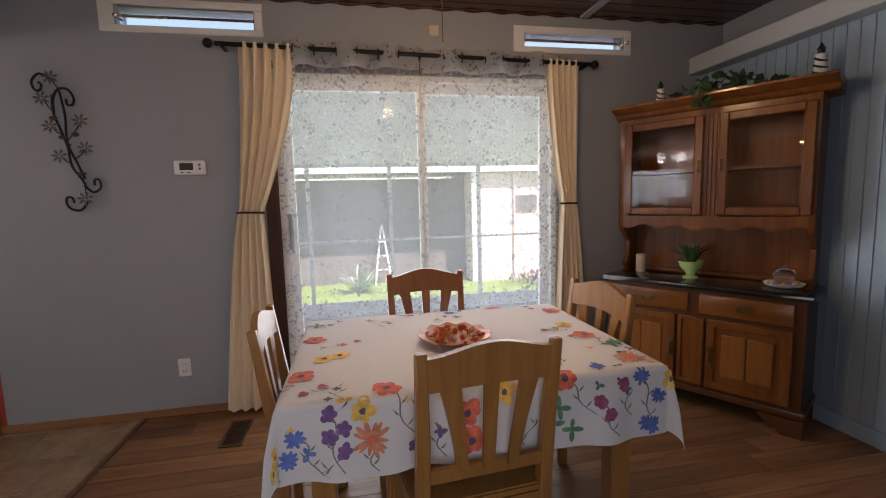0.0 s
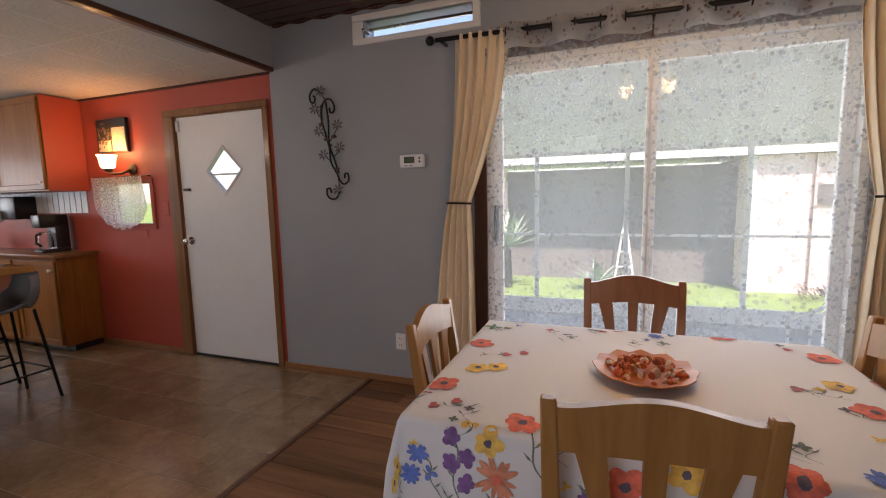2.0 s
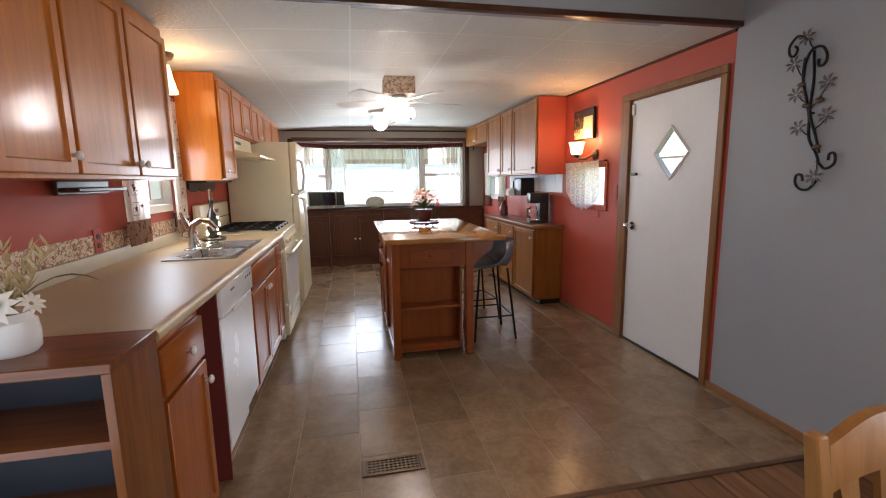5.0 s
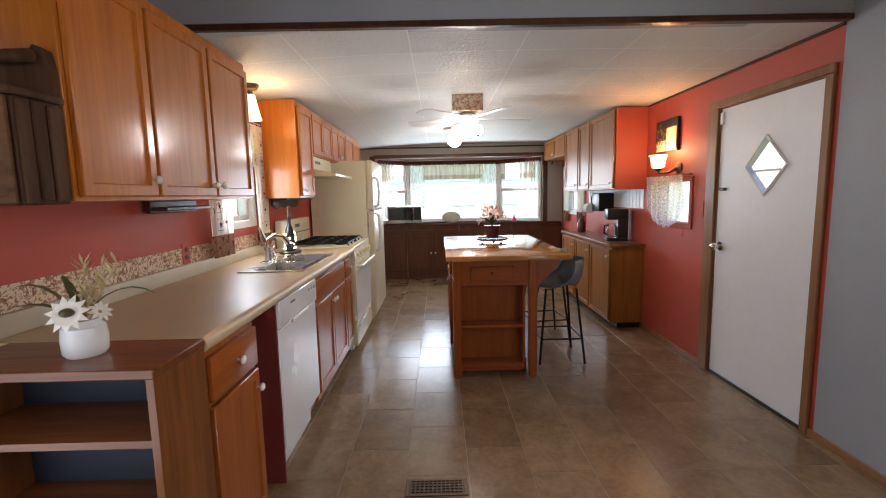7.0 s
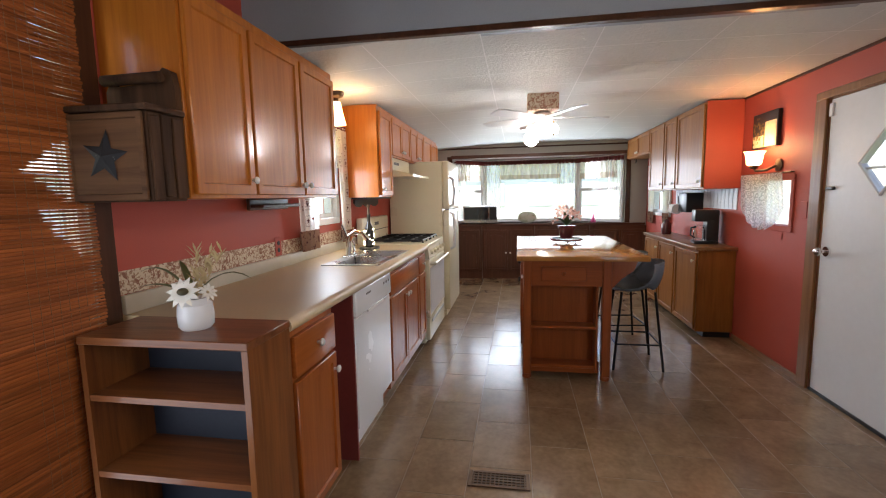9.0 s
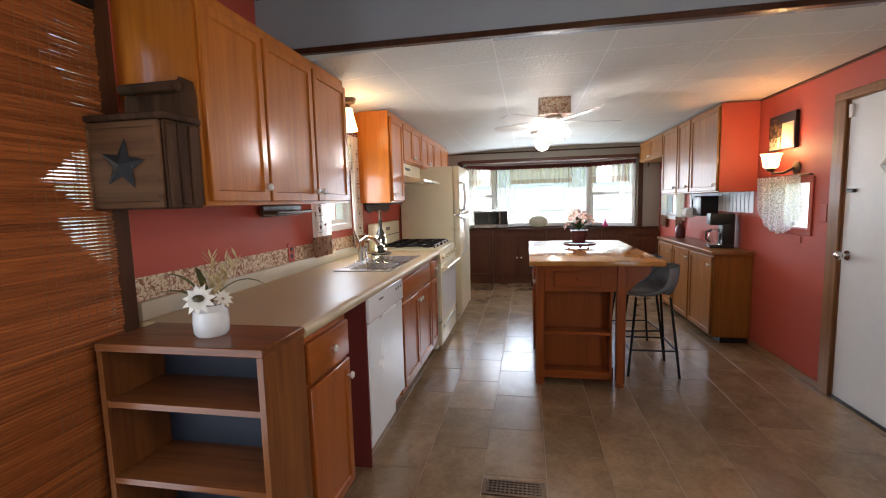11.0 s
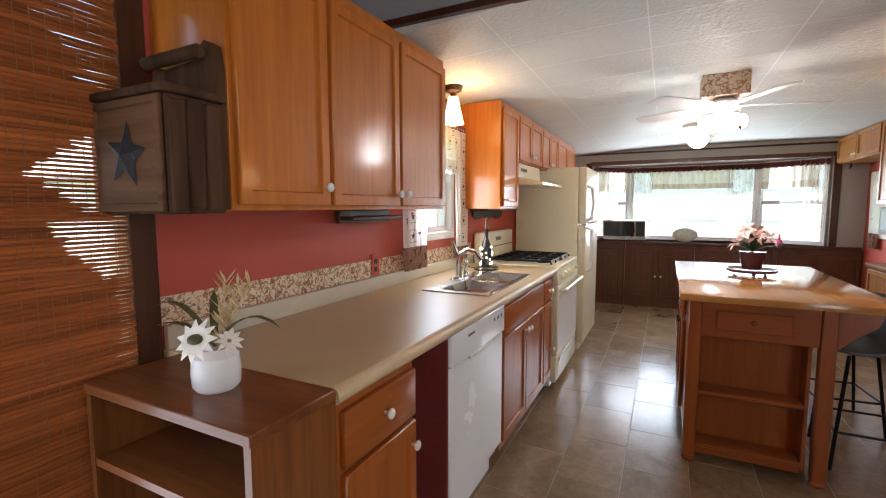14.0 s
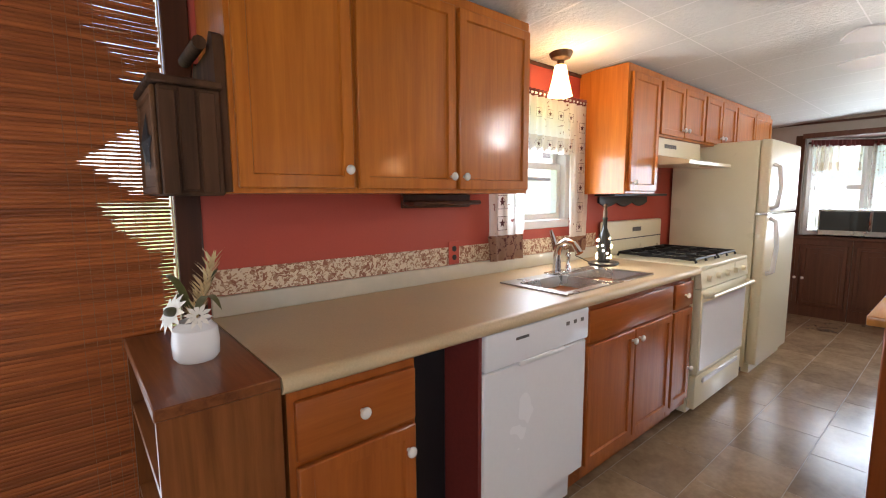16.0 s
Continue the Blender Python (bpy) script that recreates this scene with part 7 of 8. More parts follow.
for u, v, ru, rv in ((35, 3, 44, 10), (17, 18, 33, 28), (26, 38, 42, 44), (78, 34, 52, 48), (36, 60, 55, 66), (82, 54, 60, 62), (72, 92, 72, 82)):
    (fx2, _, fz), = art((u, v))
    part("flower", daisy(bmesh.new(), (fx2, AY - 0.012, fz), 0.044, 7, (0.1, -1, 0.15)), M["art_leaf"], t, "grey metal flower")
    part("twig", tube(bmesh.new(), art((u, v), ((u + ru) / 2, (v + rv) / 2 + 1), (ru, rv)), 0.003, 6), M["iron"], t)
for u, v in ((44, 46), (66, 44), (32, 32), (70, 73)):
    (fx2, _, fz), = art((u, v))
    part("leaf", ball(bmesh.new(), (fx2, AY - 0.006, fz), 0.022, 0.006, 0.012, 10, 6), M["bronze"], t)
part("wall_pin", B(AX - 0.004, AX + 0.004, AY, YN - 0.0005, 1.61, 1.62), M["iron"], t)

# door chime above the sliding door
t = thing("door_chime", "small beige alarm sensor above the curtain", "sensor")
part("body", B(0.60, 0.665, YN - 0.022, YN - 0.0005, 2.27, 2.335, bevel=0.006), M["cream_plastic"], t)

# hutch across the corner
t = thing("china_hutch", "maple china hutch with glass doors and black top", "hutch", at=(1.69, 2.541, 0), turn=-58)
HW, HD = 1.09, 0.385
body = part("base_body", B(0.03, HW - 0.03, 0.02, HD, 0.12, 0.714, bevel=0.003), M["maple_dark"], t)
part("base_moulding", B(0.015, HW - 0.015, 0.005, HD, 0.10, 0.14, bevel=0.008, seg=2), M["maple_dark"], t)
for xa, s in ((0.02, 1), (HW - 0.02, -1)):
    ol = [(xa, 0.0), (xa + s * 0.09, 0.0), (xa + s * 0.11, 0.03), (xa + s * 0.16, 0.05), (xa + s * 0.20, 0.095), (xa, 0.095)]
    part("bracket_foot", extrude_outline(bmesh.new(), ol, lambda u, v, q: (u, 0.01 + q, v), 0.03), M["maple_dark"], t)
    part("rear_foot", B(min(xa, xa + s * 0.06), max(xa, xa + s * 0.06), HD - 0.06, HD - 0.005, 0, 0.096), M["maple_dark"], t)
part("counter_slab", B(0.0, HW, -0.01, HD, 0.714, 0.746, bevel=0.008, seg=2), M["black_top"], t, "glossy black top")
for x0, x1 in ((0.06, 0.52), (0.579, 1.012)):
    f = part("drawer_front", B(x0, x1, 0.004, 0.021, 0.579, 0.692, bevel=0.006, seg=2), M["maple_x"], t)
    cx2 = (x0 + x1) / 2
    bm = extrude_outline(bmesh.new(), [(cx2 - 0.045, 0.637), (cx2 - 0.03, 0.654), (cx2 - 0.012, 0.647), (cx2, 0.662), (cx2 + 0.012, 0.647), (cx2 + 0.03, 0.654), (cx2 + 0.045, 0.637), (cx2 + 0.022, 0.62), (cx2, 0.625), (cx2 - 0.022, 0.62)], lambda u, v, q: (u, 0.001 + q, v), 0.003)
    tube(bm, [(cx2 - 0.03, 0.001, 0.637), (cx2 - 0.026, -0.014, 0.624), (cx2, -0.018, 0.616), (cx2 + 0.026, -0.014, 0.624), (cx2 + 0.03, 0.001, 0.637)], 0.004, 6)
    part("bail_pull", bm, M["brass"], f, "aged brass bail pull")
for x0, x1, hx in ((0.06, 0.455, 0.435), (0.622, 1.012, 0.642)):
    bm = front_panel(x0, x1, 0.157, 0.555, 0.02, rail=0.055, raised=False)
    f = part("door", bm, M["maple"], t)
    xm2 = (x0 + x1) / 2
    for pa, pb in ((x0 + 0.075, xm2 - 0.002), (xm2 + 0.002, x1 - 0.075)):
        part("raised_panel", B(pa, pb, 0.002, 0.010, 0.235, 0.478, bevel=0.005), M["maple_light"], f)
    bm = tube(bmesh.new(), [(hx, 0.0, 0.31), (hx, -0.016, 0.325), (hx, -0.016, 0.365), (hx, 0.0, 0.38)], 0.004, 6)
    box(bm, hx - 0.009, hx + 0.009, -0.004, -0.0005, 0.29, 0.40)
    part("pull", bm, M["brass"], f)
part("centre_panel", front_panel(0.468, 0.609, 0.157, 0.555, 0.02, rail=0.03), M["maple"], t)
# upper part
UY = 0.135
part("back_board", B(0.06, HW - 0.06, HD - 0.02, HD - 0.004, 0.746, 1.735), M["maple"], t)
bm = bmesh.new()
for k in range(1, 8):
    box(bm, 0.06 + k * 0.123 - 0.002, 0.06 + k * 0.123 + 0.002, HD - 0.022, HD - 0.0205, 0.80, 1.05)
part("board_joints", bm, M["maple_dark"], t)
part("shelf_lip", B(0.08, HW - 0.08, HD - 0.045, HD - 0.021, 0.746, 0.775, bevel=0.004), M["maple"], t)
for xa, xb in ((0.04, 0.065), (HW - 0.065, HW - 0.04)):
    ol = [(HD, 0.746), (UY + 0.05, 0.746), (UY + 0.09, 0.76), (UY + 0.06, 0.80), (UY + 0.10, 0.86), (UY + 0.11, 0.95), (UY + 0.03, 1.02), (UY, 1.06), (UY, 1.735), (HD, 1.735)]
    part("side", extrude_outline(bmesh.new(), ol, lambda u, v, q, xa=xa: (xa + q, u, v), xb - xa), M["maple"], t)
for z in (1.10, 1.385, 1.712):
    part("shelf", B(0.065, HW - 0.065, UY + 0.02, HD - 0.02, z, z + 0.02), M["maple"], t)
ol = [(0.065, 1.125), (0.065, 1.055)]
for i in range(1, 60):
    u = i / 60
    ol.append((0.065 + 0.97 * u, 1.045 + 0.028 * (math.sin(u * math.pi * 5 - 0.6) ** 2) - (0.012 if 0.42 < u < 0.58 else 0)))
ol += [(HW - 0.065, 1.055), (HW - 0.065, 1.125)]
part("scalloped_apron", extrude_outline(bmesh.new(), ol, lambda u, v, q: (u, UY + q, v), 0.018), M["maple"], t)
bm = bmesh.new()
box(bm, 0.065, HW - 0.065, UY, UY + 0.02, 1.70, 1.736)
for xa, xb in ((0.065, 0.10), (0.535, 0.615), (HW - 0.11, HW - 0.065)):
    box(bm, xa, xb, UY, UY + 0.02, 1.125, 1.70)
for k in range(3):
    box(bm, 0.546 + k * 0.022, 0.558 + k * 0.022, UY - 0.006, UY, 1.13, 1.70, bevel=0.002)
part("face_frame", bm, M["maple"], t)
for x0, x1, hx in ((0.083, 0.535, 0.518), (0.615, 1.036, 0.632)):
    bm = bmesh.new()
    for a in ((x0, x0 + 0.045, 1.135, 1.70), (x1 - 0.045, x1, 1.135, 1.70), (x0 + 0.045, x1 - 0.045, 1.655, 1.70), (x0 + 0.045, x1 - 0.045, 1.135, 1.18)):
        box(bm, a[0], a[1], UY - 0.022, UY - 0.002, a[2], a[3], bevel=0.005)
    f = part("glass_door", bm, M["maple"], t)
    g = part("pane", B(x0 + 0.04, x1 - 0.04, UY - 0.012, UY - 0.008, 1.175, 1.66), M["pane"], f)
    bm = tube(bmesh.new(), [(hx, UY - 0.024, 1.38), (hx, UY - 0.042, 1.395), (hx, UY - 0.042, 1.43), (hx, UY - 0.024, 1.445)], 0.004, 6)
    part("pull", bm, M["brass"], f)
crown = [(UY, 1.735), (UY - 0.02, 1.745), (UY - 0.03, 1.765), (UY - 0.07, 1.78), (UY - 0.09, 1.798), (UY - 0.09, 1.81), (HD, 1.81), (HD, 1.735)]
part("crown", extrude_outline(bmesh.new(), crown, lambda u, v, q: (0.02 + q, u, v), HW + 0.005), M["maple"], t)
hm = pose(1.69, 2.541, 0, 0, 0, -58)


def on_hutch(x, y, z):
    return tuple(hm @ Vector((x, y, z)))


t = thing("candle", "ivory pillar candle with a relief band", "candle", at=on_hutch(0.145, 0.24, 0.7465))
part("wax", lathe(bmesh.new(), (0, 0, 0), [(0.028, 0), (0.031, 0.005), (0.03, 0.05), (0.033, 0.06), (0.03, 0.07), (0.031, 0.115), (0.026, 0.12), (0.01, 0.116)], 20), M["wax"], t)
part("wick", cyl(bmesh.new(), (0, 0, 0.122), 0.0015, 0.0015, 0.012), M["black"], t)
t = thing("green_bowl_plant", "ferny plant in a pale green ceramic footed bowl", "plant", at=on_hutch(0.47, 0.19, 0.7465))
part("bowl", lathe(bmesh.new(), (0, 0, 0), [(0.045, 0), (0.045, 0.008), (0.022, 0.02), (0.03, 0.035), (0.062, 0.07), (0.072, 0.105), (0.068, 0.106), (0.05, 0.075)], 26), M["ceramic_green"], t)
rnd = random.Random(8)
for k in range(34):
    a, r = rnd.uniform(0, 6.28), rnd.uniform(0.04, 0.14)
    part("leaf", blade(bmesh.new(), (0.02 * math.cos(a), 0.02 * math.sin(a), 0.09), (r * math.cos(a), r * math.sin(a), 0.13 + 0.09 * rnd.random() - 0.3 * max(0, r - 0.1)), 0.022, 0.035), M["leaf"], t)
t = thing("tea_set", "small glass teapot on a shell-like dish", "teapot", at=on_hutch(0.93, 0.19, 0.7465))
part("dish", lathe(bmesh.new(), (0, 0, 0), [(0.05, 0), (0.085, 0.012), (0.095, 0.024), (0.08, 0.016), (0.045, 0.006)], 22), M["ceramic"], t)
part("pot", lathe(bmesh.new(), (0, 0, 0.02), [(0.03, 0), (0.045, 0.02), (0.048, 0.045), (0.035, 0.07), (0.03, 0.078), (0.012, 0.085), (0.010, 0.10)], 20), M["clear"], t)
part("spout", tube(bmesh.new(), [(0.04, 0, 0.06), (0.065, 0, 0.075), (0.075, 0, 0.095)], [0.011, 0.008, 0.006], 8), M["clear"], t)
bm = bmesh.new()
for k in range(14):
    a, r = rnd.uniform(0, 6.28), rnd.uniform(0.05, 0.085)
    ball(bm, (r * math.cos(a), r * math.sin(a), 0.025), 0.012, 0.009, 0.008, 8, 6)
part("shells", bm, M["straw"], t)
for (hx, hy, sc, lab) in ((0.24, 0.25, 1.0, "small black and white model lighthouse"), (1.02, 0.22, 1.15, "black and white striped model lighthouse")):
    t = thing("model_lighthouse", lab, "ornament", at=on_hutch(hx, hy, 1.8105))
    h = 0.15 * sc
    part("tower", lathe(bmesh.new(), (0, 0, 0), [(0.033 * sc, 0), (0.033 * sc, 0.012), (0.028 * sc, 0.016), (0.019 * sc, h * 0.66), (0.024 * sc, h * 0.67), (0.024 * sc, h * 0.70)], 18), M["ceramic"], t)
    part("lantern", lathe(bmesh.new(), (0, 0, h * 0.70), [(0.014 * sc, 0), (0.014 * sc, h * 0.14), (0.018 * sc, h * 0.145), (0.008 * sc, h * 0.25), (0.003, h * 0.33)], 14), M["black"], t, "black lantern top")
    for k in range(3):
        z = h * (0.18 + 0.19 * k)
        r = 0.0275 * sc - 0.009 * sc * (z / (h * 0.66))
        part("stripe", tube(bmesh.new(), [(r * math.cos(a), r * math.sin(a), z + 0.012 * math.sin(a)) for a in np.linspace(0, 2 * math.pi, 19)], 0.0055 * sc, 6), M["black"], t, "black stripe")
t = thing("ivy_garland", "trailing dark green silk ivy on the hutch top", "plant", at=on_hutch(0.60, 0.20, 1.8105), turn=-57.6)
rnd = random.Random(13)
part("vine", tube(bmesh.new(), [(-0.26, 0.02, 0.012), (-0.12, -0.03, 0.05), (0, 0, 0.03), (0.12, -0.03, 0.06), (0.26, 0.03, 0.012)], 0.005, 6), M["leaf_dry"], t)
part("vine", tube(bmesh.new(), [(-0.04, -0.03, 0.02), (-0.05, -0.17, 0.03), (-0.05, -0.185, -0.02), (-0.05, -0.19, -0.07)], 0.004, 6), M["leaf_dry"], t)
for k in range(80):
    u = rnd.gauss(0.0, 0.13)
    b = Vector((u, rnd.uniform(-0.08, 0.06), 0.02 + 0.10 * rnd.random() * math.exp(-(u / 0.2) ** 2)))
    if k % 6 == 0:
        b = Vector((-0.05 + rnd.uniform(-0.04, 0.04), -0.185, rnd.uniform(-0.09, 0.03)))
    a = rnd.uniform(0, 6.28)
    bm = bmesh.new()
    r = rnd.uniform(0.02, 0.034)
    ol = [(0, -r), (r * 0.8, -r * 0.5), (r * 0.55, 0), (r * 0.7, r * 0.5), (0.0, r * 1.2), (-r * 0.7, r * 0.5), (-r * 0.55, 0), (-r * 0.8, -r * 0.5)]
    mtx = Matrix.LocRotScale(b, Euler((rnd.uniform(-0.9, 0.9) + 0.7, rnd.uniform(-0.8, 0.8), a)), None)
    c2 = bm.verts.new(mtx @ Vector((0, 0, 0.006)))
    ring = [bm.verts.new(mtx @ Vector((p, q, 0))) for p, q in ol]
    for i in range(8):
        bm.faces.new((c2, ring[i], ring[(i + 1) % 8]))
    part("leaf", bm, M["leaf"], t)

# lamp above the table
t = thing("dining_lamp", "ceiling lamp with two lit glass shades and pull chain", "lamp", at=(0.60, 1.50, 0))
part("canopy", lathe(bmesh.new(), (0, 0, 2.37), [(0.03, 0), (0.07, 0.02), (0.08, 0.07)], 22), M["bronze"], t)
part("stem", cyl(bmesh.new(), (0, 0, 2.31), 0.012, 0.012, 0.14), M["bronze"], t)
for s in (-1, 1):
    part("arm", tube(bmesh.new(), [(0, 0, 2.27), (s * 0.08, s * 0.04, 2.25), (s * 0.14, s * 0.07, 2.22)], 0.008, 8), M["bronze"], t)
    sh = part("shade", lathe(bmesh.new(), (s * 0.15, s * 0.075, 2.10), [(0.06, 0), (0.055, 0.03), (0.035, 0.08), (0.02, 0.11)], 20), M["lampglass"], t, "lit frosted glass shade")
t2 = thing("pull_chain", "long beaded brass pull chain from the ceiling", "pull chain", at=(0.545, 2.03, 0))
part("chain", tube(bmesh.new(), [(0, 0, DCEIL), (0, 0, 1.995)], 0.0022, 6), M["brass"], t2)
bm = bmesh.new()
for k in range(36):
    ball(bm, (0, 0, 2.0 + k * 0.012), 0.0034, 0.0034, 0.0034, 6, 5)
part("beads", bm, M["brass"], t2)

# bamboo blind
t = thing("bamboo_blind", "woven bamboo blind let down over the glazed door", "blind")
part("head_rail", B(-0.868, 0.46, -0.622, -0.582, 1.99, 2.07, bevel=0.004), M["iron"], t, "black metal head rail")
rnd = random.Random(17)


def light_leak(z):
    """How far slats are thinned in from the blind's west edge at height z to let bright spots through, and how thin."""
    if 1.60 < z < 1.93:
        return 0.05 + 0.13 * (1 - abs(z - 1.84) / 0.24) ** 1.5, 0.93
    if 1.355 < z < 1.60:
        return 0.05 + 0.14 * (1 - abs(z - 1.44) / 0.12 if abs(z - 1.44) < 0.12 else 0), 0.68
    if 1.17 < z < 1.325:
        return 0.05 + 0.13 * (z - 1.17) / 0.155, 0.72
    return 0.03, 0.85


PITCH = 0.0118
z, k = 2.028, 0
while z > 0.03:
    deep, thin = light_leak(z)
    deep = max(0.0, deep + rnd.uniform(-0.025, 0.025)) if deep > 0 else 0.0
    xe = -0.692 + rnd.uniform(-0.004, 0.004)
    xs = sorted({xe, -0.45, -0.2, 0.05, 0.3, 0.5, 0.655} | ({xe + deep * 0.5, xe + deep, xe + deep + 0.012} if deep > 0.012 else set()))
    bm = bmesh.new()
    rings = []
    for x in xs:
        hk = PITCH * 1.12 * rnd.uniform(0.98, 1.03)
        # slat narrowed here so that outdoor light shows between
        if deep > 0.012 and x < xe + deep + 0.006:
            hk *= thin * 0.9 * rnd.uniform(0.9, 1.1)
        dz, dy = rnd.uniform(-0.0005, 0.0005), rnd.uniform(-0.0008, 0.0008)
        rings.append([bm.verts.new((x, dy + a * 0.0022, dz + b * hk / 2)) for a, b in ((-1.2, -1.0), (0.6, -0.84), (1.5, -0.3), (1.5, 0.3), (0.6, 0.84), (-1.2, 1.0))])
    for ra, rb in zip(rings, rings[1:]):
        for i in range(6):
            bm.faces.new((ra[i], ra[(i + 1) % 6], rb[(i + 1) % 6], rb[i]))
    bm.faces.new(rings[0][::-1])
    bm.faces.new(rings[-1])
    ob = part("slat", bm, M["bamboo"], t, smooth=20)
    ob.location = (-0.178, -0.604 + 0.0012 * (k % 2), z)
    z -= PITCH
    k += 1
for i in range(8):
    part("cord", B(-0.836 + 0.029 * i, -0.8344 + 0.029 * i, -0.6005, -0.5995, z, 2.035), M["bamboo_cord"], t)
for x in [(-0.80 + 0.155 * i) for i in range(9)]:
    bm = bmesh.new()
    box(bm, x - 0.001, x + 0.001, -0.6085, -0.6075, z, 2.035)
    part("cord", bm, M["bamboo_cord"], t)

# ---- outdoors ----
setting("ground", B(-400, 400, -400, 400, -0.60, -0.5), M["grass"], "mown green lawn", "ground")
t = thing("porch", "white screened porch with posts and flat roof", "porch")
bm = extrude_outline(bmesh.new(), [(2.875, 2.13), (5.32, 1.665), (5.32, 1.73), (2.875, 2.19)], lambda u, v, q: (-1.15 + q, u, v), 5.15)
part("roof", bm, M["roof_panel"], t, "pale translucent roof panels")
part("slab", B(-1.15, 4.0, 2.875, 5.30, -0.5, -0.08), M["concrete"], t)
part("beam", B(-1.15, 4.0, 5.18, 5.24, 1.66, 1.69), M["porch_white"], t)
for x in (-1.12, -0.42, 0.51, 1.595, 2.75, 3.9):
    part("post", B(x - 0.022, x + 0.022, 5.18, 5.225, -0.08, 1.66), M["porch_white"], t)
part("mid_rail", B(-1.15, 4.0, 5.185, 5.22, 0.79, 0.815), M["porch_white"], t)
part("knee_wall", B(-1.15, 4.0, 5.185, 5.22, -0.08, 0.08), M["porch_white"], t)
t = thing("stair_rail", "white metal stair rail on the porch", "rail")
part("handrail", tube(bmesh.new(), [(1.72, 4.45, 0.16), (2.25, 4.45, 0.47), (2.6, 4.45, 0.62)], 0.018, 8), M["porch_white"], t)
for k in range(6):
    x = 1.74 + k * 0.15
    part("baluster", tube(bmesh.new(), [(x, 4.45, -0.08), (x, 4.45, 0.16 + (x - 1.72) * 0.58)], 0.010, 6), M["porch_white"], t)
t = thing("neighbour_house", "grey-brown sided house with pink end", "house")
part("wall", B(-1.7, 2.5, 9.6, 12.0, -0.5, 1.72), M["dark_siding"], t)
wl = part("end_wall", B(2.5, 9.0, 9.0, 13.0, -0.5, 1.80), M["pink_wall"], t, "pale pink stucco wall")
part("side_wall", B(-2.4, -1.701, 9.4, 12.0, -0.5, 1.74), M["pink_wall"], t, "pale pink stucco wall")
part("window", B(3.46, 3.95, 8.97, 9.001, 0.98, 1.31), M["dark_siding"], wl, "small grey window")
part("corner_board", B(2.50, 2.62, 8.96, 8.999, -0.5, 1.80), M["porch_white"], wl)
part("downpipe", B(3.42, 3.45, 8.95, 8.99, -0.5, 1.80), M["pink_wall"], wl)
part("fascia", B(-2.5, 9.0, 8.85, 8.95, 1.81, 1.93), M["porch_white"], t)
part("roof", B(-2.6, 9.2, 8.85, 13.2, 1.93, 2.0), M["porch_white"], t)
t = thing("stepladder", "white stepladder against the grey house", "ladder")
for xa, xb, ya in ((0.45, 0.62, 9.3), (0.80, 0.64, 9.3)):
    part("leg", tube(bmesh.new(), [(xa, ya, -0.5), (xb, ya + 0.15, 0.75)], 0.02, 6), M["porch_white"], t)
for z in (-0.2, 0.1, 0.4):
    part("rung", tube(bmesh.new(), [(0.45 + 0.13 * (z + 0.5), 9.36, z), (0.80 - 0.12 * (z + 0.5), 9.36, z)], 0.015, 6), M["porch_white"], t)
for cx2, cy2, r, n2, nm, lab in ((0.13, 8.6, 0.55, 34, "agave_plant", "spiky pale green agave in the lawn"), (-1.45, 8.4, 0.8, 44, "yucca_plant", "tall yucca with pale spiky leaves")):
    t = thing(nm, lab, "plant", at=(cx2, cy2, -0.5))
    rnd = random.Random(n2)
    for k in range(n2):
        a, e = rnd.uniform(0, 6.28), rnd.uniform(0.15, 1.25)
        zb = 0.05 if nm == "agave_plant" else 0.75
        part("leaf", blade(bmesh.new(), (0, 0, zb), (r * math.cos(a) * math.cos(e), r * math.sin(a) * math.cos(e), zb + r * math.sin(e)), 0.07, 0.03), M["agave"], t)
    if nm != "agave_plant":
        part("trunk", cyl(bmesh.new(), (0, 0, 0.4), 0.09, 0.06, 0.8), M["leaf_dry"], t)
t = thing("flower_bed", "mound of dark flowers by the pink wall", "plant", at=(3.7, 8.5, -0.5))
bm = bmesh.new()
rnd = random.Random(31)
for k in range(160):
    a, r = rnd.uniform(0, 6.28), 0.45 * math.sqrt(rnd.random())
    b = Vector((r * 1.3 * math.cos(a), r * math.sin(a) * 0.6, 0.02 + 0.22 * rnd.random() * (1 - r)))
    blade(bm, b, b + Vector((0.06 * math.cos(a), 0.06 * math.sin(a), 0.07)), 0.04, 0.01, 2)
part("leaves", bm, M["berry_leaf"], t)
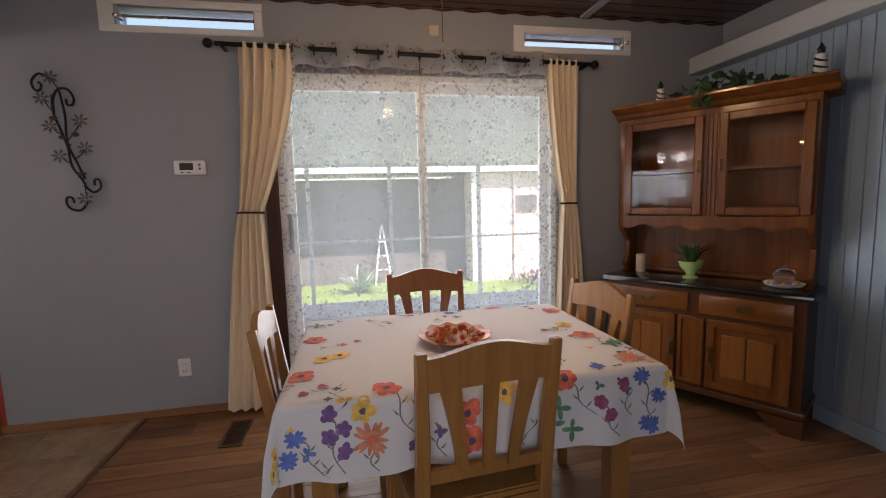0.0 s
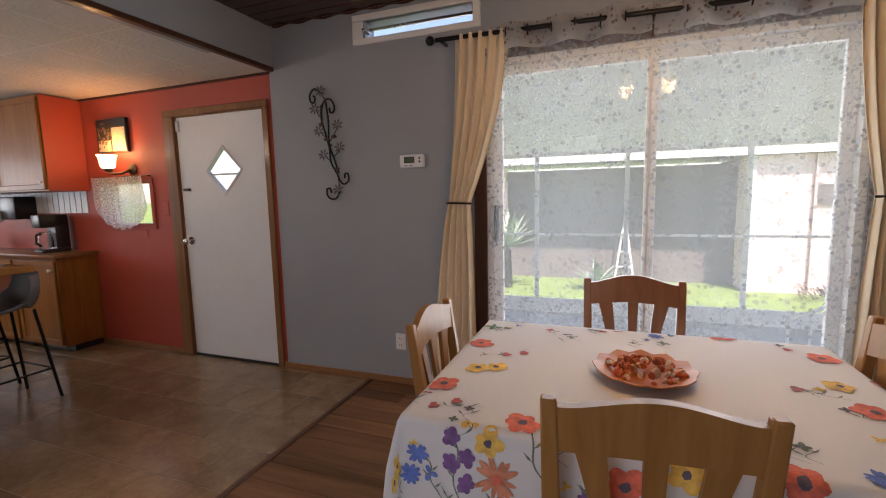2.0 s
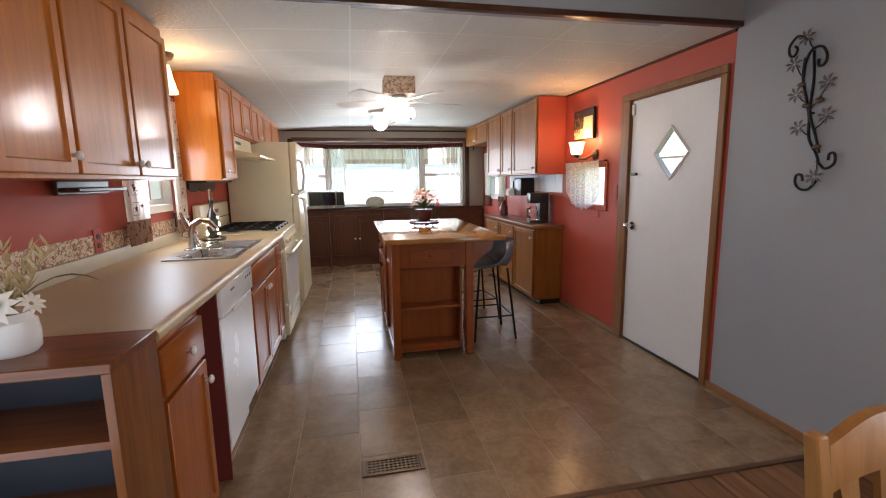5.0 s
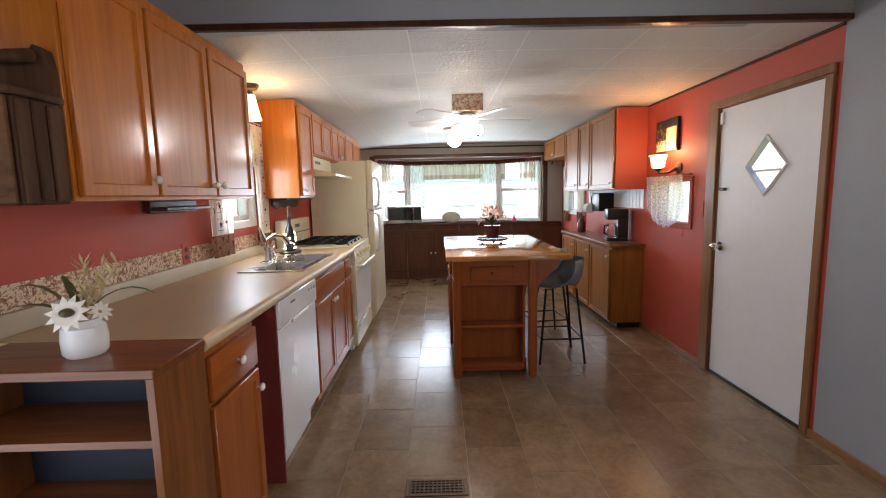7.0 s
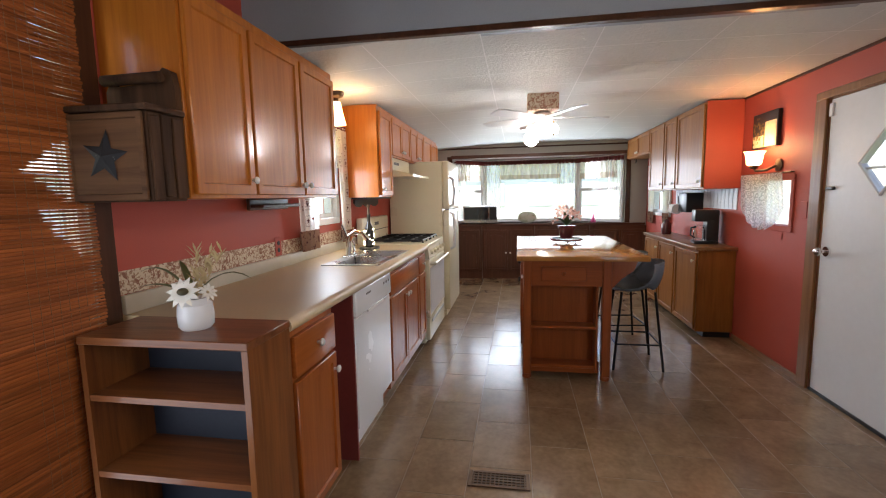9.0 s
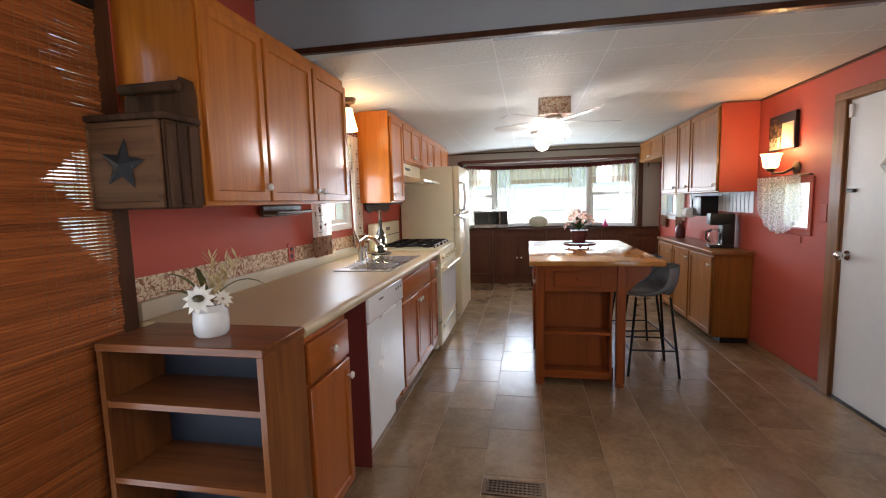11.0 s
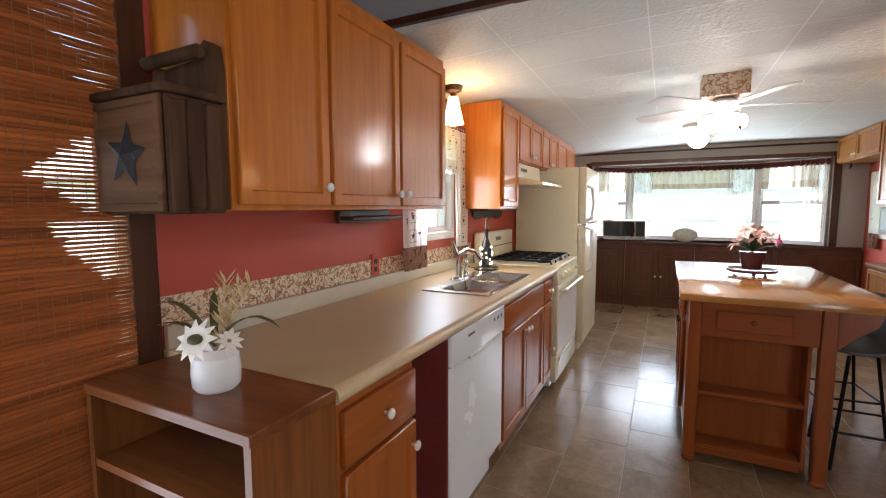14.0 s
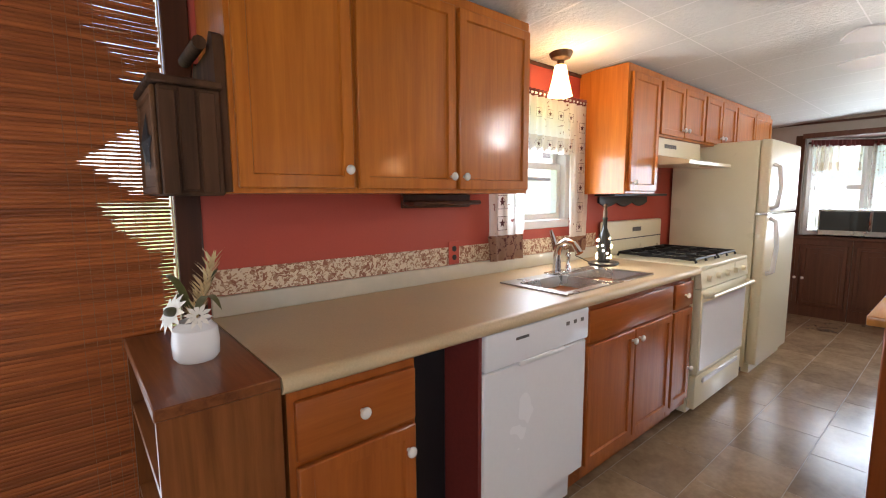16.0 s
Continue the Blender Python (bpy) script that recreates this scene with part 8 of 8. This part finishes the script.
# west neighbour seen through the bay
t = thing("white_house", "white sided house beyond the bay window", "house")
wl = part("wall", B(-16.5, -13.0, -8, 9, -0.5, 2.6), M["porch_white"], t)
part("roof", B(-16.7, -12.7, -8.3, 9.3, 2.6, 2.8), M["dark_siding"], t)
for y in (-0.3, 1.1, 2.4):
    part("window", B(-13.02, -12.98, y, y + 0.7, 1.05, 1.75), M["sky_glass"], wl, "blue-grey window")
t = thing("pale_garage", "pale sided garage beyond the sink window", "house")
part("wall", B(-16, -5, -11, -9, -0.5, 1.9), M["porch_white"], t)
part("roof", B(-16.2, -4.8, -11.2, -8.8, 1.9, 2.0), M["dark_siding"], t)
# ---- floor pieces ----
TW, TL = 0.305, 0.457
def tile_mesh(w, l, h, material, name):
    bm = bmesh.new()
    box(bm, -w / 2, w / 2, -l / 2, l / 2, -h, 0, bevel=0.0)
    top = [e for e in bm.edges if all(v.co.z > -0.0001 for v in e.verts)]
    bmesh.ops.bevel(bm, geom=top, offset=0.0007, segments=1, affect="EDGES")
    return mesh_of(name, bm, material)


cache = {}
y = -0.66
col = 0
while y < YN:
    y1 = min(y + TW, YN)
    x = -1.205 + (TL * 0.5 if col % 2 else 0)
    while x > -6.84:
        xa, xb = max(x - TL, -6.85), min(x, -1.205)
        if xb - xa > 0.03:
            key = (round(xb - xa, 3), round(y1 - y, 3))
            if key not in cache:
                cache[key] = tile_mesh(key[0] - 0.003, key[1] - 0.003, 0.006, M["tile"], "tile")
            ob = new("tile", cache[key])
            ob.parent = floor
            ob.location = ((xa + xb) / 2, (y + y1) / 2, 0)
        x -= TL
    y += TW
    col += 1
PW = 0.125
rnd = random.Random(2)
y = YS
cache = {}
while y < YN:
    y1 = min(y + PW, YN)
    x = -1.175 - rnd.uniform(0, 1.0)
    while x < XE:
        xb = min(x + 1.21, XE)
        xa = max(x, -1.175)
        if xb - xa > 0.03:
            key = (round(xb - xa, 2), round(y1 - y, 3))
            if key not in cache:
                cache[key] = tile_mesh(key[0] - 0.002, key[1] - 0.0016, 0.007, M["plank"], "plank")
            ob = new("plank", cache[key])
            ob.parent = floor2
            ob.location = ((xa + xb) / 2, (y + y1) / 2, 0)
        x += 1.21
    y += PW
